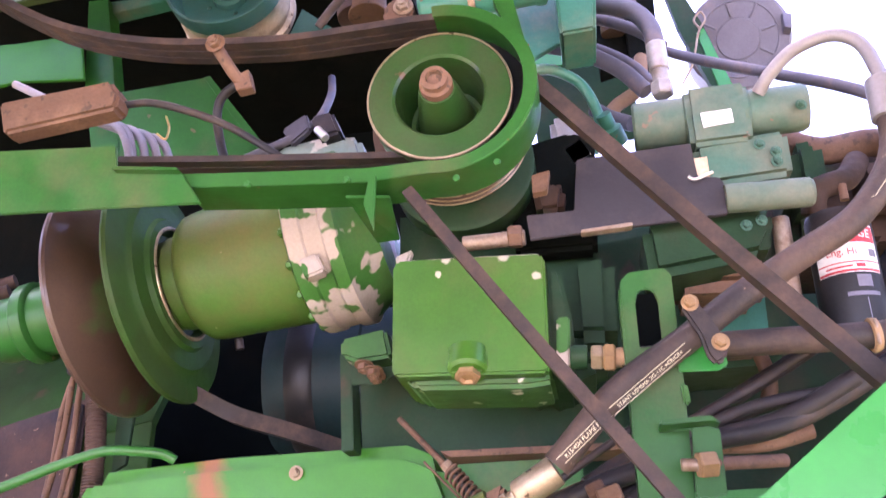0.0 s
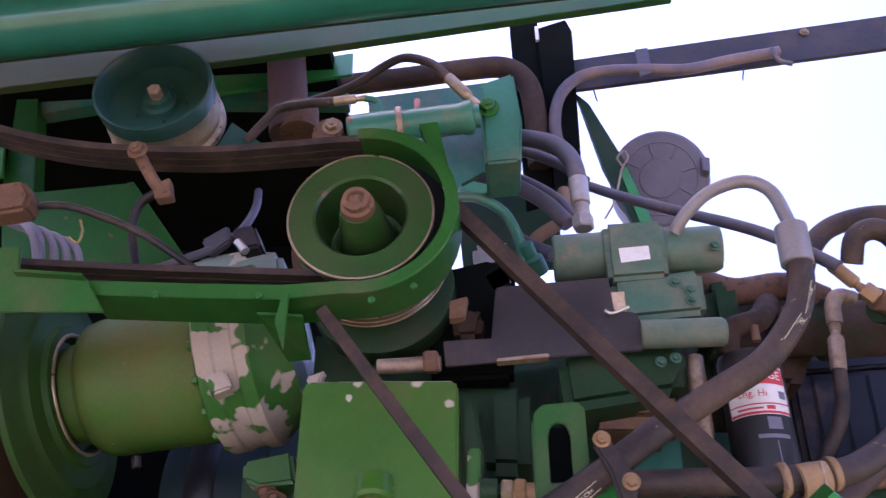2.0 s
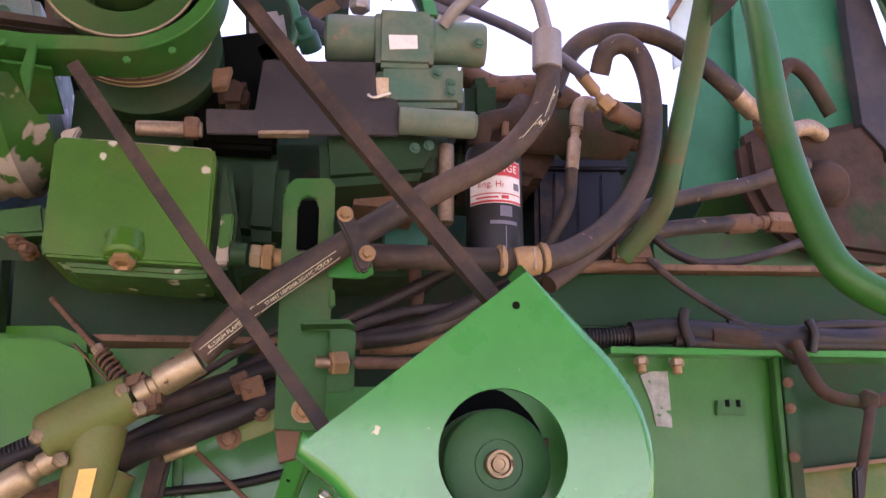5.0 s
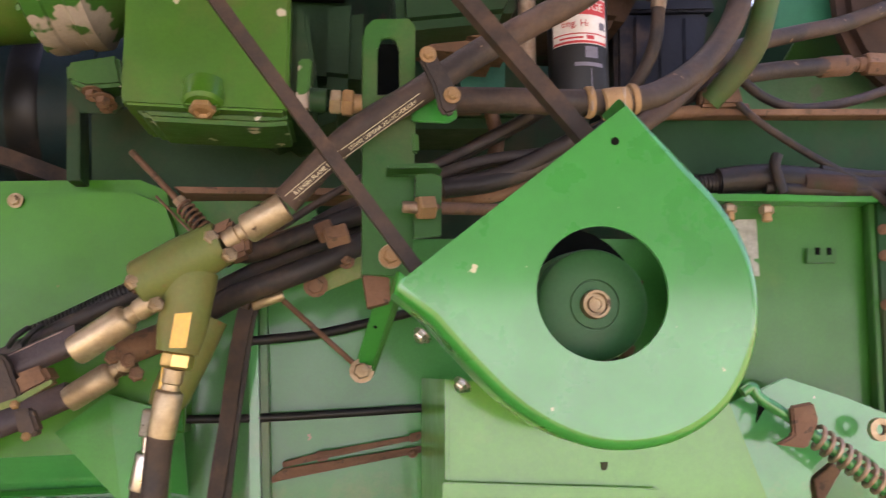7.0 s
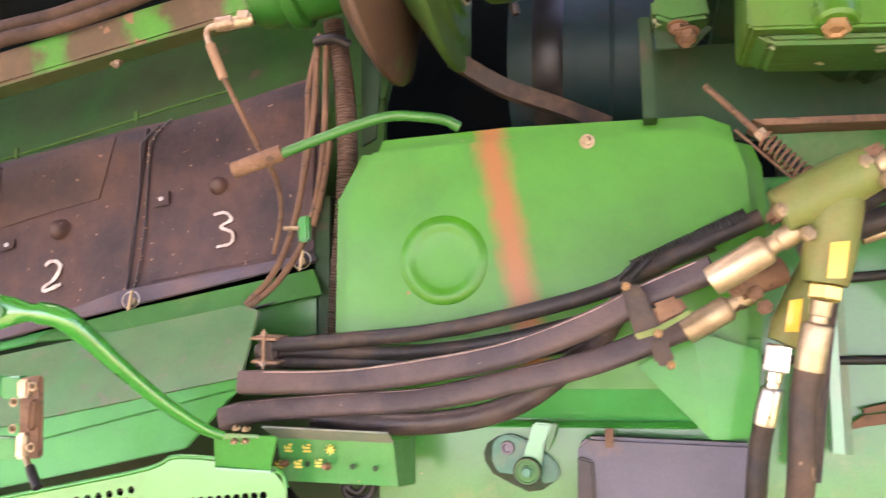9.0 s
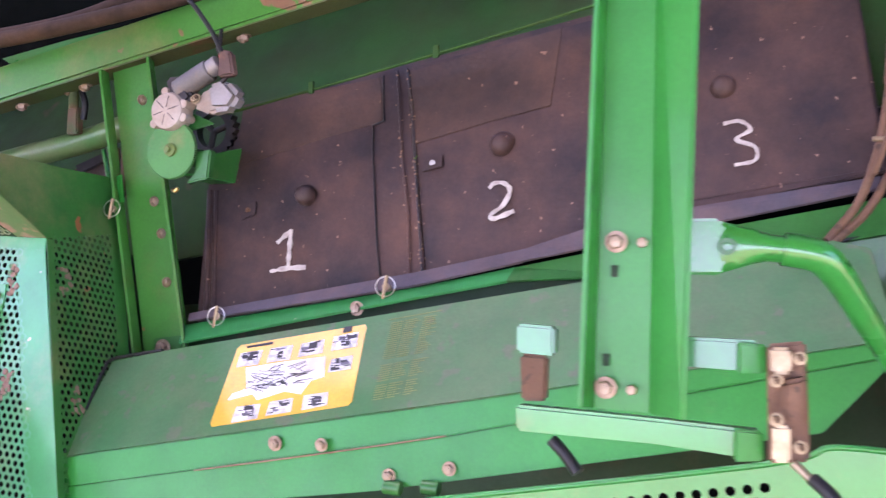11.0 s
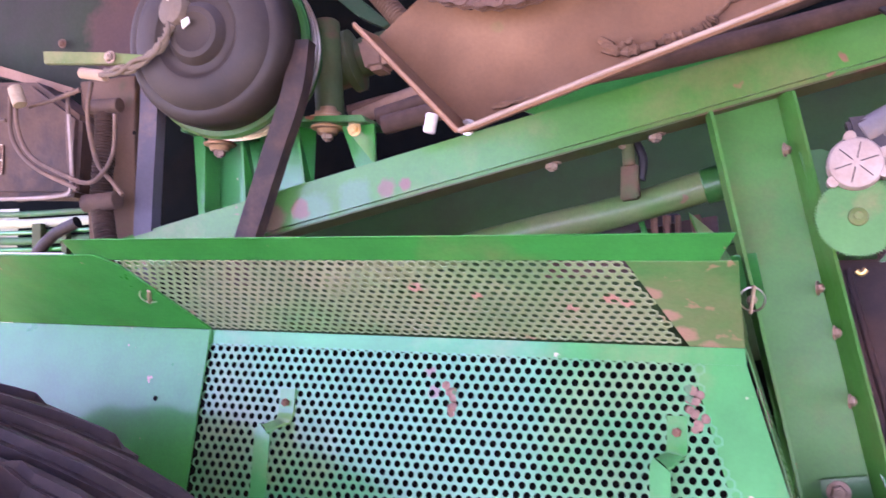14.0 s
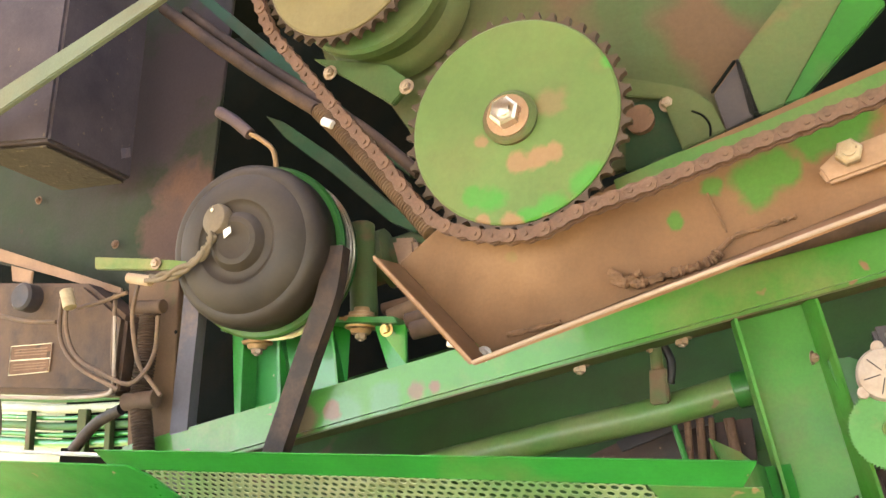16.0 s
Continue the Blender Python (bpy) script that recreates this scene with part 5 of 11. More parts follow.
whole("flat_cable_strap", ribbon([(-0.096, 1.42, 1.883), (-0.119, 1.42, 1.802), (-0.132, 1.43, 1.712), (-0.143, 1.43, 1.624), (-0.156, 1.44, 1.466)], 0.010, 0.014), RUBBER, "thin black strap hanging down", "strap")

# spring rod behind the tank corner
sp = thing("spring_rod", ([(-0.231, 1.41, 1.987)][0]), "rusty tension rod with a coil spring", "spring rod")
part("rod", rod(*[(-0.313, 1.41, 2.069), (-0.227, 1.4, 1.98)], 0.005), RUSTY, sp)
part("spring", helix(*[(-0.228, 1.4, 1.981), (-0.17, 1.38, 1.917)], 0.0125, 0.0026, 9), RUSTY, sp)
part("nut", hexrod(*[(-0.236, 1.4, 1.992), (-0.224, 1.4, 1.978)], 0.010), NUT, sp)
part("core", rod(*[(-0.228, 1.4, 1.981), (-0.153, 1.38, 1.902)], 0.006), BLACK, sp)
part("wire", tube([(-0.269, 1.4, 1.995), (-0.214, 1.39, 1.939), (-0.177, 1.38, 1.902)], 0.002), RUSTY, sp)

# ---------------------------------------------------------------- lower side sheet, ribs and bars
ribs = thing("sheet_rib", (-0.12, 1.5, 1.4), "vertical green ribs on the lower side sheet", "rib")
part("rib", slab([(-0.132, 1.49, 1.831), (-0.117, 1.49, 1.831), (-0.104, 1.49, 1.502), (-0.122, 1.49, 1.503)], 1.49, .04), GREEN_LIGHT, ribs)
part("rib", slab([(-0.116, 1.5, 1.832), (-0.103, 1.5, 1.832), (-0.09, 1.5, 1.501), (-0.103, 1.5, 1.501)], 1.50, .03), GREEN_DULL, ribs)
shelf = thing("frame_shelf", (0.1, 1.5, 1.95), "green frame shelf below the gearbox", "frame shelf")
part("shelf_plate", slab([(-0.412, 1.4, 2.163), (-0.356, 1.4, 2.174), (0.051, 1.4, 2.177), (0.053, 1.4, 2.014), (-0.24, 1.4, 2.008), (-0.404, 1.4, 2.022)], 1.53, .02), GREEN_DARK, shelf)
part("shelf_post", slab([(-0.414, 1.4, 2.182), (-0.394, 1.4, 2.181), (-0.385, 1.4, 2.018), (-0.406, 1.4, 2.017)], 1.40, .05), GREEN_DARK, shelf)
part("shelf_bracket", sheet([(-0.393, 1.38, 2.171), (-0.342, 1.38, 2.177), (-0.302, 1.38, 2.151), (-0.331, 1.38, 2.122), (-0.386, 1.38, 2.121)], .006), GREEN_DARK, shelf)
part("shelf_lip", slab([(-0.244, 1.42, 2.011), (0.053, 1.42, 2.013), (0.053, 1.42, 2.002), (-0.226, 1.42, 2.001)], 1.40, .10), RUSTY, shelf)
part("side_bracket", slab([(-0.23, 1.44, 1.999), (-0.021, 1.44, 2.005), (-0.02, 1.44, 1.939), (-0.183, 1.44, 1.937)], 1.46, .02), GREEN_DULL, shelf)
for q in [(-0.358, 1.37, 2.155), (-0.342, 1.37, 2.133), (-0.031, 1.4, 1.887)]:
    bolt(shelf, q, (0, -0.4, -1), 0.011, RUSTY)
for pts, r_ in (([(-0.226, 1.49, 1.645), (-0.073, 1.5, 1.647), (0.2, 1.51, 1.661)], 0.007), ([(-0.13, 1.49, 1.771), (-0.02, 1.5, 1.783), (0.075, 1.5, 1.804), (0.171, 1.5, 1.828)], 0.008)):
    whole("control_cable", tube(pts, r_), BLACK, "black control cable across the lower sheet", "cable")
lt = thing("latch_track", ([(0.048, 1.5, 1.584)][0]), "rusty slotted track bars on the lower sheet", "track")
for quad in ([(-0.09, 1.51, 1.549), (-0.072, 1.51, 1.562), (0.2, 1.51, 1.603), (0.2, 1.51, 1.593), (-0.072, 1.51, 1.544), (-0.09, 1.51, 1.539)], [(-0.073, 1.51, 1.573), (-0.008, 1.51, 1.589), (0.186, 1.51, 1.621), (0.188, 1.51, 1.614), (-0.003, 1.51, 1.578), (-0.072, 1.51, 1.564)], [(-0.017, 1.5, 1.59), (0.006, 1.5, 1.592), (0.002, 1.5, 1.576), (-0.015, 1.5, 1.573)], [(0.137, 1.5, 1.617), (0.156, 1.5, 1.621), (0.153, 1.5, 1.606), (0.138, 1.5, 1.602)]):
    part("track_bar", sheet(quad, .006, .001), RUSTY, lt)
bolt(lt, [(0.142, 1.5, 1.586)][0], r=.006, material=RUSTY)

# the soil's yellow reflection is put into this plate's colour
PLATE = surface("soil_reflection_plate_paint", (0.045, 0.205, 0.018), 0.4, dust=((0.22, 0.22, 0.08), 0.25, 3), coat=0.5, bump=0.03, bscale=15)
plate = thing("shield_support", (0.3, 1.15, 1.2), "yellow-green support plate below the round belt shield", "plate")
part("front_plate", slab([(0.161, 1.13, 1.709), (0.533, 1.13, 1.677), (0.57, 1.13, 1.577), (0.619, 1.13, 1.441), (0.158, 1.13, 1.455)], 1.13, 0.004), PLATE, plate)
part("lower_plate", slab([(0.152, 1.12, 1.583), (0.429, 1.12, 1.57), (0.426, 1.12, 1.449), (0.152, 1.12, 1.457)], 1.118, 0.004), PLATE, plate)
part("side_return", sheet([Vector((x, 1.13, z)) for x, _y, z in [(0.161, 1.13, 1.709), (0.16, 1.13, 1.455)]] + [Vector((x, 1.5, z)) for x, _y, z in [(0.16, 1.13, 1.455), (0.161, 1.13, 1.709)]], .004), PLATE, plate)
part("slot_mark", slab([(0.357, 1.13, 1.603), (0.366, 1.13, 1.603), (0.364, 1.13, 1.593), (0.358, 1.13, 1.593)], 1.127, .002, (), 0), GREEN_DARK, plate)

# ---------------------------------------------------------------- belt shield with its pulley
SHIELD = surface("glossy_shield_paint", (0.014, 0.20, 0.032), 0.3, dust=(TAN, 0.05, 3), chips=((0.5, 0.45, 0.3), 0.25, 60), coat=0.65, bump=0.02, bscale=12, speck=0.02)
sh = thing("belt_shield", (0.3, 0.95, 1.6), "glossy green teardrop belt shield with a round opening", "shield")
SF = [(0.331, 0.9, 2.003), (0.388, 0.9, 1.935), (0.428, 0.9, 1.89), (0.452, 0.9, 1.848), (0.462, 0.9, 1.802), (0.459, 0.9, 1.757), (0.442, 0.9, 1.713), (0.414, 0.9, 1.679), (0.375, 0.9, 1.657), (0.33, 0.9, 1.648), (0.285, 0.9, 1.652), (0.241, 0.9, 1.67), (0.201, 0.9, 1.698), (0.162, 0.9, 1.737), (0.126, 0.9, 1.777), (0.089, 0.9, 1.807), (0.093, 0.9, 1.815), (0.104, 0.9, 1.824)]
SF = [tuple(v) for v in [Vector(SF[0])] + curve_points(SF[1:15], 4) + [Vector(q) for q in SF[15:]]]
HC = [(0.3, 0.9, 1.799)][0]
part("face", slab([(x, z) for x, y, z in SF], 0.90, 0.004, [circle(HC[0], HC[2], 0.0712, 40)], 0.0), SHIELD, sh)
ring_ = [Vector(q) for q in SF]
# rounded edge that turns back all round
bm = bmesh.new()
cen = sum(ring_, Vector()) / len(ring_)
rows_ = []
for k, (out_, dy) in enumerate(((0, 0.0), (0.004, 0.001), (0.008, 0.004), (0.011, 0.009), (0.012, 0.016), (0.012, 0.075))):
    row = []
    for i, p in enumerate(ring_):
        e = (ring_[(i + 1) % len(ring_)] - ring_[i - 1]).normalized()
        nrm = Vector((-e.z, 0, e.x))
        if nrm.dot(p - cen) < 0:
            nrm.negate()
        row.append(bm.verts.new(p + nrm * out_ + Vector((0, dy, 0))))
    rows_.append(row)
for r0, r1 in zip(rows_, rows_[1:]):
    for i in range(len(r0)):
        if i >= len(r0) - 2:
            continue
        bm.faces.new((r0[i], r0[(i + 1) % len(r0)], r1[(i + 1) % len(r0)], r1[i]))
part("rim", bm, SHIELD, sh, angle=50)
part("small_hole", lathe([(0, 0), (.0045, 0), (.0045, .001), (0, .001)], along((0.318, 0.8995, 1.963), (0, -1, 0)), 12), VOID, sh)
for q in [(0.115, 0.955, 1.758), (0.158, 0.955, 1.705)]:
    bolt(sh, q, (-.6, -.4, -.6), 0.0075, STEEL_BRIGHT)
sp_c = Vector((0.309, 0.985, 1.792))
pul = thing("shield_pulley", sp_c, "green dished belt pulley behind the shield opening", "pulley")
# wheel green is darkened: the shield's shade is put into its colour
part("wheel", lathe([(0, .002), (.0265, .002), (.0270, .0045), (.0285, .0045), (.0290, .002), (.0575, .002), (.0625, .005), (.0645, .012), (.0645, .03), (.055, .04), (.068, .055), (.068, .07), (0, .07)], along(sp_c + Vector((0, -.02, 0)), (0, 1, 0)), 48), surface("shaded_pulley_paint", (0.020, 0.105, 0.035), 0.45, dust=((0.10, 0.11, 0.06), 0.25, 9), bump=0.06), pul)
part("shaft_end", lathe([(0, -.004), (.006, -.004), (.0065, -.008), (.009, -.008), (.0095, -.003), (.012, -.003), (.0125, -.010), (.0155, -.010), (.0165, -.006), (.0165, .003), (0, .003)], along(sp_c + Vector((0, -.02, 0)), (0, 1, 0)), 24), STEEL, pul)
# near-black disc stands in for the shaded hollow behind the wheel
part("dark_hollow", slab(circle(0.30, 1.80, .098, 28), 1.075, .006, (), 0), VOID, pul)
for k in range(3):
    part("back_lug", slab([(0.372, 1.815), (0.39, 1.83), (0.385, 1.79), (0.37, 1.785)] if k == 0 else [(0.365 - .01 * k, 1.80 - .02 * k), (0.378, 1.79 - .02 * k), (0.37, 1.77 - .02 * k), (0.36, 1.775 - .02 * k)], 1.03, .03, (), .003), RUSTY, pul)
# ---------------------------------------------------------------- V-belts
PC = Vector((-0.177, 1.04, 2.442))
bl = [Vector(q) for q in [(0.112, 1, 1.834)] + [(-0.213, 1.05, 2.277)]]
whole("drive_belt", ribbon([bl[0] + (bl[0] - bl[1]) * .2, (bl[0] + bl[1]) / 2, bl[1] + Vector((-.01, 0, .02))], 0.019, 0.016), BELT, "dusty V-belt running down to the shielded pulley", "belt", "V-belts")
br = [Vector(q) for q in [(0.316, 1, 1.99)] + [(-0.026, 1.06, 2.428)]]
whole("drive_belt", ribbon([br[0] + (br[0] - br[1]) * .2, (br[0] + br[1]) / 2, br[1] + Vector((-.02, 0, .03))], 0.026, 0.020), BELT, "wide dusty V-belt running down to the shielded pulley", "belt", "V-belts")
whole("drive_belt", ribbon([(-1.019, 1.12, 2.812), (-0.937, 1.12, 2.754), (-0.813, 1.12, 2.685), (-0.651, 1.12, 2.636), (-0.454, 1.12, 2.613), (-0.311, 1.11, 2.607), (-0.227, 1.1, 2.603), (-0.163, 1.09, 2.594)], 0.055, 0.012, groove=True), BELT, "triple V-belt over the drive pulley", "belt", "V-belts")
whole("drive_belt", ribbon([(-0.166, 1.08, 2.353), (-0.298, 1.08, 2.363), (-0.505, 1.08, 2.38), (-0.689, 1.09, 2.404), (-1, 1.1, 2.447)], 0.055, 0.010, groove=True), BELT, "lower run of the triple V-belt", "belt", "V-belts")
# ---------------------------------------------------------------- drive pulley and its guard
PULLEY = surface("worn_pulley_paint", (0.013, 0.060, 0.010), 0.4, dust=((0.06, 0.045, 0.022), 0.3, 8), chips=((0.10, 0.06, 0.035), 0.3, 25), bump=0.1, coat=0.2)
dp = thing("drive_pulley", PC, "dark green dished drive pulley with a rusty hub nose", "pulley")
mp_ = along(PC, (0, -1, 0))
part("wheel", lathe([(.045, -.09), (.085, -.086), (.100, -.052), (.103, -.048), (.103, -.044), (.088, -.034), (.088, -.03), (.103, -.02), (.104, -.004), (.101, 0), (.068, 0), (.064, -.004), (.060, -.04), (.055, -.078), (.034, -.082)], mp_, 48), PULLEY, dp)
part("worn_edge", lathe([(.1030, -.0035), (.1050, -.0015), (.1040, .0008), (.1015, .0010)], mp_, 56), STEEL, dp, "thin worn rim edge")
part("hub", lathe([(.052, -.082), (.043, -.074), (.037, -.04), (.030, .0), (.026, .016), (.0, .016)], mp_, 28), PULLEY, dp)
part("nose", lathe([(.0235, .012), (.0235, .028), (.019, .031), (.019, .041), (.012, .043), (.010, .036), (0, .036)], mp_, 20), RUSTY, dp, "rusty shaft nose")
rp = thing("rear_pulley", PC + Vector((0, .14, 0)), "rusty multi-groove pulley behind the drive pulley", "pulley")
prof = [(0, 0)]
for k in range(3):
    h = k * .013
    prof += [(.112, h), (.116, h + .002), (.107, h + .006), (.107, h + .008), (.116, h + .012)]
prof += [(.112, .042), (.09, .05), (0, .05)]
part("grooved_rim", lathe(prof, along(PC + Vector((0, .08, 0)), (0, 1, 0)), 56), RUSTY_SHEAVE, rp)
for k in range(3):
    part("worn_rim", lathe([(.1145, .0115 + .013 * k), (.1172, .0125 + .013 * k), (.1172, .0140 + .013 * k), (.1145, .015 + .013 * k)], along(PC + Vector((0, .08, 0)), (0, 1, 0)), 56), STEEL, rp)
part("back_disc", lathe([(0, 0), (.112, 0), (.118, .004), (.118, .05), (.09, .09), (0, .09)], along(PC + Vector((.0, .205, 0)), (0, 1, 0)), 40), GREEN_DARK, rp)

bg = thing("belt_guard", PC + Vector((-.3, -.03, -.1)), "green channel belt guard wrapped round the drive pulley", "guard")
Rg0, Rg1 = 0.117, 0.136
GC = PC + Vector((0.004, 0.0, -0.004))
bend = circle(GC.x, GC.z, Rg1, 40, -97, 94)[::-1] + [(-0.271, 2.297), (-0.40, 2.305), (-0.534, 2.315)]
lip_ = circle(GC.x, GC.z, Rg0, 40, -97, 94)[::-1] + [(-0.271, 2.319), (-0.40, 2.327), (-0.541, 2.337)]
part("lip", slab(bend + lip_[::-1], 1.012, .004, (), .001), GREEN_BACK, bg)
part("web", slab(bend + [(x, z + .0035) if i >= 40 else ((x - GC.x) * .97 + GC.x, (z - GC.z) * .97 + GC.z) for i, (x, z) in list(enumerate(bend))[::-1]], 1.014, .072, (), 0), GREEN_BACK, bg)
part("weld_seam", tube([(x, 1.011, z) for x, z in circle(GC.x, GC.z, Rg1 - .001, 14, -70, -20)], .0016, 6), GREEN_DULL, bg)
part("arm_end", slab([(-1.025, 1, 2.398), (-0.821, 1, 2.397), (-0.636, 1, 2.386), (-0.629, 1, 2.344), (-0.531, 1, 2.332), (-0.498, 1, 2.282), (-0.614, 1, 2.287), (-0.799, 1, 2.293), (-0.998, 1, 2.3)], 1.0, .006), GREEN_BACK, bg)
part("arm_end_lip", slab([(-0.631, 1, 2.345), (-0.531, 1, 2.333), (-0.531, 1, 2.329), (-0.63, 1, 2.34)], .985, .05), GREEN_BACK, bg)
# black sector added to paint the gap round the pulley dark
part("guard_back", slab(circle(GC.x, GC.z, Rg1 - .006, 26, -78, 92) + circle(GC.x, GC.z, .085, 26, -78, 92)[::-1], PC.y + .04, .004, (), 0), BLACK, bg)
part("gusset", sheet([(-0.302, 1.02, 2.281), (-0.241, 1.02, 2.275), (-0.258, 1.16, 2.276), (-0.292, 1.16, 2.274)], .004), GREEN_BACK, bg)
part("gusset_fin", slab([(-0.265, 1.02, 2.301), (-0.255, 1.02, 2.3), (-0.257, 1.02, 2.219), (-0.272, 1.02, 2.26)], 1.0, .004), GREEN_BACK, bg)
for q in [(-0.436, 1.008, 2.307), (-0.297, 1.008, 2.3), (-0.15, 1.01, 2.289), (-0.096, 1.012, 2.308)]:
    bolt(bg, q, r=0.005, material=GREEN_DULL, washer=False)
part("chip_plate", slab([(-0.06, 1.15, 2.359), (-0.033, 1.15, 2.365), (-0.039, 1.15, 2.333), (-0.06, 1.15, 2.329)], 1.15, .02), RUSTY, bg)
part("top_ear", slab([(-0.096, 1.05, 2.591), (-0.068, 1.05, 2.595), (-0.052, 1.05, 2.511), (-0.078, 1.05, 2.531)], 1.03, .02), GREEN_BACK, bg)

# ---------------------------------------------------------------- clutch housing, sheave and gearbox
CX, CA = Vector((-0.758, 1.42, 2.334)), Vector((1, -0.035, 0.185)).normalized()      # the shaft climbs towards the gearbox
mh = along(CX, CA)
hou = thing("clutch_housing", CX + CA * .2 + Vector((0, 0, -.14)), "green cast housing with flaking paint", "housing")
part("bell", lathe([(0, .06), (.094, .06), (.106, .066), (.116, .078), (.120, .095), (.124, .16), (.131, .25), (.133, .285), (0, .285)], mh, 56), CAST, hou)
part("neck", lathe([(0, .0), (.080, .0), (.084, .004), (.084, .03), (.088, .034), (.088, .064), (0, .064)], mh, 40), CAST, hou)
part("flange", lathe([(.10, .282), (.150, .282), (.157, .286), (.158, .292), (.158, .312), (.154, .316), (.154, .345), (.160, .350), (.160, .372), (.150, .378), (.134, .40), (.12, .43), (0, .43)], mh, 64), CAST_CHIP, hou, "cast flange with large paint flakes")
for k in range(16):
    bolt(hou, mh @ Vector((.143 * math.cos(k * .3927 + .2), .143 * math.sin(k * .3927 + .2), .282)), -CA, 0.0085, CAST, False)
part("drain_plug", rod(mh @ Vector((.04, -.118, .115)), mh @ Vector((.042, -.138, .115)), .008), BLACK, hou)
part("lug", slab([(-0.452, 1.29, 2.303), (-0.420, 1.29, 2.313), (-0.404, 1.29, 2.281), (-0.436, 1.29, 2.269)], 1.262, .03, (), .004), CAST_CHIP, hou)

sv_ = thing("clutch_sheave", CX + CA * -.06, "large rusty belt sheave with worn green flanges", "sheave")
part("rusty_flange", lathe([(0, -.145), (.15, -.145), (.205, -.120), (.214, -.114), (.216, -.108), (.214, -.103), (.196, -.094), (.130, -.062), (.11, -.055)], mh, 64), RUSTY_SHEAVE, sv_)
part("green_flange", lathe([(.11, -.055), (.140, -.040), (.206, -.010), (.215, -.005), (.217, .0), (.215, .006), (.204, .010), (.172, .012), (.166, .016), (.160, .022), (.128, .026), (.122, .034), (.104, .036), (.100, .030), (.097, .016), (.090, .014), (0, .014)], mh, 64), GREEN_SHADED, sv_)
part("bright_ring", lathe([(.1015, .0355), (.1045, .0385), (.108, .0375), (.110, .0345)], mh, 56), STEEL, sv_, "rubbed bright ring")
ax_ = thing("clutch_shaft_tube", CX + CA * -.26, "green stepped shaft tube with a steel elbow", "shaft tube")
part("tube", lathe([(0, -.338), (.050, -.338), (.058, -.334), (.061, -.326), (.061, -.275), (.074, -.272), (.077, -.268), (.077, -.248), (.073, -.244), (.066, -.242), (.066, -.15), (0, -.15)], mh, 40), GREEN_BACK, ax_)
part("nipple", hexrod((-1.095, 1.38, 2.213), (-1.075, 1.385, 2.215), .016), STEEL, ax_)
part("nipple", rod((-1.118, 1.37, 2.20), (-1.07, 1.385, 2.214), .011), STEEL, ax_)
part("elbow", rod(*[(-1.128, 1.36, 2.198), (-1.10, 1.37, 2.205)], .0125), NUT, ax_)
part("elbow", tube([(-1.12, 1.36, 2.197), (-1.138, 1.36, 2.193), (-1.142, 1.36, 2.181), (-1.131, 1.36, 2.152), (-1.117, 1.37, 2.115)], .0058), NUT, ax_)
part("hose_end", rod((-1.136, 1.36, 2.165), (-1.113, 1.372, 2.105), .0085), DUSTY, ax_)
part("grease_hose", tube([(-1.117, 1.37, 2.115), (-1.09, 1.38, 2.061), (-1.051, 1.4, 1.982), (-1.042, 1.45, 1.939), (-1.053, 1.5, 1.885), (-1.073, 1.52, 1.815)], .0045), RUSTY, ax_)

GEAR_SUMP = surface("chipped_sump_paint", (0.022, 0.09, 0.014), 0.4, dust=((0.16, 0.11, 0.06), 0.25, 5), chips=((0.5, 0.46, 0.38), 0.36, 26), bump=0.15)
CASE = surface("chipped_case_paint", (0.030, 0.112, 0.008), 0.4, dust=((0.14, 0.10, 0.035), 0.42, 4), chips=((0.36, 0.31, 0.22), 0.24, 20), bump=0.12, bscale=30, coat=0.1, spots=[((-0.035, -0.07, 0.164), .006, (.42, .38, .30)), ((0.06, -0.07, 0.186), .010, (.42, .38, .30)), ((0.108, -0.07, 0.152), .007, (.42, .38, .30)), ((-0.024, -0.07, 0.188), .008, (.42, .38, .30)), ((-0.012, -0.07, 0.035), .009, (.40, .30, .20))])
gb = thing("gearbox", (-0.17, 1.25, 2.061), "green cast gearbox with chipped paint and a drain boss", "gearbox")
part("case", slab([(-0.273, 2.082), (-0.268, 2.076), (-0.056, 2.070), (-0.051, 2.076), (-0.050, 2.240), (-0.056, 2.247), (-0.266, 2.252), (-0.273, 2.246)], 1.18, .17, (), .016), CASE, gb)
part("sump", slab([(-0.262, 2.079), (-0.047, 2.073), (-0.047, 2.060), (-0.085, 2.056), (-0.240, 2.061)], 1.20, .13, (), .007), GEAR_SUMP, gb, "darker underside with chipped edges")
q = Vector((-0.165, 1.184, 2.080))
part("drain_boss", lathe([(0, -.03), (.030, -.03), (.029, .0), (.025, .005), (0, .005)], along(q, (0, -.35, -.93)), 20), CASE, gb)
part("drain_nut", lathe([(0, .004), (.018, .004), (.018, .013), (.012, .015), (.010, .010), (0, .010)], along(q, (0, -.35, -.93)), 6), CUSHION, gb, "bronze hexagon plug")
part("drain_pad", slab([(-0.196, 2.102), (-0.190, 2.106), (-0.142, 2.105), (-0.136, 2.100), (-0.142, 2.076), (-0.190, 2.076)], 1.172, .02, (), .004), CASE, gb)
part("top_rim", slab([(-0.268, 2.249), (-0.058, 2.245), (-0.058, 2.251), (-0.268, 2.256)], 1.19, .15, (), .002), CAST_CHIP, gb)
part("joint_plate", slab([(-0.048, 1.21, 2.239), (-0.03, 1.21, 2.23), (-0.017, 1.21, 2.156), (-0.02, 1.21, 2.075), (-0.052, 1.21, 2.075)], 1.21, .22, (), .006), GREEN_DARK, gb)
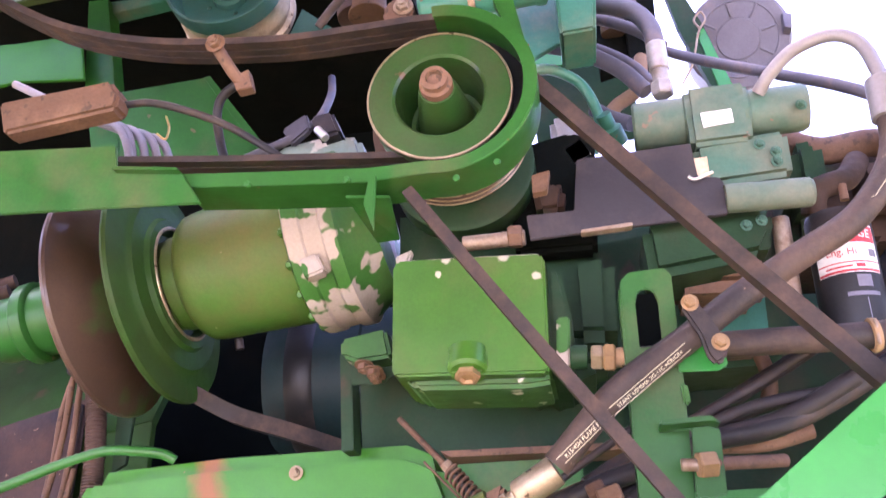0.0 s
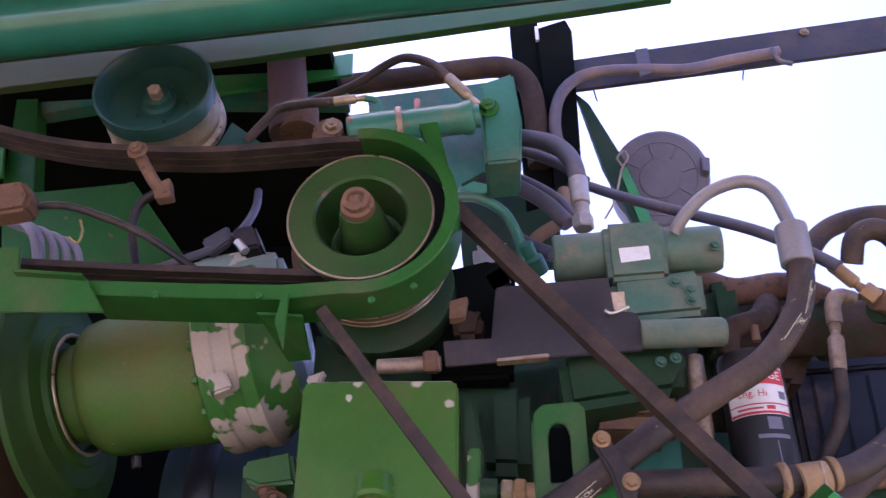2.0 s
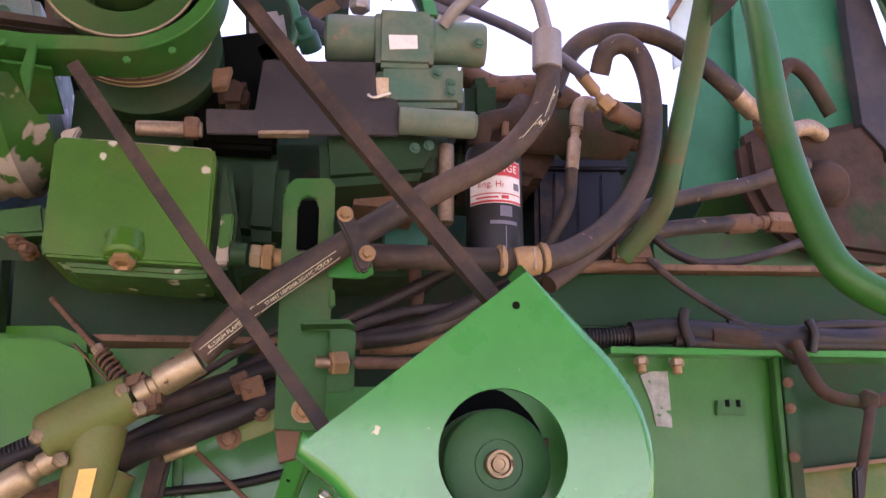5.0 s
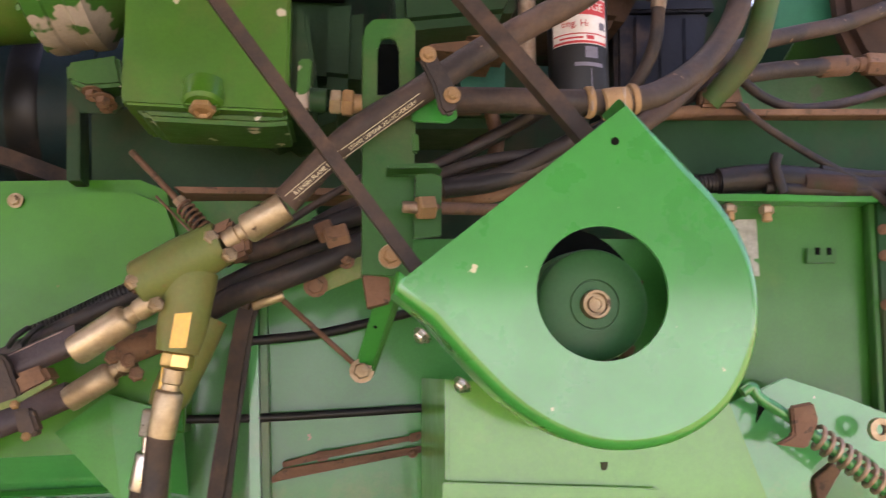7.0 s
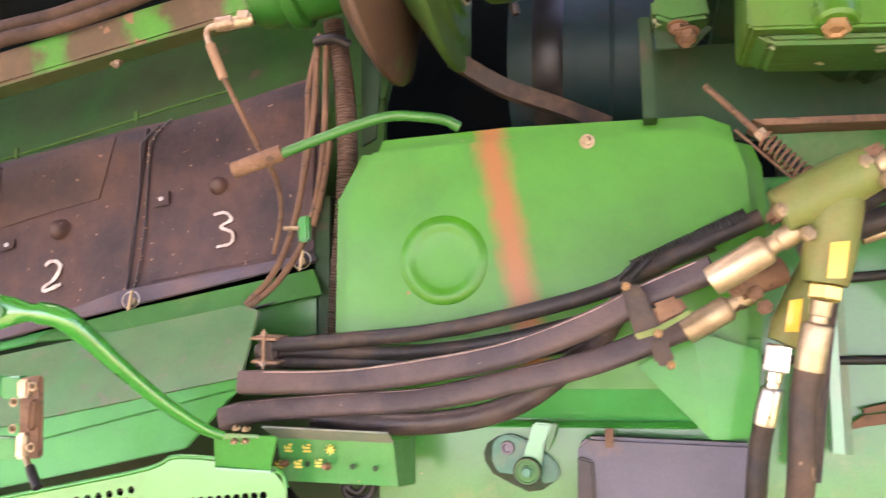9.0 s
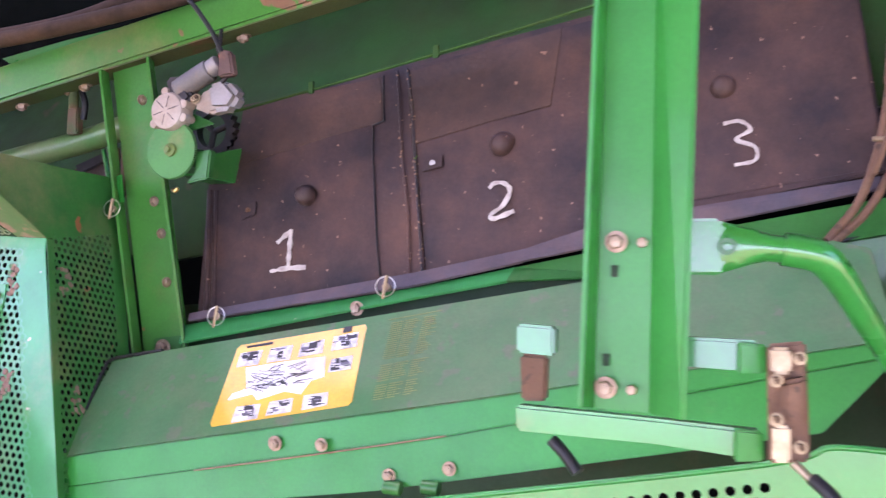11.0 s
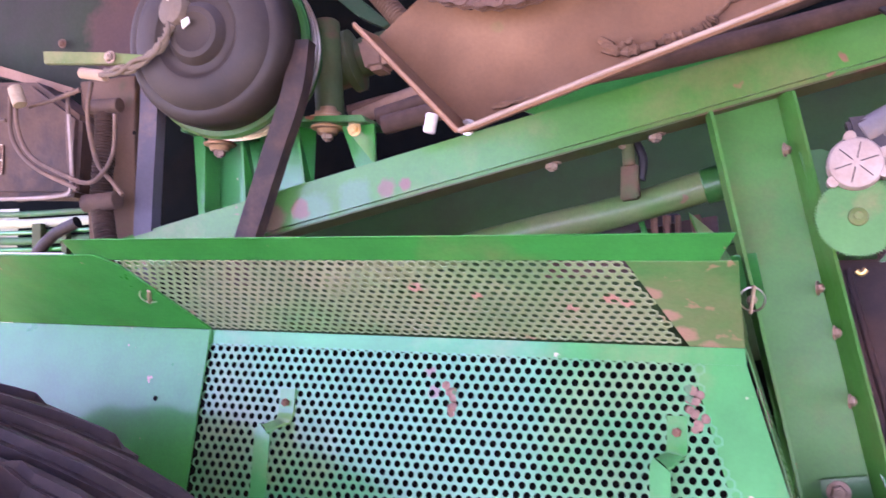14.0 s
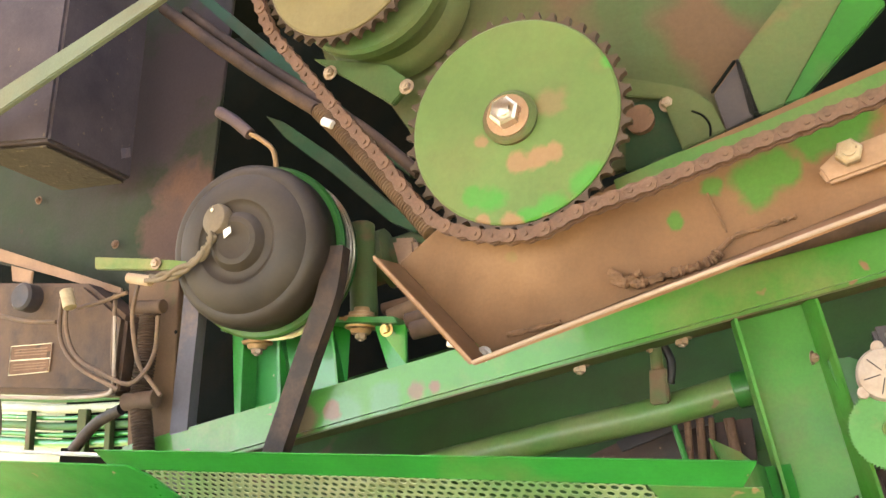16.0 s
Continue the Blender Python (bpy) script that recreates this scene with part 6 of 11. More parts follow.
part("joint_face", slab([(-0.039, 1.2, 2.154), (-0.02, 1.2, 2.155), (-0.024, 1.2, 2.081), (-0.043, 1.2, 2.078)], 1.198, .02, (), .003), CAST_CHIP, gb)
part("mount_foot", slab([(-0.395, 1.36, 2.185), (-0.319, 1.36, 2.2), (-0.308, 1.36, 2.151), (-0.365, 1.36, 2.145), (-0.392, 1.36, 2.156)], 1.33, .1, (), .006), GEAR_SUMP, gb)
for q in [(-0.355, 1.34, 2.143), (-0.339, 1.34, 2.133)]:
    bolt(gb, q, (0, -.3, -1), .011, RUSTY)
part("pipe_stub", rod(*[(-0.023, 1.2, 2.095), (0.001, 1.2, 2.094)], .017), GREEN_DARK, gb)
part("brass_nut", hexrod(*[(0.005, 1.2, 2.093), (0.022, 1.2, 2.092)], .018), STEEL, gb)
part("brass_nut", hexrod(*[(0.022, 1.2, 2.092), (0.039, 1.2, 2.091)], .020), CUSHION, gb)
part("stub", rod(*[(0.039, 1.2, 2.091), (0.084, 1.19, 2.086)], .014), CUSHION, gb)
part("upper_pipe", rod(*[(-0.176, 1.24, 2.297), (-0.079, 1.24, 2.3)], .012), NUT, gb)
part("upper_nut", hexrod(*[(-0.105, 1.235, 2.3), (-0.083, 1.235, 2.3)], .018), RUSTY, gb)
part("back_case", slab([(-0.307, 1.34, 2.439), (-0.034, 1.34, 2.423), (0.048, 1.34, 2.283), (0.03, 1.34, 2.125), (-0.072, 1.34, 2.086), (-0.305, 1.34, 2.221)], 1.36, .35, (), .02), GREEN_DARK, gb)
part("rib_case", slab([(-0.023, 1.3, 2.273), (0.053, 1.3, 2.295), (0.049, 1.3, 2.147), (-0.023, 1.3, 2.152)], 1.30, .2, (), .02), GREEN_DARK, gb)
part("paint_flake", slab([(-0.287, 1.2, 2.289), (-0.258, 1.2, 2.3), (-0.274, 1.2, 2.251)], 1.25, .02, (), .003), CAST_CHIP, gb)

# blue-green fan drum deep inside
a = Vector((-0.679, 1.85, 2.258))
fan = thing("fan_drum", a, "dark teal drum with a black belt deep inside", "drum")
part("drum", lathe([(0, 0), (.15, 0), (.16, .02), (.16, .12), (.15, .14), (.15, .2), (.16, .21), (.16, .3), (0, .3)], along(a, (1, 0.05, 0)), 36), surface("teal_drum_paint", (0.006, 0.024, 0.026), 0.6, dust=((.05, .03, .02), .2, 7)), fan)
part("drum_band", lathe([(.162, .05), (.168, .06), (.168, .1), (.162, .11)], along(a, (1, 0.05, 0)), 36), BLACK, fan)
whole("drive_belt", ribbon([(-0.736, 1.5, 2.162), (-0.654, 1.55, 2.121), (-0.559, 1.6, 2.095), (-0.472, 1.65, 2.069)], 0.03, 0.03), BELT, "belt leaving the clutch sheave", "belt", "V-belts")

# ---------------------------------------------------------------- idler and rusty arm
IDLER = surface("dark_teal_paint", (0.014, 0.062, 0.052), 0.4, dust=((0.10, 0.085, 0.06), 0.2, 9), chips=((0.12, 0.10, 0.08), 0.27, 30), coat=0.2)
ic = Vector((-0.585, 1.18, 2.811))
idl = thing("idler_pulley", ic, "teal dished idler pulley with a worn bright rim", "pulley")
mi = along(ic, (0.05, -1, 0.05))
part("cup", lathe([(.018, -.03), (.05, -.028), (.078, -.024), (.088, -.02), (.096, 0.012), (.101, .022), (.105, .022), (.106, .017), (.104, -.005), (.104, -.012)], mi, 44), IDLER, idl)
part("worn_rim", lathe([(.103, -.012), (.100, -.02), (.100, -.04), (.104, -.046), (.104, -.052), (.099, -.056), (.099, -.068), (.106, -.074), (.106, -.085), (.08, -.085)], mi, 44), STEEL, idl, "bright worn steel running face")
part("hub", lathe([(.034, -.028), (.032, -.018), (.024, -.016), (.022, -.006), (0, -.004)], mi, 20), IDLER, idl)
part("hub_bolt", lathe([(0, -.006), (.013, -.006), (.013, .012), (.010, .014), (0, .014)], mi, 6), NUT, idl, "tan hub bolt")
for k in range(5):
    bolt(idl, mi @ Vector((.045 * math.cos(k * 1.257), .045 * math.sin(k * 1.257), -.026)), mi.to_3x3() @ Vector((0, 0, 1)), .004, IDLER, False)
part("arm", slab([(-0.494, 1.26, 2.741), (-0.469, 1.26, 2.805), (-0.399, 1.26, 2.745), (-0.418, 1.26, 2.721)], 1.26, .03), IDLER, idl)
ra = thing("tension_arm", ([(-0.499, 1.1, 2.546)][0]), "rusty belt guide arm with a bolt", "arm")
part("arm", tube([(-0.537, 1.07, 2.595), (-0.523, 1.08, 2.572), (-0.508, 1.09, 2.548), (-0.497, 1.1, 2.539)], .0095), RUSTY, ra)
bolt(ra, [(-0.532, 1.06, 2.59)][0], (0, -1, 0), .011, RUSTY)
part("foot", slab([(-0.514, 1.09, 2.546), (-0.488, 1.09, 2.559), (-0.479, 1.09, 2.524), (-0.504, 1.09, 2.52)], 1.09, .02), RUSTY, ra)
hose("thin black line under the belt", [(-0.504, 1.12, 2.56), (-0.543, 1.13, 2.543), (-0.556, 1.14, 2.513), (-0.55, 1.15, 2.466), (-0.537, 1.15, 2.425)], .0075)
hose("thin black line along the guard", [(-0.674, 1.06, 2.495), (-0.624, 1.06, 2.493), (-0.562, 1.07, 2.475), (-0.509, 1.08, 2.452), (-0.465, 1.09, 2.425), (-0.412, 1.1, 2.388)], .006)
whole("rusty_channel", slab([(-0.867, 1.03, 2.506), (-0.683, 1.03, 2.524), (-0.664, 1.03, 2.498), (-0.667, 1.03, 2.471), (-0.848, 1.03, 2.447)], 1.03, .04, (), .006), RUSTY, "rusty channel arm beside the guard", "channel")

# ---------------------------------------------------------------- cable bundle and sheets behind the belts
for k in range(5):
    hose("grey cable looped behind the guard", [(-0.998, 1.22, 2.679), (-0.894, 1.22, 2.621), (-0.811, 1.22, 2.587), (-0.773, 1.22, 2.558), (-0.751, 1.22, 2.511), (-0.745, 1.22, 2.468)] if k == 0 else [Vector(q) + Vector((.018 * k, .012 * k, -.004 * k)) for q in [(-0.945, 1.22, 2.65), (-0.855, 1.22, 2.594), (-0.798, 1.22, 2.576), (-0.773, 1.22, 2.535), (-0.761, 1.22, 2.458)]], .0075, CABLE_LILAC, "cable")
whole("loop_tie", tube([(-0.678, 1.2, 2.561), (-0.67, 1.2, 2.538), (-0.674, 1.2, 2.516), (-0.691, 1.2, 2.528)], .002), BRASS, "thin wire tie on the cables", "tie")
sh1 = thing("engine_side_sheet", ([(-0.751, 1.45, 2.696)][0]), "green sheets and dark frame behind the belts", "sheet")
part("sheet", slab([(-0.978, 1.5, 2.839), (-0.761, 1.5, 2.853), (-0.608, 1.5, 2.647), (-0.607, 1.5, 2.595), (-0.928, 1.5, 2.619)], 1.5, .01), GREEN_BACK, sh1)
part("sheet_edge", sheet([(-0.763, 1.48, 2.839), (-0.748, 1.48, 2.841), (-0.586, 1.48, 2.621), (-0.603, 1.48, 2.616)], .01), GREEN_BACK, sh1)
part("frame_post", slab([(-1.154, 1.6, 3.195), (-1.101, 1.6, 3.194), (-1.09, 1.6, 3.143), (-0.998, 1.6, 2.705), (-1.066, 1.6, 2.71), (-1.123, 1.6, 2.942)], 1.6, .05), GREEN_BACK, sh1)
part("frame_bar", slab([(-1.126, 1.62, 3.227), (-0.961, 1.62, 3.236), (-0.334, 1.62, 3.18), (-0.333, 1.62, 3.148), (-0.908, 1.62, 3.189), (-1.111, 1.62, 3.161)], 1.62, .04), GREEN_TEAL, sh1)
# brighter greens on leaf and roof sheet stand in for sunlight
part("leaf_sheet", slab([(-1.40, 3.06), (-1.297, 3.057), (-1.129, 3.061), (-1.10, 2.93), (-1.275, 2.945), (-1.38, 2.93)], 1.56, .01), GREEN_TANK, sh1)
part("roof_sheet", slab([(-0.663, 1.56, 3.207), (-0.316, 1.56, 3.25), (-0.315, 1.56, 3.181), (-0.65, 1.56, 3.138)], 1.56, .01), GREEN_LIGHT, sh1)
inj = thing("oil_cooler_head", ([(-0.471, 1.35, 2.564)][0]), "pale dusty casting with a grey connector", "casting")
part("casting", slab([(-0.574, 1.35, 2.537), (-0.536, 1.35, 2.571), (-0.453, 1.35, 2.586), (-0.378, 1.35, 2.58), (-0.364, 1.35, 2.521)], 1.35, .12, (), .012), surface("pale_green_casting", (0.20, 0.27, 0.24), 0.6, dust=(TAN, .3, 12), chips=((.6, .58, .55), .45, 14)), inj)
part("connector", slab([(-0.465, 1.33, 2.611), (-0.423, 1.33, 2.618), (-0.404, 1.33, 2.571), (-0.444, 1.33, 2.562)], 1.32, .06, (), .006), SLATE, inj)
part("tape", slab([(-0.52, 1.34, 2.595), (-0.475, 1.34, 2.625), (-0.466, 1.34, 2.591), (-0.5, 1.34, 2.561)], 1.33, .02, (), .004), HOSE_LILAC, inj)
part("plug", rod(*[(-0.448, 1.32, 2.58), (-0.428, 1.31, 2.554)], .008), STEEL_BRIGHT, inj)
hose("grey cable from the connector", [(-0.618, 1.33, 2.529), (-0.548, 1.33, 2.553), (-0.492, 1.34, 2.584), (-0.459, 1.36, 2.629), (-0.457, 1.42, 2.718), (-0.483, 1.5, 2.815)], .008, HOSE_LILAC)

# ---------------------------------------------------------------- overhead tube and dusty plate
at = thing("auger_tube", (-0.55, 0.98, 2.75), "long teal-green unloading auger tube overhead", "auger tube")
part("tube", rod((-1.30, 0.98, 2.7456), (0.55, 0.98, 2.8823), .050, 40), surface("glossy_tube_paint", (0.010, 0.125, 0.085), 0.36, dust=(TAN, 0.05, 4), coat=0.4, bump=0.02, bscale=20, speck=.02), at)
part("seam", rod((-1.30, 0.98 + .036, 2.7456 - .036), (0.55, 0.98 + .036, 2.8823 - .036), .0025, 8), GREEN_DARK, at)
whole("rear_guard_sheet", slab([(-1.405, 2.918), (-1.15, 2.941), (-0.453, 3.002), (-0.204, 3.033), (0.285, 3.091), (0.378, 3.103), (0.413, 3.22), (-1.505, 3.12)], 1.30, .02), surface("brown_dusted_dark_green", (0.014, 0.075, 0.014), 0.4, dust=((0.11, 0.05, 0.025), 0.42, 2.2), coat=0.2, bump=0.05), "dark green guard sheet with brown dust behind the tube", "guard sheet")
whole("raised_flap", slab([(-1.109, 2.889), (-0.948, 2.900), (-0.513, 2.926), (-0.374, 2.935), (-0.407, 3.30), (-1.373, 3.30)], 1.02, .012), surface("brown_flap_paint", (0.055, 0.026, 0.018), 0.6, dust=((0.09, 0.05, 0.035), 0.42, 4), bump=0.1), "brown dusty flap above the auger tube", "flap")



# ---------------------------------------------------------------- exhaust, frame posts and upper hoses
ex = thing("exhaust_pipe", ([(-0.498, 1.75, 3.194)][0]), "dusty grey exhaust pipe with a rusty joint", "exhaust")
part("pipe", rod(*[(-0.43, 1.5, 2.962), (-0.477, 1.5, 3.338)], .044, 28), surface("scorched_steel", (.075, .052, .048), .6, dust=((.16, .06, .028), .42, 5)), ex)
part("joint", rod(*[(-0.406, 1.49, 2.956), (-0.411, 1.49, 3.02)], .042, 28), RUSTY, ex)
hose("thick black engine hose under the roof", [(-0.455, 1.7, 3.259), (-0.351, 1.7, 3.275), (-0.199, 1.7, 3.288), (-0.045, 1.7, 3.305), (0.048, 1.7, 3.302), (0.099, 1.7, 3.245), (0.113, 1.7, 3.147), (0.117, 1.72, 3.008)], .028, HOSE_BROWN)
fp = thing("frame_post", ([(0.146, 1.7, 2.996)][0]), "black frame post beside the air cleaner", "post")
part("post_face", slab([(0.062, 1.72, 3.586), (0.133, 1.72, 3.594), (0.161, 1.72, 2.945), (0.081, 1.72, 2.924)], 1.74, .05), VOID, fp)
part("post_face", slab([(0.132, 1.72, 3.453), (0.209, 1.72, 3.48), (0.224, 1.72, 3.437), (0.212, 1.72, 2.884), (0.148, 1.72, 2.928)], 1.72, .04), VOID, fp)
# white slab stands in for bright sky through the slot
part("post_slot", slab([(0.128, 1.715, 3.456), (0.136, 1.715, 3.456), (0.137, 1.715, 3.408), (0.129, 1.715, 3.408)], 1.714, .01, (), 0), PAPER, fp)
ub = thing("upper_beam", ([(0.615, 1.75, 3.34)][0]), "dark dusty frame beam with a strapped cable", "beam")
part("beam", slab([(0.222, 1.75, 3.365), (1.132, 1.75, 3.471), (1.114, 1.75, 3.357), (0.221, 1.75, 3.262)], 1.75, .012), SLATE, ub)
part("clip", slab([(0.373, 1.71, 3.343), (0.406, 1.71, 3.347), (0.408, 1.71, 3.262), (0.376, 1.71, 3.252)], 1.70, .006), HOSE_LILAC, ub)
bolt(ub, [(0.817, 1.745, 3.412)][0], r=.008, material=STEEL)
part("clip", tube([(0.709, 1.7, 3.32), (0.717, 1.7, 3.282), (0.748, 1.7, 3.266)], .006), HOSE_LILAC, ub)
for q0, q1 in ([(0.262, 1.72, 3.236), (0.268, 1.72, 3.196)], [(0.637, 1.72, 3.281), (0.627, 1.72, 3.239)]):
    part("hanging_wire", rod(q0, q1, .002, 6), BLACK, ub)
hose("dusty cable strapped to the beam", [(0.179, 1.7, 2.998), (0.157, 1.69, 3.09), (0.173, 1.69, 3.188), (0.221, 1.7, 3.255), (0.288, 1.71, 3.284), (0.391, 1.71, 3.283), (0.495, 1.71, 3.276), (0.606, 1.72, 3.307), (0.734, 1.73, 3.336)], .0145, surface("dusty_cable", (.11, .085, .10), .6, dust=(TAN, .3, 8)))
brace = thing("diagonal_brace", ([(0.301, 1.75, 2.957)][0]), "green diagonal brace in front of the air cleaner", "brace")
part("brace_bar", sheet([(0.221, 1.74, 3.242), (0.25, 1.74, 3.207), (0.322, 1.74, 3.019), (0.365, 1.74, 2.842), (0.325, 1.74, 2.837), (0.266, 1.74, 3.015)], .02), GREEN_DARK, brace)
part("brace_edge", sheet([(0.303, 1.735, 2.997), (0.321, 1.735, 3.007), (0.367, 1.735, 2.836), (0.337, 1.735, 2.834)], .02), GREEN, brace)
part("pin_wire", tube([(0.309, 1.72, 2.996), (0.299, 1.72, 3.02), (0.316, 1.72, 3.041), (0.324, 1.72, 3.018), (0.306, 1.72, 2.987), (0.283, 1.72, 2.904), (0.255, 1.72, 2.852)], .0025), NUT, brace)
dr_c = Vector([(0.451, 2, 3.151)][0])
dr = thing("air_cleaner", dr_c, "grey plastic air cleaner with a ribbed round lid", "air cleaner")
md = along(dr_c, (-.12, -1, -.45))
part("drum", lathe([(0, -.25), (.125, -.25), (.125, -.02), (.132, -.015), (.132, .0), (.125, .006), (.055, .008), (.053, .012), (.045, .012), (0, .012)], md, 44), GREY, dr)
for k in range(8):
    a_ = k * math.pi / 4 + .2
    part("lid_rib", rod(md @ Vector((.06 * math.cos(a_), .06 * math.sin(a_), .008)), md @ Vector((.098 * math.cos(a_), .098 * math.sin(a_), .008)), .003, 6), GREY, dr)
part("lid_ring", sweep([md @ Vector((.1 * math.cos(k * math.pi / 18), .1 * math.sin(k * math.pi / 18), .007)) for k in range(36)], disc(.0025, 6), None, True), GREY, dr)
part("catch", slab([(0.557, 1.95, 3.184), (0.579, 1.95, 3.178), (0.574, 1.95, 3.134), (0.557, 1.95, 3.139)], 1.95, .03), GREY, dr)
whole("dark_sheet", slab([(-0.097, 1.9, 3.113), (0.081, 1.9, 3.133), (0.172, 1.9, 3.066), (0.174, 1.9, 2.877), (-0.081, 1.9, 2.865)], 1.98, .01), GREEN_DARK, "dark green sheet behind the hoses", "sheet")
whole("green_sheet", slab([(-0.102, 1.8, 3.03), (0.023, 1.8, 3.048), (0.042, 1.8, 2.998), (-0.099, 1.8, 2.983)], 1.8, .02), GREEN, "bright green sheet edge behind the hoses", "sheet")

tb = thing("actuator_bracket", ([(-0.013, 1.3, 2.779)][0]), "teal bracket plate holding a small hydraulic cylinder", "bracket")
part("plate", slab([(-0.231, 1.32, 2.908), (0.054, 1.32, 2.936), (0.062, 1.32, 2.82), (0.061, 1.32, 2.721), (-0.01, 1.32, 2.714), (-0.05, 1.32, 2.691), (-0.067, 1.32, 2.651), (-0.096, 1.32, 2.737), (-0.216, 1.32, 2.774)], 1.33, .012), GREEN_TEAL, tb)
part("end_box", slab([(-0.009, 1.22, 2.823), (0.051, 1.22, 2.845), (0.062, 1.22, 2.736), (0.055, 1.22, 2.65), (-0.003, 1.22, 2.646)], 1.21, .11, (), .005), GREEN_TEAL, tb)
a, b = (Vector(q) for q in [(-0.236, 1.2, 2.717), (-0.01, 1.2, 2.74)])
hl2 = (b - a).length
cyl = thing("hydraulic_cylinder", a, "short teal hydraulic cylinder with rust patches", "cylinder")
part("barrel", lathe([(0, 0), (.026, 0), (.030, .005), (.030, hl2 * .36), (.031, hl2 * .38), (.027, hl2 * .40), (.027, hl2 * .86), (.030, hl2 * .88), (.030, hl2 * .94), (.02, hl2 * .96), (.02, hl2), (0, hl2)], along(a, b - a), 28), GREEN_TEAL, cyl)
part("clevis", slab([(-0.298, 1.2, 2.712), (-0.283, 1.2, 2.738), (-0.255, 1.2, 2.736), (-0.24, 1.2, 2.717), (-0.252, 1.2, 2.683), (-0.291, 1.2, 2.683)], 1.18, .05, (), .006), RUSTY, cyl)
bolt(cyl, (-0.259, 1.175, 2.711), r=.012, material=NUT)
bolt(cyl, (0.004, 1.205, 2.761), r=.014, material=GREEN_DULL)
part("band", lathe([(.032, 0), (.034, .002), (.034, .01), (.032, .012)], along(a + (b - a) * .37, b - a), 24), NUT, cyl)
part("port_fitting", tube([(-0.183, 1.2, 2.752), (-0.185, 1.2, 2.774), (-0.194, 1.2, 2.788), (-0.211, 1.2, 2.792)], .006), GREEN_TEAL, cyl)
part("port_nut", hexrod(*[(-0.183, 1.2, 2.754), (-0.185, 1.2, 2.774)], .010), GREEN_TEAL, cyl)
part("red_cap", rod(*[(-0.121, 1.22, 2.775), (-0.121, 1.22, 2.801)], .006), surface("faded_red_plastic", (.45, .2, .17), .6), cyl)
hose("thin rusty-brown hydraulic hose to the cylinder", [(-0.436, 1.26, 2.758), (-0.402, 1.25, 2.795), (-0.374, 1.24, 2.814), (-0.32, 1.22, 2.805), (-0.261, 1.2, 2.789)], .0085, RUBBER_DUSTY)
hose("thin rusty-brown hydraulic hose over the cylinder", [(-0.397, 1.28, 2.846), (-0.326, 1.27, 2.853), (-0.244, 1.25, 2.869), (-0.185, 1.24, 2.904), (-0.144, 1.23, 2.912), (-0.094, 1.22, 2.883), (-0.06, 1.21, 2.834)], .0085, RUBBER_DUSTY)
crimped(cyl, *[(-0.266, 1.2, 2.789), (-0.207, 1.2, 2.794)], .0085)
crimped(cyl, *[(-0.064, 1.21, 2.839), (-0.011, 1.205, 2.766)], .0105)

# ---------------------------------------------------------------- valve block and hoses
vb = thing("valve_block", ([(0.231, 1.27, 2.41)][0]), "teal-green hydraulic pump and valve block", "valve block")
a, b = (Vector(q) for q in [(0.103, 1.29, 2.502), (0.371, 1.27, 2.499)])
hv = (b - a).length
part("spool_body", lathe([(0, 0), (.036, 0), (.040, .004), (.040, hv * .3), (.044, hv * .31), (.044, hv * .66), (.038, hv * .68), (.038, hv * .97), (.034, hv), (0, hv)], along(a, b - a), 28), VALVE, vb)
part("upper_block", slab([(0.184, 1.25, 2.536), (0.28, 1.25, 2.539), (0.278, 1.25, 2.434), (0.184, 1.25, 2.43)], 1.235, .09, (), .008), VALVE, vb)
part("middle_block", slab([(0.187, 1.25, 2.438), (0.33, 1.25, 2.452), (0.329, 1.25, 2.373), (0.186, 1.25, 2.363)], 1.245, .12, (), .01), VALVE, vb)
part("lower_spool", lathe([(0, 0), (.02, 0), (.022, .003), (.022, .12), (.018, .125), (0, .125)], along((0.22, 1.23, 2.332), (1, 0, 0.0)), 24), VALVE, vb)
part("lower_block", slab([(0.097, 1.28, 2.323), (0.292, 1.28, 2.337), (0.294, 1.28, 2.29), (0.275, 1.28, 2.256), (0.104, 1.28, 2.232)], 1.27, .15, (), .015), GREEN_DARK, vb)
part("foot_block", slab([(0.14, 1.3, 2.279), (0.307, 1.3, 2.294), (0.286, 1.3, 2.225), (0.14, 1.3, 2.231)], 1.33, .15, (), .02), RUSTY, vb)
part("label", slab([(0.203, 1.2, 2.484), (0.25, 1.2, 2.487), (0.251, 1.2, 2.463), (0.205, 1.2, 2.458)], 1.232, .002, (), 0), PAPER, vb, "white label")
part("paper_label", slab([(0.179, 1.2, 2.41), (0.205, 1.2, 2.411), (0.205, 1.2, 2.361), (0.18, 1.2, 2.359)], 1.2405, .002, (), 0), surface("faded_label", (.55, .42, .28), .6, dust=(TAN, .4, 60)), vb, "faded paper label")
for q in [(0.306, 1.24, 2.409), (0.305, 1.24, 2.392), (0.274, 1.265, 2.308), (0.251, 1.265, 2.302), (0.284, 1.24, 2.424), (0.352, 1.23, 2.48)]:
    bolt(vb, q, (0.1, -1, 0), .0062, VALVE)
part("base_pillar", rod(*[(0.308, 1.3, 2.324), (0.307, 1.3, 2.188)], .014), NUT, vb)
nt_ = [(0.159, 1.3, 2.565), (0.159, 1.3, 2.591), (0.158, 1.3, 2.615), (0.157, 1.3, 2.669)]
part("fitting_nut", hexrod(nt_[0], nt_[1], .019), ALU, vb)
part("fitting_neck", rod(nt_[1], nt_[2], .014), ALU, vb)
part("fitting_sleeve", rod(nt_[2], nt_[3], .017), ALU, vb)
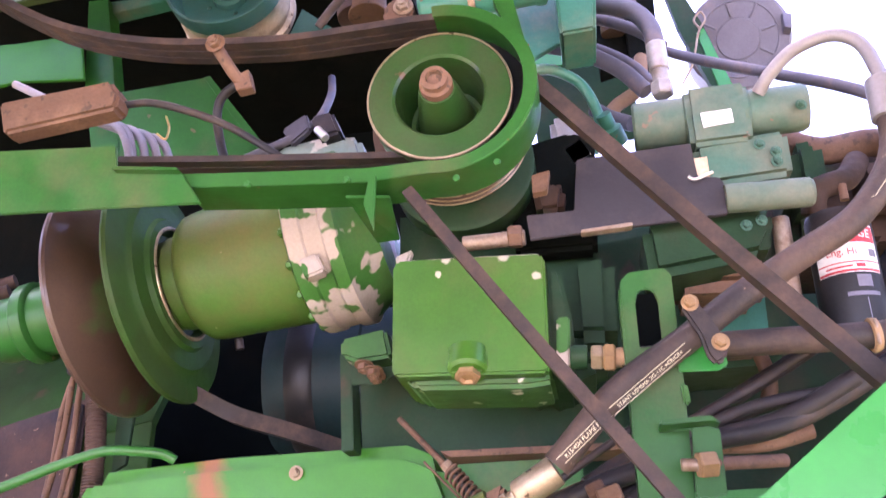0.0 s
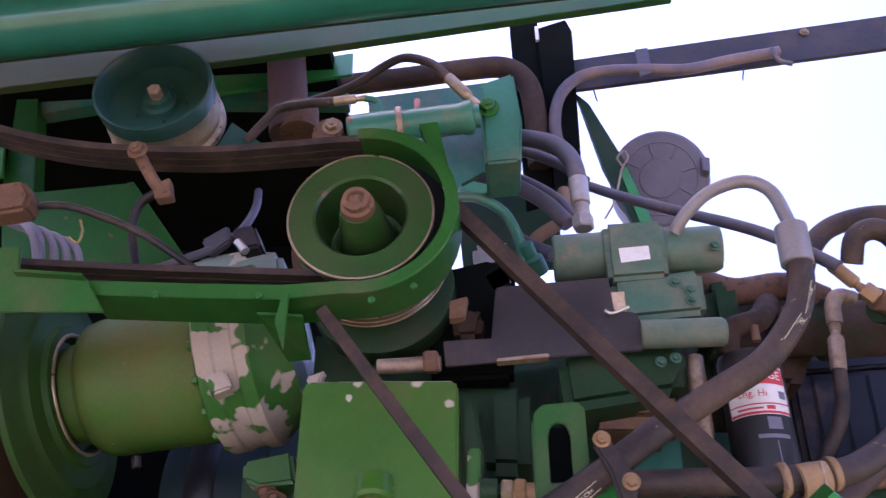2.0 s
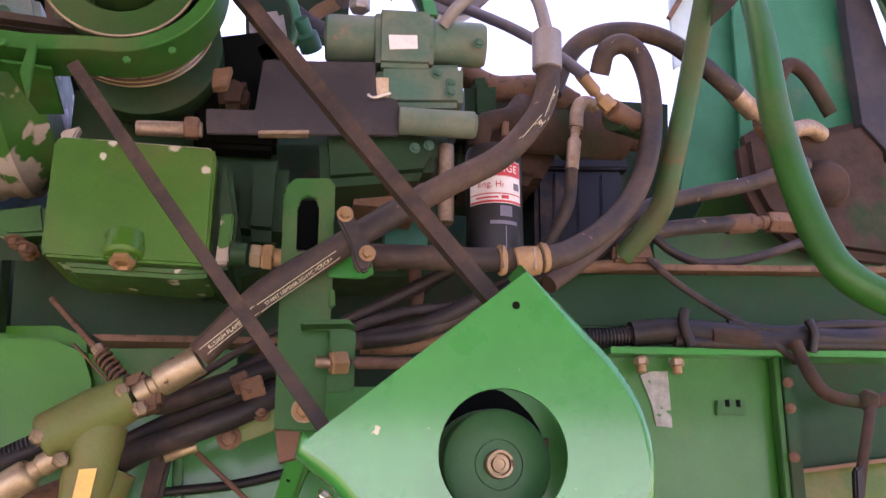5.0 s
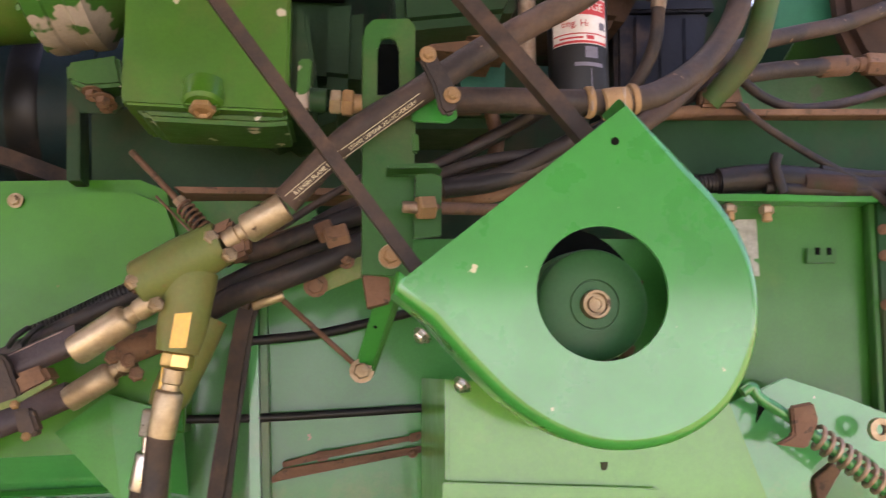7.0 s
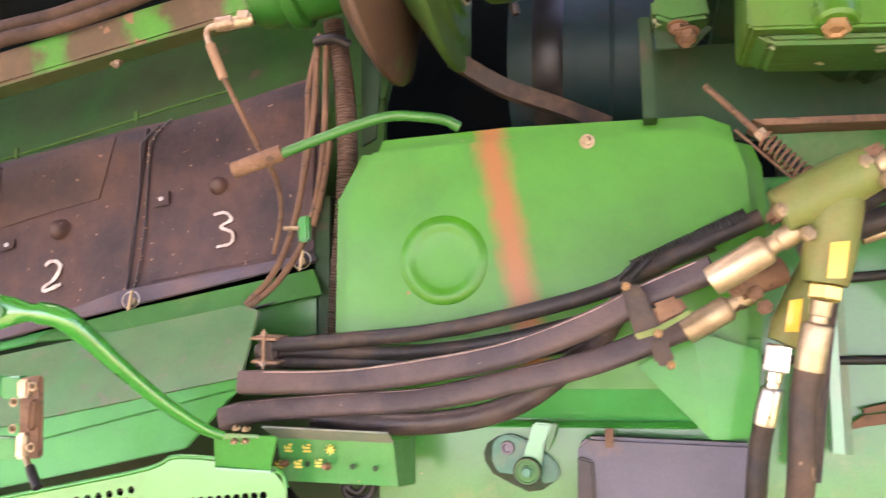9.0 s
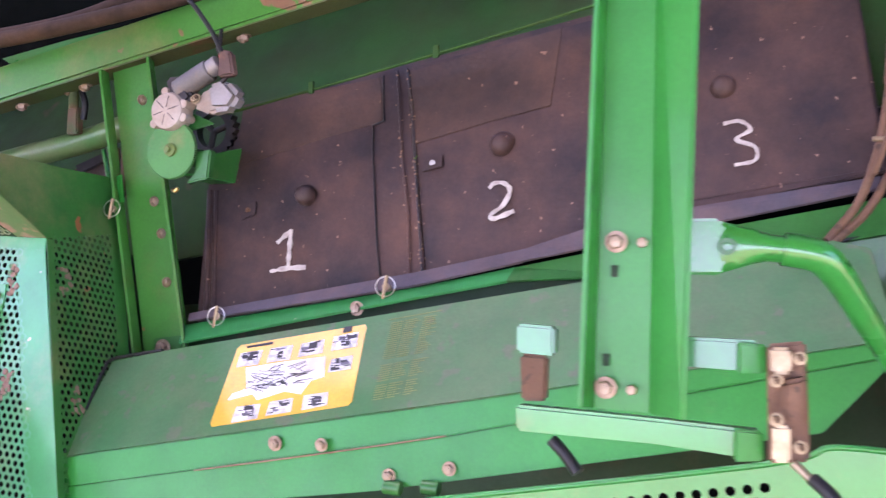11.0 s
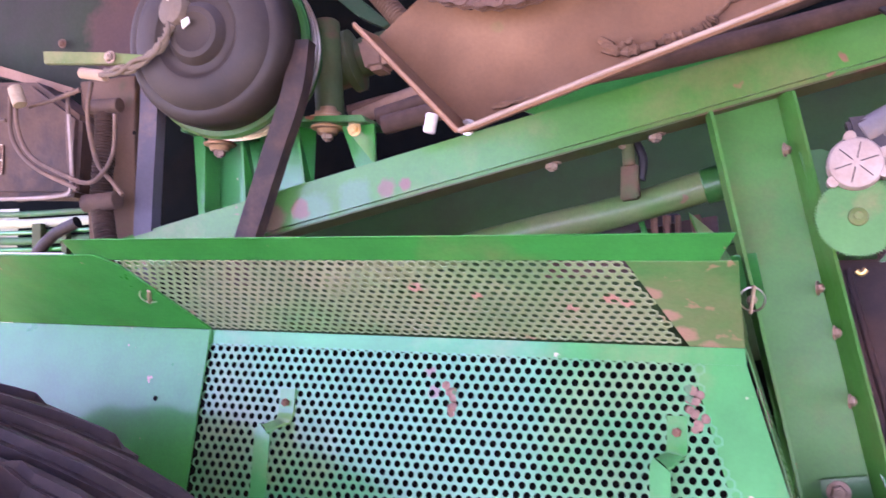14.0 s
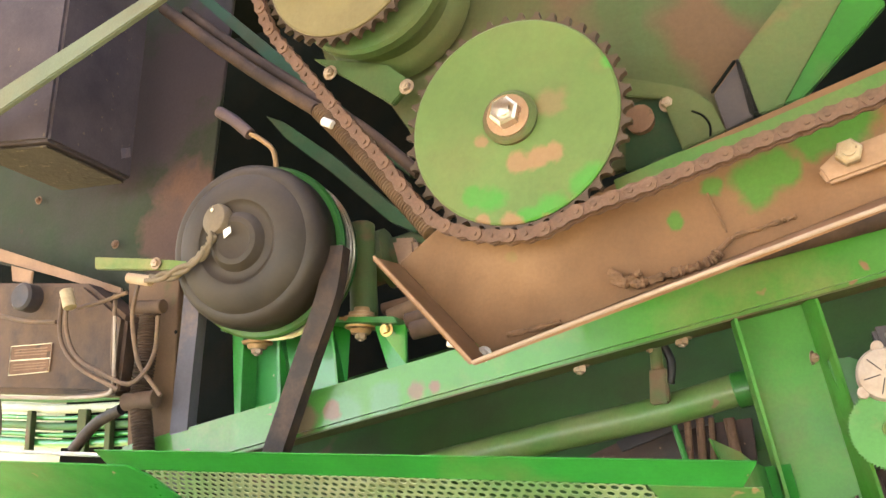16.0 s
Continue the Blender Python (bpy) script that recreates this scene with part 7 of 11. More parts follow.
hose("grey hydraulic hose above the valve block", [(0.157, 1.3, 2.666), (0.152, 1.31, 2.714), (0.126, 1.33, 2.769), (0.072, 1.36, 2.812), (0.027, 1.4, 2.845)], .0165, HOSE_LILAC)
hose("grey hydraulic hose above the valve block", [(0.177, 1.36, 2.705), (0.14, 1.38, 2.758), (0.074, 1.42, 2.824), (0.028, 1.45, 2.847)], .011, HOSE_LILAC)
hose("grey hydraulic hose behind the pulley", [(-0.05, 1.45, 2.806), (0.031, 1.42, 2.756), (0.099, 1.4, 2.694), (0.142, 1.39, 2.633)], .0155, HOSE_LILAC)
hose("grey hydraulic hose behind the pulley", [(-0.018, 1.5, 2.836), (0.053, 1.47, 2.796), (0.123, 1.45, 2.734), (0.156, 1.43, 2.671)], .013, HOSE_LILAC)
hose("grey cable sagging past the air cleaner", [(0.189, 1.5, 2.796), (0.26, 1.45, 2.726), (0.358, 1.38, 2.638), (0.433, 1.32, 2.567), (0.485, 1.28, 2.509), (0.54, 1.25, 2.445)], .0105, HOSE_LILAC)
hose("green steel pipe bent round the pulley", [(-0.066, 1.3, 2.642), (-0.022, 1.32, 2.653), (0.025, 1.34, 2.632), (0.05, 1.35, 2.579), (0.052, 1.36, 2.538), (0.037, 1.37, 2.508)], .0095, GREEN_TEAL, "steel_pipe")
hose("dusty pipe behind the valve block", [(0.064, 1.45, 2.614), (0.091, 1.45, 2.647), (0.135, 1.45, 2.682), (0.146, 1.46, 2.756)], .013, DUSTY, "steel_pipe")
hose("grey hose behind the valve block", [(0.047, 1.44, 2.639), (0.08, 1.43, 2.609), (0.112, 1.4, 2.575)], .014, HOSE_LILAC)
whole("small_valve", slab([(-0.037, 1.4, 2.617), (0.025, 1.4, 2.632), (0.039, 1.4, 2.56), (-0.028, 1.4, 2.545)], 1.42, .08, (), .01), ALU, "small pale valve behind the belt", "valve")
whole("fuel_line_fitting", lathe([(0, 0), (.02, 0), (.02, .03), (.013, .035), (.013, .06), (0, .06)], along((0.081, 1.38, 2.527), (-.3, -.6, .5)), 16), GREEN_TEAL, "small teal pipe fitting", "fitting")
whole("paper_scrap", sheet([(-0.009, 1.3, 2.48), (0.016, 1.3, 2.497), (0.032, 1.3, 2.468), (0.004, 1.3, 2.453)], .002, 0), PAPER, "white paper scrap behind the belt", "paper")
sp_ = thing("slate_bracket", ([(0.063, 1.22, 2.349)][0]), "slate-grey steel bracket plate", "bracket")
part("plate", slab([(0.007, 1.22, 2.419), (0.181, 1.22, 2.429), (0.185, 1.22, 2.372), (0.215, 1.22, 2.367), (0.221, 1.22, 2.357), (0.22, 1.22, 2.305), (-0.071, 1.22, 2.289), (-0.075, 1.22, 2.33), (-0.002, 1.22, 2.332)], 1.225, .008), SLATE, sp_)
part("lower_edge", slab([(0.005, 1.22, 2.296), (0.082, 1.22, 2.302), (0.082, 1.22, 2.296), (0.005, 1.22, 2.291)], 1.218, .02), NUT, sp_)
part("latch_wire", tube([(0.169, 1.21, 2.364), (0.179, 1.21, 2.359), (0.205, 1.21, 2.368)], .0025), STEEL_BRIGHT, sp_)
# near-black slab added for the shadow between pulley and bracket
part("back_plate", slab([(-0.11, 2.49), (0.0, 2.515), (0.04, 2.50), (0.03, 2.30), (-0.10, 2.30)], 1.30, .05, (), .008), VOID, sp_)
part("brown_block", slab([(-0.066, 2.395), (-0.030, 2.408), (-0.012, 2.392), (-0.020, 2.352), (-0.060, 2.350)], 1.26, .1, (), .01), RUST_CAKE, sp_)

# the long hose with print on it
big = thing("printed_hose", ([(0.034, 1.13, 2.026)][0]), "thick black hydraulic hose with cream print and a steel neck", "hose")
bp1 = [Vector(q) for q in [(0.449, 1.165, 2.413), (0.445, 1.165, 2.367), (0.423, 1.16, 2.316), (0.37, 1.155, 2.252), (0.294, 1.15, 2.204), (0.21, 1.14, 2.15), (0.123, 1.13, 2.086)] + [(0.034, 1.13, 2.025), (-0.049, 1.14, 1.938)]]
part("hose_body", tube(bp1, .0188, 16), RUBBER_DUSTY, big)
part("steel_neck", tube([(0.295, 1.24, 2.514), (0.314, 1.22, 2.536), (0.351, 1.2, 2.562), (0.4, 1.18, 2.566), (0.434, 1.17, 2.539), (0.447, 1.165, 2.485), (0.45, 1.165, 2.464)], .0105, 14), NECK, big)
part("cuff", rod(*[(0.449, 1.165, 2.47), (0.447, 1.165, 2.405)], .0235, 20), NECK, big)


def hose_print(q0, q1, words, size, lines=True):
    q0, q1 = Vector(q0), Vector(q1)
    d = (q1 - q0)
    up = Vector((0, -.35, 1)).normalized()
    mid = (q0 + q1) / 2
    nrm = d.normalized().cross(up).normalized()
    if nrm.y > 0:
        nrm.negate()
    off = nrm * .0192
    if words:
        lettering(words, size, facing(mid + off, d, up), PRINT, big, "hose_lettering")
    if lines:
        u2 = (-nrm).cross(d.normalized())
        u2 = u2 if u2.z > 0 else -u2
        for s_ in (.0055, -.0055):
            c = off + u2 * s_
            part("print_line", sheet([q0 + c, q1 + c, q1 + c + u2 * .0007, q0 + c + u2 * .0007], .0005, 0), PRINT, big)


hose_print(*[(-0.047, 1.14, 1.944), (0.02, 1.13, 2.002)], "R15/4SH FLAME RES", .0078)
hose_print(*[(0.021, 1.13, 2.003), (0.122, 1.13, 2.081)], "STANT USMSHA 2G-11C >CR/CR<", .0072)
hose_print(*[(0.19, 1.145, 2.136), (0.23, 1.148, 2.16)], "", .01)
for (q0, q1), words in zip(([(0.252, 1.152, 2.179), (0.299, 1.155, 2.207)], [(0.299, 1.155, 2.207), (0.348, 1.157, 2.24)], [(0.348, 1.157, 2.24), (0.392, 1.158, 2.278)], [(0.392, 1.158, 2.278), (0.424, 1.16, 2.318)], [(0.424, 1.16, 2.318), (0.444, 1.163, 2.371)]),
                           ("", '1" (25.4mm)', "6000 PSI", "(42.0 MPA)", "MAX WP")):
    hose_print(q0, q1, words, .0088)
    if not words:
        for k in range(8):
            s0_, s1_ = Vector(q0).lerp(Vector(q1), k / 8 + .02), Vector(q0).lerp(Vector(q1), k / 8 + .10)
            c, u2 = Vector((0.004, -.0195, -.004)), Vector((-.5, 0, .86))
            part("print_bar", sheet([s0_ + c - u2 * .0028, s1_ + c - u2 * .0028, s1_ + c + u2 * .0026, s0_ + c + u2 * .0026], .0004, 0), PRINT, big)

# ---------------------------------------------------------------- oil filter and the dark works round it
fc = Vector((0.386, 1.292, 2.221))
of = thing("oil_filter", fc + Vector((0, 0, -.09)), "black spin-on oil filter with a red and white label", "oil filter")
fm = Matrix.Translation(fc)
FR = .0465
part("canister", lathe([(0, -.105), (.032, -.105), (.043, -.099), (FR, -.088), (FR, .085), (.044, .093), (.032, .097), (0, .097)], fm, 40), BLACK, of)


def wrap(r, z0, z1, a0, a1, mat_, name):
    bm_ = bmesh.new()
    n_ = 18
    lo, hi = ([bm_.verts.new(fc + Vector((r * math.sin(a0 + (a1 - a0) * i / n_), -r * math.cos(a0 + (a1 - a0) * i / n_), z))) for i in range(n_ + 1)] for z in (z0, z1))
    for i in range(n_):
        bm_.faces.new((lo[i], lo[i + 1], hi[i + 1], hi[i]))
    return part(name, bm_, mat_, of, flat=False)


FACE = -.12                                                # the label faces a little aside
wrap(FR + .0004, -.012, .062, FACE - 1.05, FACE + 1.0, PAPER, "paper_label")
wrap(FR + .0007, .034, .060, FACE - 1.02, FACE + .97, RED, "label_band")
wrap(FR + .0007, -.011, -.007, FACE - 1.02, FACE + .97, RED, "label_band")
wrap(FR + .0007, .003, .005, FACE - 1.02, FACE + .97, RED, "label_band")
wrap(FR + .0009, -.005, .001, FACE + .15, FACE + .42, RED, "label_band")
wrap(FR + .0009, -.004, -.001, FACE - .75, FACE + .05, RED, "label_bar")
wrap(FR + .0009, .012, .024, FACE + .62, FACE + .90, GREY, "label_bar")
fdir = Vector((math.sin(FACE), -math.cos(FACE), 0))
ff = fc + fdir * (FR + .0012)
lettering("CHANGE", .0185, facing(ff + Vector((0, 0, .047)), (math.cos(FACE), math.sin(FACE), 0), (0, 0, 1)), PAPER, of, "label_lettering", bend=FR + .0012)
lettering("Eng. Hrs.", .0150, facing(ff + Vector((math.cos(FACE), math.sin(FACE), 0)) * -.004 + Vector((0, 0, .0195)), (math.cos(FACE), math.sin(FACE), 0), (0, 0, 1)), RED, of, "label_lettering", bend=FR + .0012)
wrap(FR + .0004, -.034, -.016, FACE + .10, FACE + .55, GREY, "maker_mark")
wrap(FR + .0004, -.047, -.041, FACE - .25, FACE + .75, GREY, "maker_bar")
# grey strip paints a glint down the black canister
wrap(FR + .0004, -.10, -.05, FACE + .28, FACE + .31, GREY, "bright_streak")

eng = thing("engine_block", (0.6, 1.7, 2.2), "oily brown-green engine block with pipes", "engine")
part("block", slab([(0.386, 1.5, 2.542), (0.57, 1.5, 2.54), (0.568, 1.5, 2.415), (0.528, 1.5, 2.344), (0.365, 1.5, 2.351)], 1.5, .25, (), .02), RUST_CAKE, eng)
part("block", slab([(0.36, 1.4, 2.503), (0.42, 1.4, 2.511), (0.418, 1.4, 2.413), (0.36, 1.4, 2.4)], 1.38, .2, (), .02), GREEN_DARK, eng)
part("elbow", tube([(0.375, 1.36, 2.351), (0.385, 1.35, 2.39), (0.435, 1.36, 2.412), (0.469, 1.4, 2.461)], .02), RUST_CAKE, eng)
part("spigot", tube([(0.42, 1.34, 2.365), (0.42, 1.34, 2.392)], .007), RUSTY, eng)
ip = lathe([(0, 0), (.04, 0), (.045, .01), (.045, .08), (.055, .085), (.055, .1), (.05, .11), (.05, .2), (.03, .21), (.03, .24), (0, .24)], along((0.485, 1.45, 2.432), (1, .1, 0.05)), 28)
part("starter", ip, RUST_CAKE, eng)
part("back_block", slab([(-0.126, 1.55, 2.425), (0.381, 1.55, 2.478), (0.365, 1.55, 2.183), (-0.103, 1.55, 2.166)], 1.6, .2, (), .02), GREEN_DARK, eng)
part("teal_box", slab([(0.226, 1.5, 2.293), (0.31, 1.5, 2.3), (0.306, 1.5, 2.189), (0.229, 1.5, 2.188)], 1.5, .05), GREEN_TEAL, eng)
part("wire_loom", tube([(0.366, 1.45, 2.541), (0.428, 1.44, 2.508), (0.517, 1.44, 2.515), (0.585, 1.45, 2.489)], .025), RUSTY, eng)
bx = thing("battery_box", (0.64, 1.62, 2.232), "dark navy plastic box behind the hoses", "box")
part("body", slab([(0.547, 2.420), (0.744, 2.428), (0.702, 2.234), (0.543, 2.232)], 1.605, .2, (), .01), NAVY, bx)
part("lid", slab([(0.540, 2.436), (0.744, 2.452), (0.752, 2.425), (0.540, 2.414)], 1.597, .21, (), .005), NAVY, bx)
for x_ in (0.585, 0.635, 0.685):
    part("rib", slab([(x_, 2.41), (x_ + .012, 2.411), (x_ + .006, 2.245), (x_ - .006, 2.245)], 1.599, .012, (), .003), NAVY, bx)
ln = thing("pressure_line", ([(0.556, 1.36, 2.4)][0]), "steel fitting with a thin drop hose", "fitting")
part("elbow", tube([(0.599, 1.37, 2.451), (0.572, 1.36, 2.451), (0.56, 1.36, 2.434), (0.556, 1.36, 2.4)], .013), NUT, ln)
crimped(ln, *[(0.544, 1.36, 2.319), (0.556, 1.36, 2.406)], .0125, NUT)
part("line", tube([(0.545, 1.36, 2.324), (0.537, 1.36, 2.262), (0.519, 1.37, 2.215), (0.493, 1.38, 2.173)], .0115), RUBBER, ln)
br_ = thing("brass_fitting", ([(0.573, 1.24, 2.388)][0]), "dirty brass pipe fitting at the hose end", "fitting")
crimped(br_, *[(0.534, 1.26, 2.455), (0.567, 1.24, 2.393)], .011, CUSHION)
part("nut", hexrod(*[(0.562, 1.24, 2.401), (0.579, 1.24, 2.383)], .014), CUSHION, br_)
part("port", rod(*[(0.582, 1.25, 2.388), (0.644, 1.3, 2.389)], .018), RUSTY, br_)
part("port", rod(*[(0.597, 1.28, 2.387), (0.671, 1.34, 2.401)], .024), GREEN_DARK, br_)
hose("thick dusty hydraulic hose looping up", [(0.133, 1.17, 2.09), (0.252, 1.17, 2.092), (0.341, 1.17, 2.092), (0.434, 1.18, 2.101), (0.494, 1.2, 2.126), (0.564, 1.23, 2.18), (0.626, 1.26, 2.258), (0.663, 1.28, 2.358), (0.672, 1.29, 2.449), (0.661, 1.3, 2.52), (0.632, 1.3, 2.542), (0.603, 1.31, 2.531), (0.595, 1.33, 2.495)], .0185, RUBBER_DUSTY)
hose("thick dusty hydraulic hose arching over", [(0.521, 1.38, 2.476), (0.548, 1.38, 2.543), (0.592, 1.38, 2.594), (0.669, 1.38, 2.617), (0.747, 1.38, 2.608), (0.829, 1.4, 2.572), (0.91, 1.42, 2.521)], .0185, RUBBER_DUSTY)
hose("dusty hydraulic hose below the loops", [(0.476, 1.3, 2.092), (0.547, 1.33, 2.146), (0.634, 1.38, 2.225), (0.72, 1.42, 2.282), (0.843, 1.46, 2.327), (0.962, 1.5, 2.368), (1.106, 1.52, 2.428)], .0155, RUBBER_DUSTY)
hose("dusty hydraulic hose below the loops", [(0.529, 1.4, 2.136), (0.623, 1.42, 2.197), (0.713, 1.45, 2.236), (0.818, 1.48, 2.264), (0.931, 1.5, 2.282)], .0165, RUBBER_DUSTY)
hose("thin dusty hose along the sill", [(0.728, 1.45, 2.229), (0.771, 1.45, 2.198), (0.831, 1.45, 2.182), (0.926, 1.46, 2.199), (1.022, 1.48, 2.233), (1.111, 1.5, 2.268)], .009, RUBBER_DUSTY)
hose("thin black line hanging to the sill", [(0.678, 1.4, 2.185), (0.717, 1.38, 2.136), (0.764, 1.36, 2.092), (0.809, 1.34, 2.055), (0.869, 1.33, 2.016), (0.915, 1.33, 1.979)], .0065, RUBBER)
ft = thing("hose_coupling", ([(1.001, 1.5, 2.286)][0]), "rusty hydraulic coupling at the side sheet", "coupling")
crimped(ft, *[(0.902, 1.5, 2.278), (0.995, 1.5, 2.288)], .0195, RUSTY)
part("nut", hexrod(*[(0.99, 1.5, 2.288), (1.053, 1.5, 2.287)], .0225), RUSTY, ft)
crimped(ft, *[(0.9, 1.42, 2.53), (0.984, 1.45, 2.474)], .020, NUT)
part("nut", hexrod(*[(0.969, 1.44, 2.481), (1.019, 1.47, 2.453)], .025), RUSTY, ft)
wr = thing("hose_wrap", ([(0.398, 1.17, 2.091)][0]), "tan cloth tape wraps on the thick hose", "wrap")
for q0, q1 in ([(0.361, 1.17, 2.092), (0.372, 1.17, 2.093)], [(0.385, 1.17, 2.089), (0.423, 1.17, 2.095)], [(0.428, 1.18, 2.101), (0.439, 1.18, 2.103)]):
    part("band", lathe([(.019, 0), (.0225, .002), (.023, .5 * (Vector(q1) - Vector(q0)).length), (.0215, .98 * (Vector(q1) - Vector(q0)).length), (.019, (Vector(q1) - Vector(q0)).length)], along(q0, Vector(q1) - Vector(q0)), 18), surface("tan_cloth_tape", (.30, .19, .10), .9, dust=(SOIL, .3, 40)), wr)
for q in [(0.366, 1.15, 2.109), (0.412, 1.15, 2.109)]:
    part("tail", rod(q, Vector(q) + Vector((.0, 0, -.035)), .0025, 8), NUT, wr)

# hoses behind the shield's left shoulder
for pts, r_, mt in (([(0.175, 1.3, 1.993), (0.257, 1.3, 2.007), (0.351, 1.32, 2.05), (0.449, 1.34, 2.108), (0.561, 1.38, 2.185)], .0155, RUBBER), ([(0.172, 1.36, 2.037), (0.241, 1.36, 2.08), (0.296, 1.36, 2.11), (0.348, 1.38, 2.145)], .012, RUBBER_DUSTY), ([(0.184, 1.34, 2.017), (0.246, 1.34, 2.045), (0.321, 1.35, 2.06), (0.388, 1.36, 2.071)], .010, RUBBER_DUSTY),
                    ([(0.174, 1.33, 1.99), (0.244, 1.33, 1.991), (0.309, 1.34, 2.008)], .014, RUSTY), ([(0.262, 1.38, 2.053), (0.273, 1.39, 2.094), (0.266, 1.4, 2.144)], .012, RUSTY), ([(0.379, 1.36, 2.083), (0.472, 1.38, 2.129), (0.587, 1.4, 2.153), (0.717, 1.42, 2.168)], .011, RUSTY), ([(-0.015, 1.3, 1.934), (0.052, 1.32, 1.973), (0.131, 1.34, 1.987)], .013, RUBBER)):
    hose("dusty hydraulic hose behind the slotted bracket", pts, r_, mt)

# ---------------------------------------------------------------- slotted bracket, clamp and crank arm
sb = thing("slotted_bracket", ([(0.088, 1.16, 1.851)][0]), "green steel bracket with a long slot", "bracket")
slot_ = [(0.07, 1.16, 2.155), (0.075, 1.16, 2.17), (0.085, 1.16, 2.174), (0.095, 1.16, 2.17), (0.1, 1.16, 2.156), (0.1, 1.16, 2.093), (0.07, 1.16, 2.091)]
part("upright", slab([(0.052, 1.16, 2.187), (0.065, 1.16, 2.2), (0.113, 1.16, 2.203), (0.122, 1.16, 2.192), (0.122, 1.16, 2.04), (0.117, 1.16, 1.844), (0.051, 1.16, 1.846), (0.05, 1.16, 2.054)], 1.16, .007, [slot_]), GREEN_BACK, sb)
part("upright_flange", slab([(0.049, 1.16, 2.178), (0.053, 1.16, 2.178), (0.055, 1.16, 1.846), (0.051, 1.16, 1.846)], 1.163, .05), GREEN_BACK, sb)
# near-black backing puts the shade into the slot
part("slot_back", slab([(0.064, 1.2, 2.195), (0.109, 1.2, 2.196), (0.109, 1.2, 2.096), (0.065, 1.2, 2.095)], 1.24, .01), VOID, sb)
part("nut_bracket", slab([(0.085, 1.13, 1.98), (0.142, 1.13, 1.983), (0.154, 1.13, 1.972), (0.153, 1.13, 1.893), (0.116, 1.13, 1.889), (0.12, 1.13, 1.973), (0.086, 1.13, 1.973)], 1.125, .005), GREEN_BACK, sb)
part("nut_bracket_top", slab([(0.081, 1.12, 1.979), (0.142, 1.12, 1.982), (0.152, 1.12, 1.972), (0.142, 1.12, 1.976), (0.081, 1.12, 1.973)], 1.09, .05), GREEN_BACK, sb)
part("threaded_rod", rod(*[(0.101, 1.11, 1.928), (0.133, 1.11, 1.927)], .008), NUT, sb)
part("nut", hexrod(*[(0.12, 1.105, 1.926), (0.142, 1.11, 1.928)], .0165), CUSHION, sb)
part("rod", rod(*[(0.144, 1.13, 1.931), (0.24, 1.2, 1.943)], .0085), RUSTY, sb)
bolt(sb, (0.089, 1.155, 1.87), r=.0105, material=CUSHION)
part("washer", lathe([(.0, 0), (.0165, 0), (.0165, .003), (0, .003)], along((.089, 1.158, 1.87), (0, -1, 0)), 20), STEEL, sb)
part("foot_bracket", slab([(0.117, 1.14, 2.086), (0.174, 1.14, 2.091), (0.179, 1.14, 2.06), (0.166, 1.14, 2.052), (0.116, 1.14, 2.053)], 1.15, .006), GREEN, sb)
part("weld_edge", slab([(0.116, 1.155, 2.039), (0.125, 1.155, 2.039), (0.127, 1.155, 2.012), (0.118, 1.155, 2.01)], 1.153, .012, (), .003), CAST_CHIP, sb)
part("foot_rust", slab([(0.052, 1.17, 1.847), (0.088, 1.17, 1.843), (0.089, 1.17, 1.811), (0.059, 1.17, 1.803)], 1.165, .05), RUSTY, sb)
ca = thing("bell_crank", ([(0.054, 1.3, 1.722)][0]), "green bell crank with a bolted rod end", "bell crank")
part("arm", sheet([(0.077, 1.24, 1.84), (0.109, 1.24, 1.828), (0.069, 1.325, 1.711), (0.054, 1.325, 1.705), (0.041, 1.325, 1.717)], .01, .003), GREEN, ca)
part("arm_edge", sheet([(0.103, 1.235, 1.834), (0.11, 1.235, 1.826), (0.071, 1.32, 1.711), (0.062, 1.32, 1.708)], .016, .002), GREEN_DULL, ca)
bolt(ca, [(0.054, 1.315, 1.721)][0], r=.0125, material=STEEL)
part("pin_hole", rod(*[(0.073, 1.275, 1.785), (0.073, 1.28, 1.785)], .004), VOID, ca)
hc = thing("hose_clamp", (0.15, 1.1, 2.06), "dark steel hose clamp strap with two zinc bolts", "clamp")
part("strap", slab([(0.122, 1.095, 2.124), (0.128, 1.095, 2.135), (0.141, 1.095, 2.136), (0.165, 1.095, 2.095), (0.174, 1.095, 2.071), (0.17, 1.095, 2.053), (0.157, 1.095, 2.046), (0.148, 1.095, 2.057), (0.141, 1.095, 2.087)], 1.10, .012, (), .004), RUBBER_DUSTY, hc)
bolt(hc, (0.134, 1.098, 2.128), r=.0078, material=CUSHION)
bolt(hc, (0.165, 1.098, 2.074), r=.0078, material=CUSHION)
hose("black hose through the slotted bracket", [(0.049, 1.2, 2.089), (0.081, 1.19, 2.087), (0.143, 1.18, 2.085), (0.214, 1.18, 2.087)], .0145, RUBBER_DUSTY)

# ---------------------------------------------------------------- right-hand rails and sheets
r1 = thing("handrail", (0.70, 1.3, 2.25), "green bent pipe rail with rust patches", "rail")
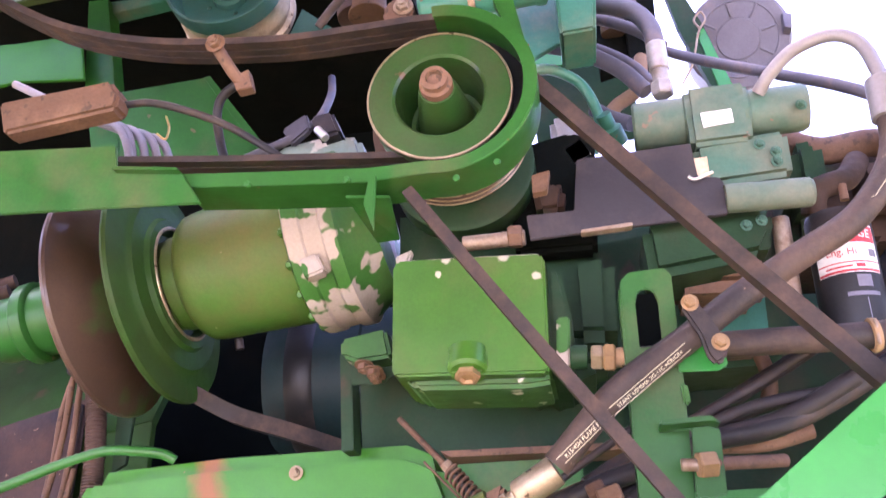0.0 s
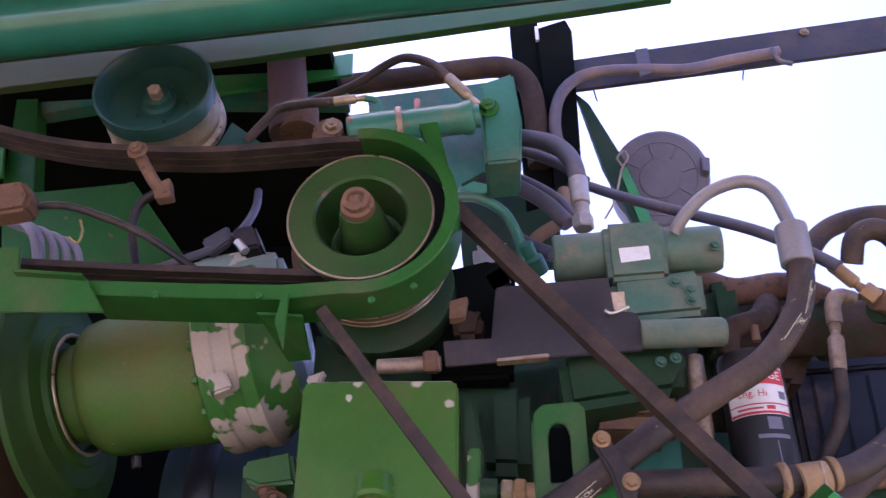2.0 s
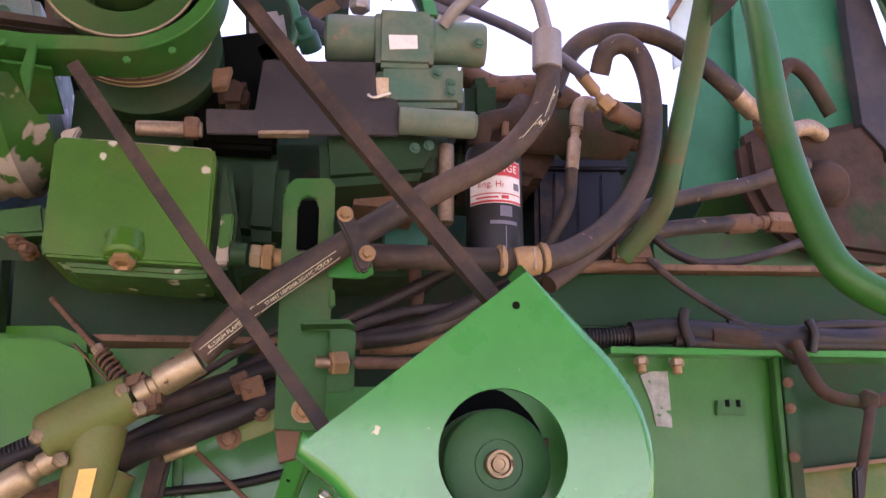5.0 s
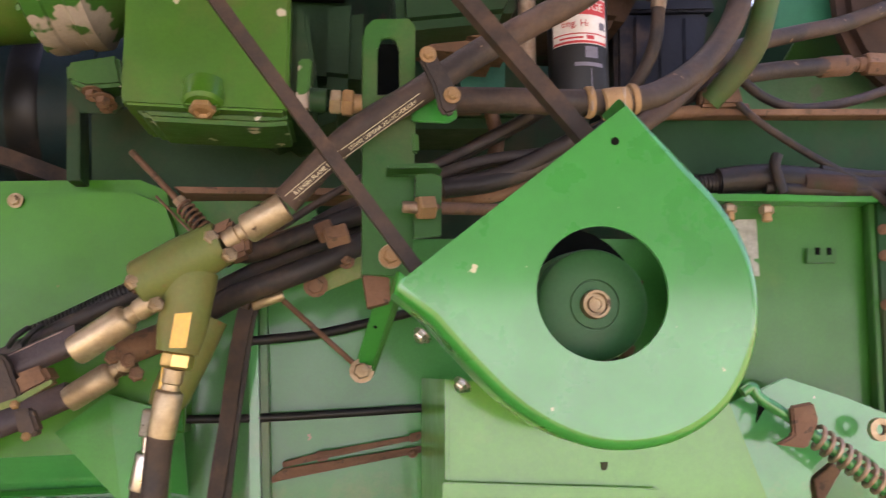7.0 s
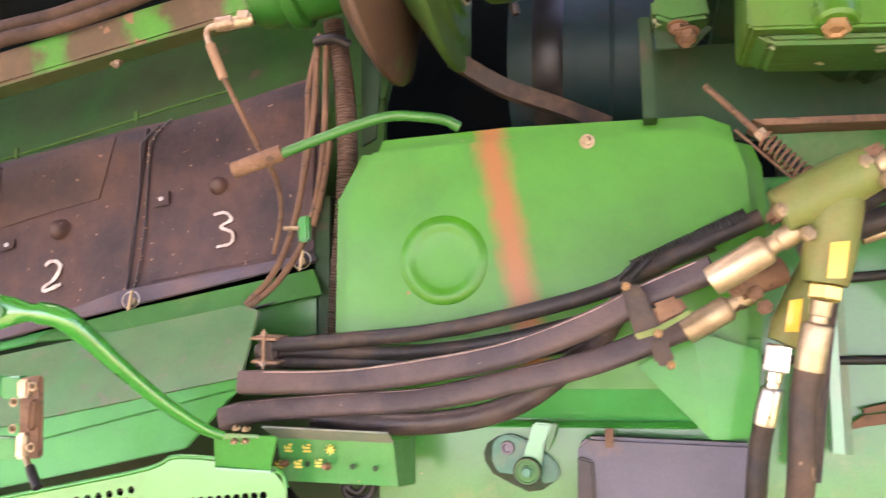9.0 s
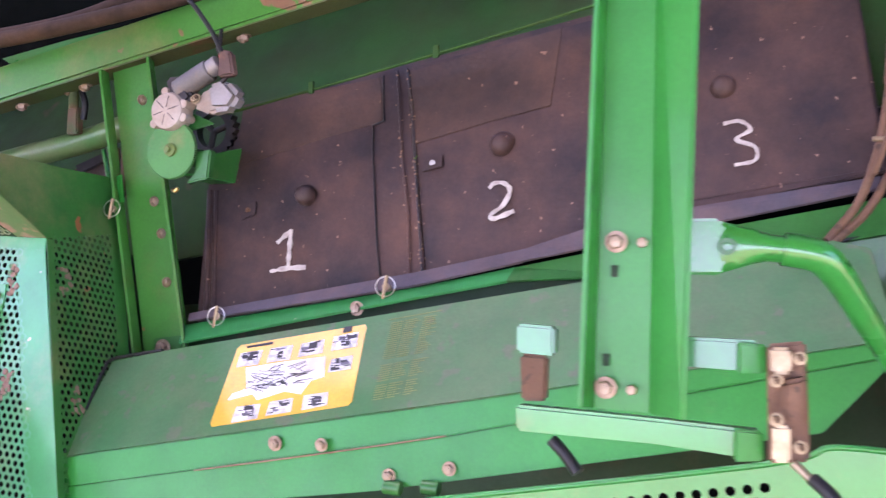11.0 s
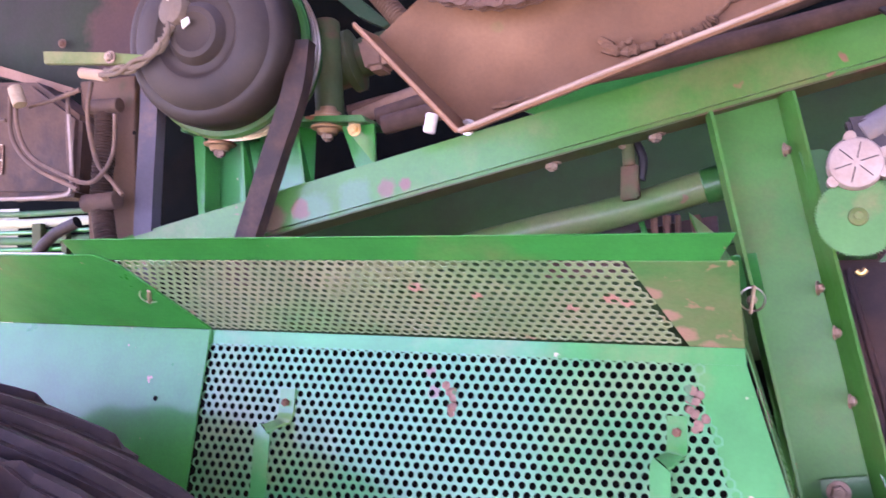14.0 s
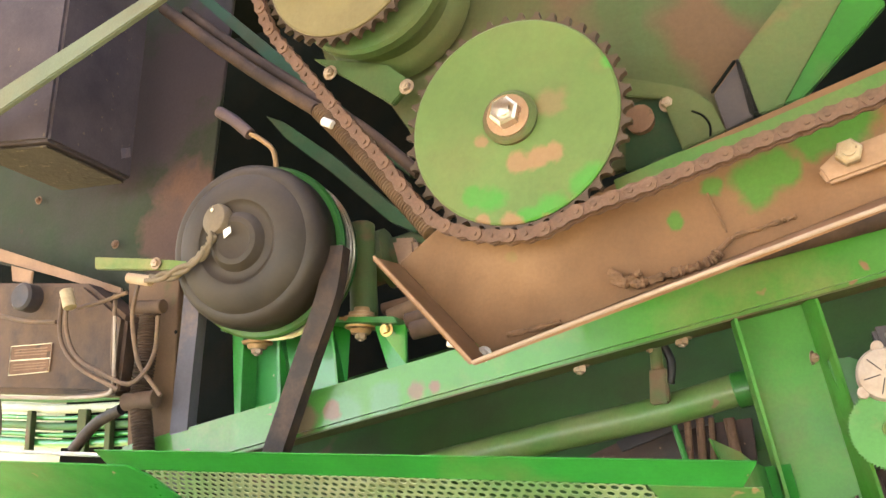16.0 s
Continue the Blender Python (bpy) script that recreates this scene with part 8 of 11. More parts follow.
part("pipe", tube([(0.80, 1.12, 3.16), (0.793, 1.125, 3.093), (0.783, 1.13, 3.017), (0.779, 1.135, 2.958), (0.782, 1.15, 2.88), (0.796, 1.175, 2.822), (0.798, 1.2, 2.773), (0.783, 1.225, 2.688), (0.763, 1.25, 2.581), (0.75, 1.275, 2.5), (0.737, 1.3, 2.421), (0.716, 1.325, 2.321), (0.703, 1.35, 2.255), (0.673, 1.375, 2.209), (0.642, 1.4, 2.174)], .0205, 18), surface("dusty_rail_paint", (0.022, 0.085, 0.022), 0.5, dust=((0.12, 0.06, 0.035), 0.42, 6), chips=((0.14, 0.06, 0.03), 0.36, 8, 0.08), bump=0.12, spots=[((0.10, -0.14, 0.62), 0.045, (0.17, 0.065, 0.035)), ((0.115, -0.13, 0.70), 0.05, (0.17, 0.065, 0.035)), ((0.12, -0.12, 0.54), 0.03, (0.17, 0.065, 0.035))]), r1)
part("weld_plate", slab([(0.625, 2.195), (0.69, 2.205), (0.70, 2.165), (0.62, 2.16)], 1.385, .03, (), .006), RUSTY, r1)
part("gusset", slab([(0.823, 2.775), (0.828, 2.70), (0.831, 2.615), (0.804, 2.583), (0.758, 2.539), (0.775, 2.66)], 1.21, .008), RUST_CAKE, r1)
r2 = thing("handrail", (0.80, 1.05, 2.05), "bright green bent pipe rail", "rail")
part("pipe", sweep(curve_points([(0.793, 1.14, 2.62), (0.784, 1.12, 2.544), (0.782, 1.105, 2.486), (0.777, 1.09, 2.415), (0.771, 1.075, 2.328), (0.772, 1.06, 2.247), (0.78, 1.045, 2.163), (0.795, 1.03, 2.089), (0.814, 1.015, 2.046), (0.865, 1.0, 2.009), (0.95, 0.98, 1.98)], 6), lambda i: disc(.018 + .005 * min(1, i / 22), 18)), GREEN_BACK, r2)
rs = thing("rear_sheet", (1.132, 1.6, 2.4), "green rear side sheets with rusty edges", "sheet")
SHEET_TEAL = surface("teal_sheet_paint", (0.012, 0.13, 0.06), 0.5, dust=(TAN, 0.1, 4), chips=((0.13, 0.07, 0.05), 0.3, 6, 0.1), bump=0.06, coat=0.1)
part("sheet", slab([(1.079, 3.09), (1.32, 3.109), (1.34, 3.054), (1.332, 2.946), (1.339, 2.835), (1.345, 2.699), (1.337, 2.568), (0.999, 2.416), (1.014, 2.577), (1.022, 2.809)], 1.60, .01), SHEET_TEAL, rs)
part("left_sheet", slab([(0.975, 2.86), (1.041, 2.86), (1.031, 2.592), (1.026, 2.454), (1.001, 2.42), (0.874, 2.389), (0.913, 2.584)], 1.63, .01), SHEET_TEAL, rs)
part("top_fold", sheet([(1.075, 1.585, 3.094), (1.325, 1.585, 3.114), (1.325, 1.62, 3.108), (1.075, 1.62, 3.088)], .004), GREEN_DARK, rs)
part("rust_edge", sweep(curve_points([(1.16, 1.594, 3.090), (1.285, 1.594, 3.088), (1.318, 1.594, 3.04), (1.315, 1.594, 2.94), (1.322, 1.594, 2.83), (1.33, 1.594, 2.70), (1.322, 1.594, 2.56)], 5), lambda i: [(-.010 - .004 * math.sin(i * 1.7), -.002), (.010 + .005 * math.sin(i * 2.3), -.002), (.010, .002), (-.010, .002)], (1, 0, 0.1)), RUST_CAKE, rs)
part("dark_strut", slab([(1.284, 3.061), (1.309, 3.037), (1.377, 2.646), (1.334, 2.465), (1.271, 2.542), (1.271, 2.80)], 1.55, .03), SLATE, rs)
part("dark_panel", slab([(1.18, 3.29), (1.159, 3.089), (1.244, 3.022), (1.272, 2.984), (1.385, 2.707), (1.62, 2.75), (1.62, 3.36)], 1.50, .012), GREEN_DARK, rs)
part("pale_gap_sheet", slab([(1.45, 3.25), (1.474, 3.184), (1.561, 2.841), (1.75, 2.80), (1.75, 3.25)], 1.75, .01), HOOD, rs)
# sun glare on a green sheet is put into this pale colour
part("pale_sheet", slab([(0.882, 2.872), (1.026, 3.08), (1.00, 2.85), (0.944, 2.72), (0.880, 2.68)], 1.62, .01), surface("sunlit_green_sheet", (.42, .52, .52), .5), rs)
part("sheet_edge", tube([(0.872, 1.61, 2.80), (0.95, 1.61, 2.93), (1.03, 1.61, 3.085)], .006), RUSTY, rs)
part("low_pale_sheet", slab([(0.816, 2.316), (0.989, 2.331), (1.212, 2.329), (1.299, 2.248), (0.818, 2.228)], 1.66, .01), HOOD, rs)
part("back_sheet", slab([(1.0, 2.45), (2.147, 2.75), (1.67, 2.145), (0.80, 2.14)], 1.72, .01), GREEN_SHADED, rs)
part("diamond_plate", slab([(1.29, 3.274), (1.332, 3.237), (1.265, 3.138), (1.251, 3.138), (1.251, 3.212)], 1.475, .006), ALU, rs, "pale diamond-shaped plate with dark stains")
for (x, z), w_ in (((1.286, 3.252), .009), ((1.262, 3.214), .011), ((1.303, 3.218), .013), ((1.271, 3.183), .010), ((1.262, 3.165), .006)):
    part("dark_stain", slab([(x - w_, z - .004), (x - .3 * w_, z + .010), (x + w_, z + .004), (x + .4 * w_, z - .010)], 1.4735, .001, (), 0), INK, rs)
lb = thing("lamp_bracket", (1.234, 1.7, 3.09), "yellow-green work lamp on dark struts above the rear sheet", "lamp bracket")
part("foot_strap", sheet([(1.163, 1.66, 3.282), (1.205, 1.66, 3.228), (1.25, 1.61, 3.09), (1.17, 1.61, 3.09), (1.155, 1.64, 3.215)], .01), RUSTY_SHEAVE, lb)
part("leaf", slab([(1.183, 3.45), (1.241, 3.466), (1.242, 3.368), (1.183, 3.281), (1.172, 3.33), (1.174, 3.389)], 1.70, .012), HOOD, lb)
part("leaf_spot", slab([(1.186, 3.44), (1.222, 3.45), (1.215, 3.40), (1.19, 3.36)], 1.696, .003), GREEN_DARK, lb)
part("lamp_body", slab([(1.284, 3.566), (1.312, 3.577), (1.346, 3.535), (1.344, 3.45), (1.328, 3.417), (1.262, 3.395), (1.265, 3.474)], 1.75, .05, (), .008), GREEN_OLIVE, lb)
part("lamp_rim", slab([(1.262, 3.434), (1.292, 3.451), (1.337, 3.44), (1.32, 3.404), (1.255, 3.386)], 1.736, .012), surface("bright_lime_paint", (.22, .36, .03), .4), lb)
part("lamp_hood", slab([(1.268, 3.56), (1.284, 3.57), (1.29, 3.50), (1.268, 3.47), (1.255, 3.49)], 1.738, .012), PAPER, lb)
part("strut", slab([(1.247, 3.377), (1.297, 3.381), (1.228, 3.254), (1.195, 3.299)], 1.71, .012), BLACK, lb)
part("strut", slab([(1.332, 3.419), (1.324, 3.298), (1.262, 3.214), (1.23, 3.252), (1.312, 3.387)], 1.72, .012), SLATE, lb)
part("strut_edge", slab([(1.297, 3.381), (1.306, 3.37), (1.236, 3.246), (1.228, 3.254)], 1.705, .012), HOOD, lb)
part("strut_pin", lathe([(0, 0), (.009, 0), (.009, .006), (0, .007)], along((1.255, 1.71, 3.33), (0, -1, 0)), 12), ALU, lb)
part("lamp_post", sheet([(1.271, 1.77, 3.614), (1.308, 1.77, 3.617), (1.291, 1.77, 3.56), (1.257, 1.77, 3.5), (1.243, 1.77, 3.507)], .01), GREEN_OLIVE, lb)
rc = thing("rear_casting", (1.13, 1.6, 2.25), "rusty soil-caked rear casting with pipe ends", "casting")
part("casting", slab([(0.989, 2.50), (1.06, 2.545), (1.17, 2.53), (1.345, 2.58), (1.32, 2.234), (1.178, 2.247), (1.092, 2.267), (1.02, 2.33), (0.995, 2.387)], 1.56, .06, (), .02), RUST_CAKE, rc)
part("boss", lathe([(0, -.02), (.05, -.02), (.055, .0), (.045, .02), (.03, .03), (0, .03)], along((1.17, 1.56, 2.40), (-.1, -1, -.1)), 20), RUST_CAKE, rc)
part("pipe_end", tube([(1.04, 1.52, 2.47), (1.085, 1.52, 2.50), (1.13, 1.53, 2.515), (1.17, 1.55, 2.51)], .018), NUT, rc)
part("pipe_end", tube([(1.06, 1.53, 2.60), (1.10, 1.53, 2.66), (1.15, 1.54, 2.64), (1.20, 1.55, 2.56)], .016), RUST_CAKE, rc)
# green darkened for beam and side panel: their shade is put into the colour
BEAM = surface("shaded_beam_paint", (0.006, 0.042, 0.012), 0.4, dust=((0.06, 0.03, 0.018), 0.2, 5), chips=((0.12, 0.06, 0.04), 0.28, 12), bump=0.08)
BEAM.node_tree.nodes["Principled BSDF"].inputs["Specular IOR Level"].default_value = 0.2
rl = thing("side_ledge", (1.0, 1.45, 1.65), "green side beam and ledge under the hoses", "ledge")
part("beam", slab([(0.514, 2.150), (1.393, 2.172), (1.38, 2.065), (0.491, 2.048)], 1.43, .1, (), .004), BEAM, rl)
part("beam_lip", slab([(0.538, 2.158), (1.376, 2.182), (1.374, 2.170), (0.537, 2.147)], 1.40, .12), RUSTY, rl)
part("ledge", slab([(0.586, 1.999), (1.29, 2.004), (1.289, 1.992), (0.586, 1.987)], 1.33, .2), GREEN, rl)
part("lower_sheet", slab([(0.565, 1.990), (0.925, 1.995), (0.912, 1.627), (0.823, 1.62), (0.70, 1.62), (0.60, 1.66), (0.553, 1.813)], 1.37, .01), surface("smooth_sheet_paint", (0.014, 0.115, 0.012), 0.4, dust=((0.16, 0.16, 0.05), 0.12, 3), bump=0.04, coat=0.15), rl)
part("tab", slab([(0.78, 1.917), (0.832, 1.917), (0.831, 1.893), (0.778, 1.892)], 1.362, .008), GREEN_BACK, rl)
for q in [(0.798, 1.364, 1.91), (0.818, 1.364, 1.91)]:
    part("tab_slot", slab([(q[0] - .0035, q[2] + .008), (q[0] + .0035, q[2] + .008), (q[0] + .0035, q[2] - .004), (q[0] - .0035, q[2] - .004)], 1.3605, .002, (), 0), VOID, rl)
TAPE = surface("weathered_grey_tape", (0.26, 0.27, 0.24), 0.8, var=0.3, scale=60, chips=((0.03, 0.14, 0.04), 0.36, 45), bump=0.5)
part("tape_patch", slab([(0.649, 1.957), (0.667, 1.964), (0.698, 1.965), (0.699, 1.871), (0.671, 1.873), (0.666, 1.907)], 1.3665, .003, (), 0), TAPE, rl, "torn weathered grey tape")
for q in [(0.643, 1.345, 1.986), (0.706, 1.345, 1.985)]:
    part("stud", rod(q, Vector(q) + Vector((0, 0, -.028)), .008, 12), CUSHION, rl)
    part("stud_tip", hexrod(Vector(q) + Vector((0, 0, -.003)), Vector(q) + Vector((0, 0, -.015)), .0125), NUT, rl)
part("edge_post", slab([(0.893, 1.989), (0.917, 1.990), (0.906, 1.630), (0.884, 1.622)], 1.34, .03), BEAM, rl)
part("edge_flange", slab([(0.882, 1.991), (0.893, 1.991), (0.886, 1.625), (0.874, 1.63)], 1.345, .02), GREEN_BACK, rl)
for q in [(0.898, 1.335, 1.945), (0.897, 1.335, 1.902), (0.894, 1.335, 1.822)]:
    bolt(rl, q, (-.5, -.7, 0), .0062, RUSTY)
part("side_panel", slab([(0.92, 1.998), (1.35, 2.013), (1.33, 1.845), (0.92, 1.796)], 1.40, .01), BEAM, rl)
part("side_panel_low", sheet([(0.915, 1.39, 1.797), (1.33, 1.39, 1.846), (1.30, 1.35, 1.72), (0.905, 1.35, 1.62)], .01), GREEN_OLIVE, rl)
part("side_crease", slab([(0.917, 1.803), (1.33, 1.851), (1.33, 1.845), (0.917, 1.796)], 1.375, .02), DUSTY, rl)
part("low_edge", sheet([(0.905, 1.345, 1.637), (1.30, 1.345, 1.735), (1.30, 1.345, 1.71), (1.03, 1.345, 1.622), (0.915, 1.345, 1.613)], .012), DUSTY, rl)
HARNESS = surface("black_cable_tape", (0.010, 0.009, 0.010), 0.5, dust=((0.09, 0.045, 0.028), 0.26, 12), bump=0.4, bscale=90)
hn = thing("cable_harness", (0.763, 1.33, 2.0), "black taped cable harness with corrugated ends", "harness")
part("sleeve", ribbed([(0.55, 1.36, 2.018), (0.598, 1.355, 2.019), (0.658, 1.35, 2.025)], .0165), BLACK, hn)
part("harness", tube([(0.63, 1.35, 2.023), (0.69, 1.345, 2.030), (0.728, 1.345, 2.030), (0.804, 1.345, 2.025), (0.875, 1.345, 2.017), (0.949, 1.345, 2.024), (1.035, 1.345, 2.023), (1.145, 1.345, 2.031), (1.35, 1.36, 2.04)], .022, 14), HARNESS, hn)
part("taped_cable", tube([(0.70, 1.335, 2.012), (0.805, 1.335, 2.008), (0.93, 1.335, 2.010), (1.147, 1.34, 2.014), (1.35, 1.35, 2.02)], .011), HARNESS, hn)
part("taped_cable", tube([(0.80, 1.34, 2.043), (0.90, 1.335, 2.034), (0.98, 1.34, 2.045), (1.06, 1.34, 2.05), (1.2, 1.35, 2.045)], .009), HARNESS, hn)
part("tie", tube([(0.717, 1.32, 2.062), (0.711, 1.318, 2.04), (0.723, 1.32, 2.000)], .009), HARNESS, hn)
part("tie", tube([(0.94, 1.32, 2.05), (0.945, 1.315, 2.025), (0.94, 1.32, 1.995)], .008), BLACK, hn)
part("earth_patch", tube([(0.765, 1.3385, 2.021), (0.808, 1.338, 2.019), (0.85, 1.338, 2.016)], .0195), RUST_CAKE, hn, "patch caked with soil")
hh = thing("hanging_hose", (0.98, 1.28, 1.70), "rusty hose and cable loop hanging from the harness", "hose")
part("hose", tube([(0.904, 1.31, 2.01), (0.916, 1.3, 1.959), (0.943, 1.3, 1.923), (0.994, 1.3, 1.911), (1.035, 1.3, 1.912), (1.12, 1.31, 1.94)], .011), RUST_CAKE, hh)
part("knot", lathe([(0, -.02), (.014, -.014), (.017, 0), (.013, .014), (0, .018)], along((1.012, 1.29, 1.912), (.3, -.5, 1)), 12), RUST_CAKE, hh)
part("cable", tube([(1.012, 1.285, 1.906), (0.996, 1.28, 1.864), (0.978, 1.28, 1.809), (0.963, 1.28, 1.755), (0.951, 1.28, 1.728)], .0085), RUST_CAKE, hh)
part("cable", tube([(0.954, 1.28, 1.737), (0.962, 1.28, 1.718), (0.986, 1.28, 1.712), (1.023, 1.28, 1.728), (1.048, 1.28, 1.773), (1.07, 1.29, 1.83)], .0065), RUST_CAKE, hh)
part("clip", sheet([(0.958, 1.27, 1.80), (0.975, 1.27, 1.81), (0.97, 1.27, 1.755), (0.953, 1.27, 1.75)], .014, .003), BLACK, hh)

# spring lever at the lower right
sl = thing("spring_lever", ([(0.705, 1.25, 1.649)][0]), "zinc rod and coil spring lever on a green plate", "spring lever")
part("plate", slab([(0.607, 1.3, 1.669), (0.699, 1.3, 1.708), (0.797, 1.3, 1.676), (0.887, 1.3, 1.641), (0.869, 1.3, 1.428), (0.665, 1.3, 1.433)], 1.30, .006, [circle(0.787, 1.539, .06, 24)]), GREEN_LIGHT, sl)
part("rod", tube([(0.605, 1.25, 1.687), (0.621, 1.25, 1.695), (0.633, 1.25, 1.678), (0.695, 1.25, 1.637), (0.827, 1.25, 1.534)], .0085), GREEN_LIGHT, sl)
part("spring", helix(*[(0.706, 1.24, 1.626), (0.83, 1.24, 1.536)], .0165, .0035, 10), NUT, sl)
part("bracket", sheet([(0.669, 1.23, 1.667), (0.704, 1.23, 1.673), (0.711, 1.23, 1.646), (0.691, 1.23, 1.607), (0.645, 1.23, 1.613), (0.671, 1.23, 1.627)], .012, .003), RUSTY, sl)
part("eye", lathe([(.008, 0), (.017, 0), (.017, .01), (.008, .01)], along((0.817, 1.26, 1.631), (0, -1, 0)), 20), STEEL, sl)
part("pin", sheet([(0.642, 1.27, 1.678), (0.65, 1.27, 1.664), (0.634, 1.27, 1.641)], .004), VOID, sl)
part("strut", slab([(0.788, 1.4, 1.542), (0.824, 1.4, 1.568), (0.838, 1.4, 1.559), (0.795, 1.4, 1.497)], 1.4, .02), RUSTY, sl)
# ---------------------------------------------------------------- ladder post with its handle
lp = thing("channel_post", ([(-1.329, 1, 1.54)][0]), "bright green channel post with bolted slots", "post")
part("web", sheet([(-1.365, 1.02, 2.054), (-1.318, 1.02, 2.05), (-1.309, 1.02, 1.534), (-1.363, 1.02, 1.534)], .005, .001), GREEN_POST, lp)
part("flange", sheet([(-1.365, 0.99, 2.043), (-1.363, 1.02, 2.054), (-1.361, 1.02, 1.534), (-1.367, 0.99, 1.539)], .005, .001), GREEN_POST, lp)
part("flange", sheet([(-1.32, 1.02, 2.05), (-1.278, 0.99, 2.034), (-1.279, 0.99, 1.535), (-1.311, 1.02, 1.534)], .005, .001), GREEN_POST, lp)
part("flange_side", sheet([(-1.28, 0.99, 2.034), (-1.316, 1.06, 2.065), (-1.316, 1.06, 1.53), (-1.279, 0.99, 1.535)], .005, .001), GREEN_POST, lp)
for x, z in ((-1.345, 1.692), (-1.350, 1.555)):
    bolt(lp, (x, 1.014, z), r=.0072, material=NUT)
    bolt(lp, (x + .024, 1.014, z), r=.0052, material=NUT, washer=False)
for x, z in ((-1.346, 1.664), (-1.351, 1.580)):
    part("slot", sheet([(x - .0035, 1.0165, z + .006), (x + .0035, 1.0165, z + .006), (x + .003, 1.0165, z - .005), (x - .003, 1.0165, z - .005)], .001, 0), GREEN_DARK, lp)
GLOSS = surface("glossy_green_paint", (0.014, 0.185, 0.024), 0.3, dust=(TAN, 0.10, 5), chips=((0.20, 0.24, 0.12), 0.24, 40), coat=0.7, bump=0.04, bscale=25)
ah = thing("assist_handle", ([(-1.153, 1.05, 1.676)][0]), "glossy green bent assist handle bolted to the post", "handle")
part("flat_end", sheet([(-1.303, 1.02, 1.715), (-1.253, 1.03, 1.717), (-1.242, 1.035, 1.704), (-1.245, 1.035, 1.679), (-1.25, 1.03, 1.665), (-1.3, 1.02, 1.663)], .006, .003), GLOSS, ah)
part("flat_eye", lathe([(.004, 0), (.008, 0), (.008, .002), (.004, .002)], along((-1.246, 1.028, 1.691), (0, -1, 0)), 14), GREEN_DULL, ah)
part("taper", sweep(curve_points([(-1.261, 1.035, 1.69), (-1.227, 1.04, 1.692), (-1.194, 1.045, 1.69)], 4), lambda i: [((.0125 + .014 * max(0, 1 - i / 6)) * math.cos(k * math.pi / 6), (.0125 - .008 * max(0, 1 - i / 6)) * math.sin(k * math.pi / 6)) for k in range(12)], (0, 0, 1)), GLOSS, ah)
part("bar", sweep(curve_points([(-1.198, 1.045, 1.691), (-1.168, 1.05, 1.685), (-1.147, 1.07, 1.665), (-1.117, 1.11, 1.622), (-1.08, 1.16, 1.572), (-1.041, 1.21, 1.531), (-1.017, 1.235, 1.516)], 6), lambda i: disc(.0155 - .0085 * min(1, max(0, i - 8) / 28), 16)), GLOSS, ah)
part("foot_strip", sheet([(-1.024, 1.23, 1.52), (-0.966, 1.25, 1.518), (-0.964, 1.25, 1.513), (-1.031, 1.23, 1.51)], .006, .002), GREEN_LIGHT, ah)
for q in [(-0.995, 1.235, 1.528), (-0.979, 1.235, 1.527), (-0.997, 1.235, 1.508), (-0.98, 1.235, 1.509)]:
    bolt(ah, q, (0, -.5, .9), .0045, STEEL)
hb = thing("hinge_bar", ([(-1.329, 1.05, 1.549)][0]), "green hinge bars with rusty toggle clamps", "hinge")
part("bar", sheet([(-1.312, 1.04, 1.605), (-1.216, 1.04, 1.606), (-1.215, 1.04, 1.577), (-1.31, 1.04, 1.578)], .02, .003), GREEN_LIGHT, hb)
part("bar", sheet([(-1.451, 1.06, 1.607), (-1.411, 1.06, 1.606), (-1.41, 1.06, 1.576), (-1.45, 1.06, 1.577)], .02, .003), GREEN_LIGHT, hb)
part("bar", sheet([(-1.445, 1.045, 1.526), (-1.307, 1.04, 1.526), (-1.213, 1.04, 1.524), (-1.212, 1.04, 1.497), (-1.306, 1.04, 1.502), (-1.443, 1.045, 1.5)], .02, .003), GREEN_LIGHT, hb)
part("clamp_plate", sheet([(-1.21, 1.03, 1.604), (-1.177, 1.03, 1.609), (-1.17, 1.03, 1.502), (-1.205, 1.03, 1.497)], .008, .003), RUSTY, hb)
part("clamp_lug", sheet([(-1.207, 1.02, 1.602), (-1.189, 1.02, 1.603), (-1.188, 1.02, 1.579), (-1.205, 1.02, 1.578)], .02, .003), STEEL, hb)
part("clamp_lug", sheet([(-1.203, 1.02, 1.533), (-1.188, 1.02, 1.534), (-1.186, 1.02, 1.501), (-1.202, 1.02, 1.5)], .02, .003), STEEL, hb)
part("clamp_lug", sheet([(-1.196, 1.015, 1.573), (-1.176, 1.015, 1.579), (-1.177, 1.015, 1.537), (-1.196, 1.015, 1.539)], .02, .004), RUSTY, hb)
for q in [(-1.182, 1.022, 1.594), (-1.179, 1.022, 1.516), (-1.201, 1.012, 1.574), (-1.200, 1.012, 1.540)]:
    bolt(hb, q, r=.0042, material=STEEL)
for z0, z1 in ((1.604, 1.576), (1.525, 1.496)):
    part("bar_end", sheet([(-1.234, 1.027, z0), (-1.209, 1.038, z0 - .001), (-1.208, 1.038, z1 + .001), (-1.233, 1.027, z1)], .006, .002), GREEN_POST, hb)
part("toggle", tube([(-1.184, 1.02, 1.502), (-1.168, 1.01, 1.489)], .004), STEEL, hb)
part("toggle_grip", tube([(-1.169, 1.01, 1.492), (-1.156, 1, 1.483), (-1.145, 0.995, 1.471)], .0062), BLACK, hb)
part("clamp_plate", sheet([(-1.446, 1.06, 1.576), (-1.417, 1.06, 1.576), (-1.417, 1.06, 1.53), (-1.443, 1.06, 1.528)], .012, .003), RUSTY, hb)
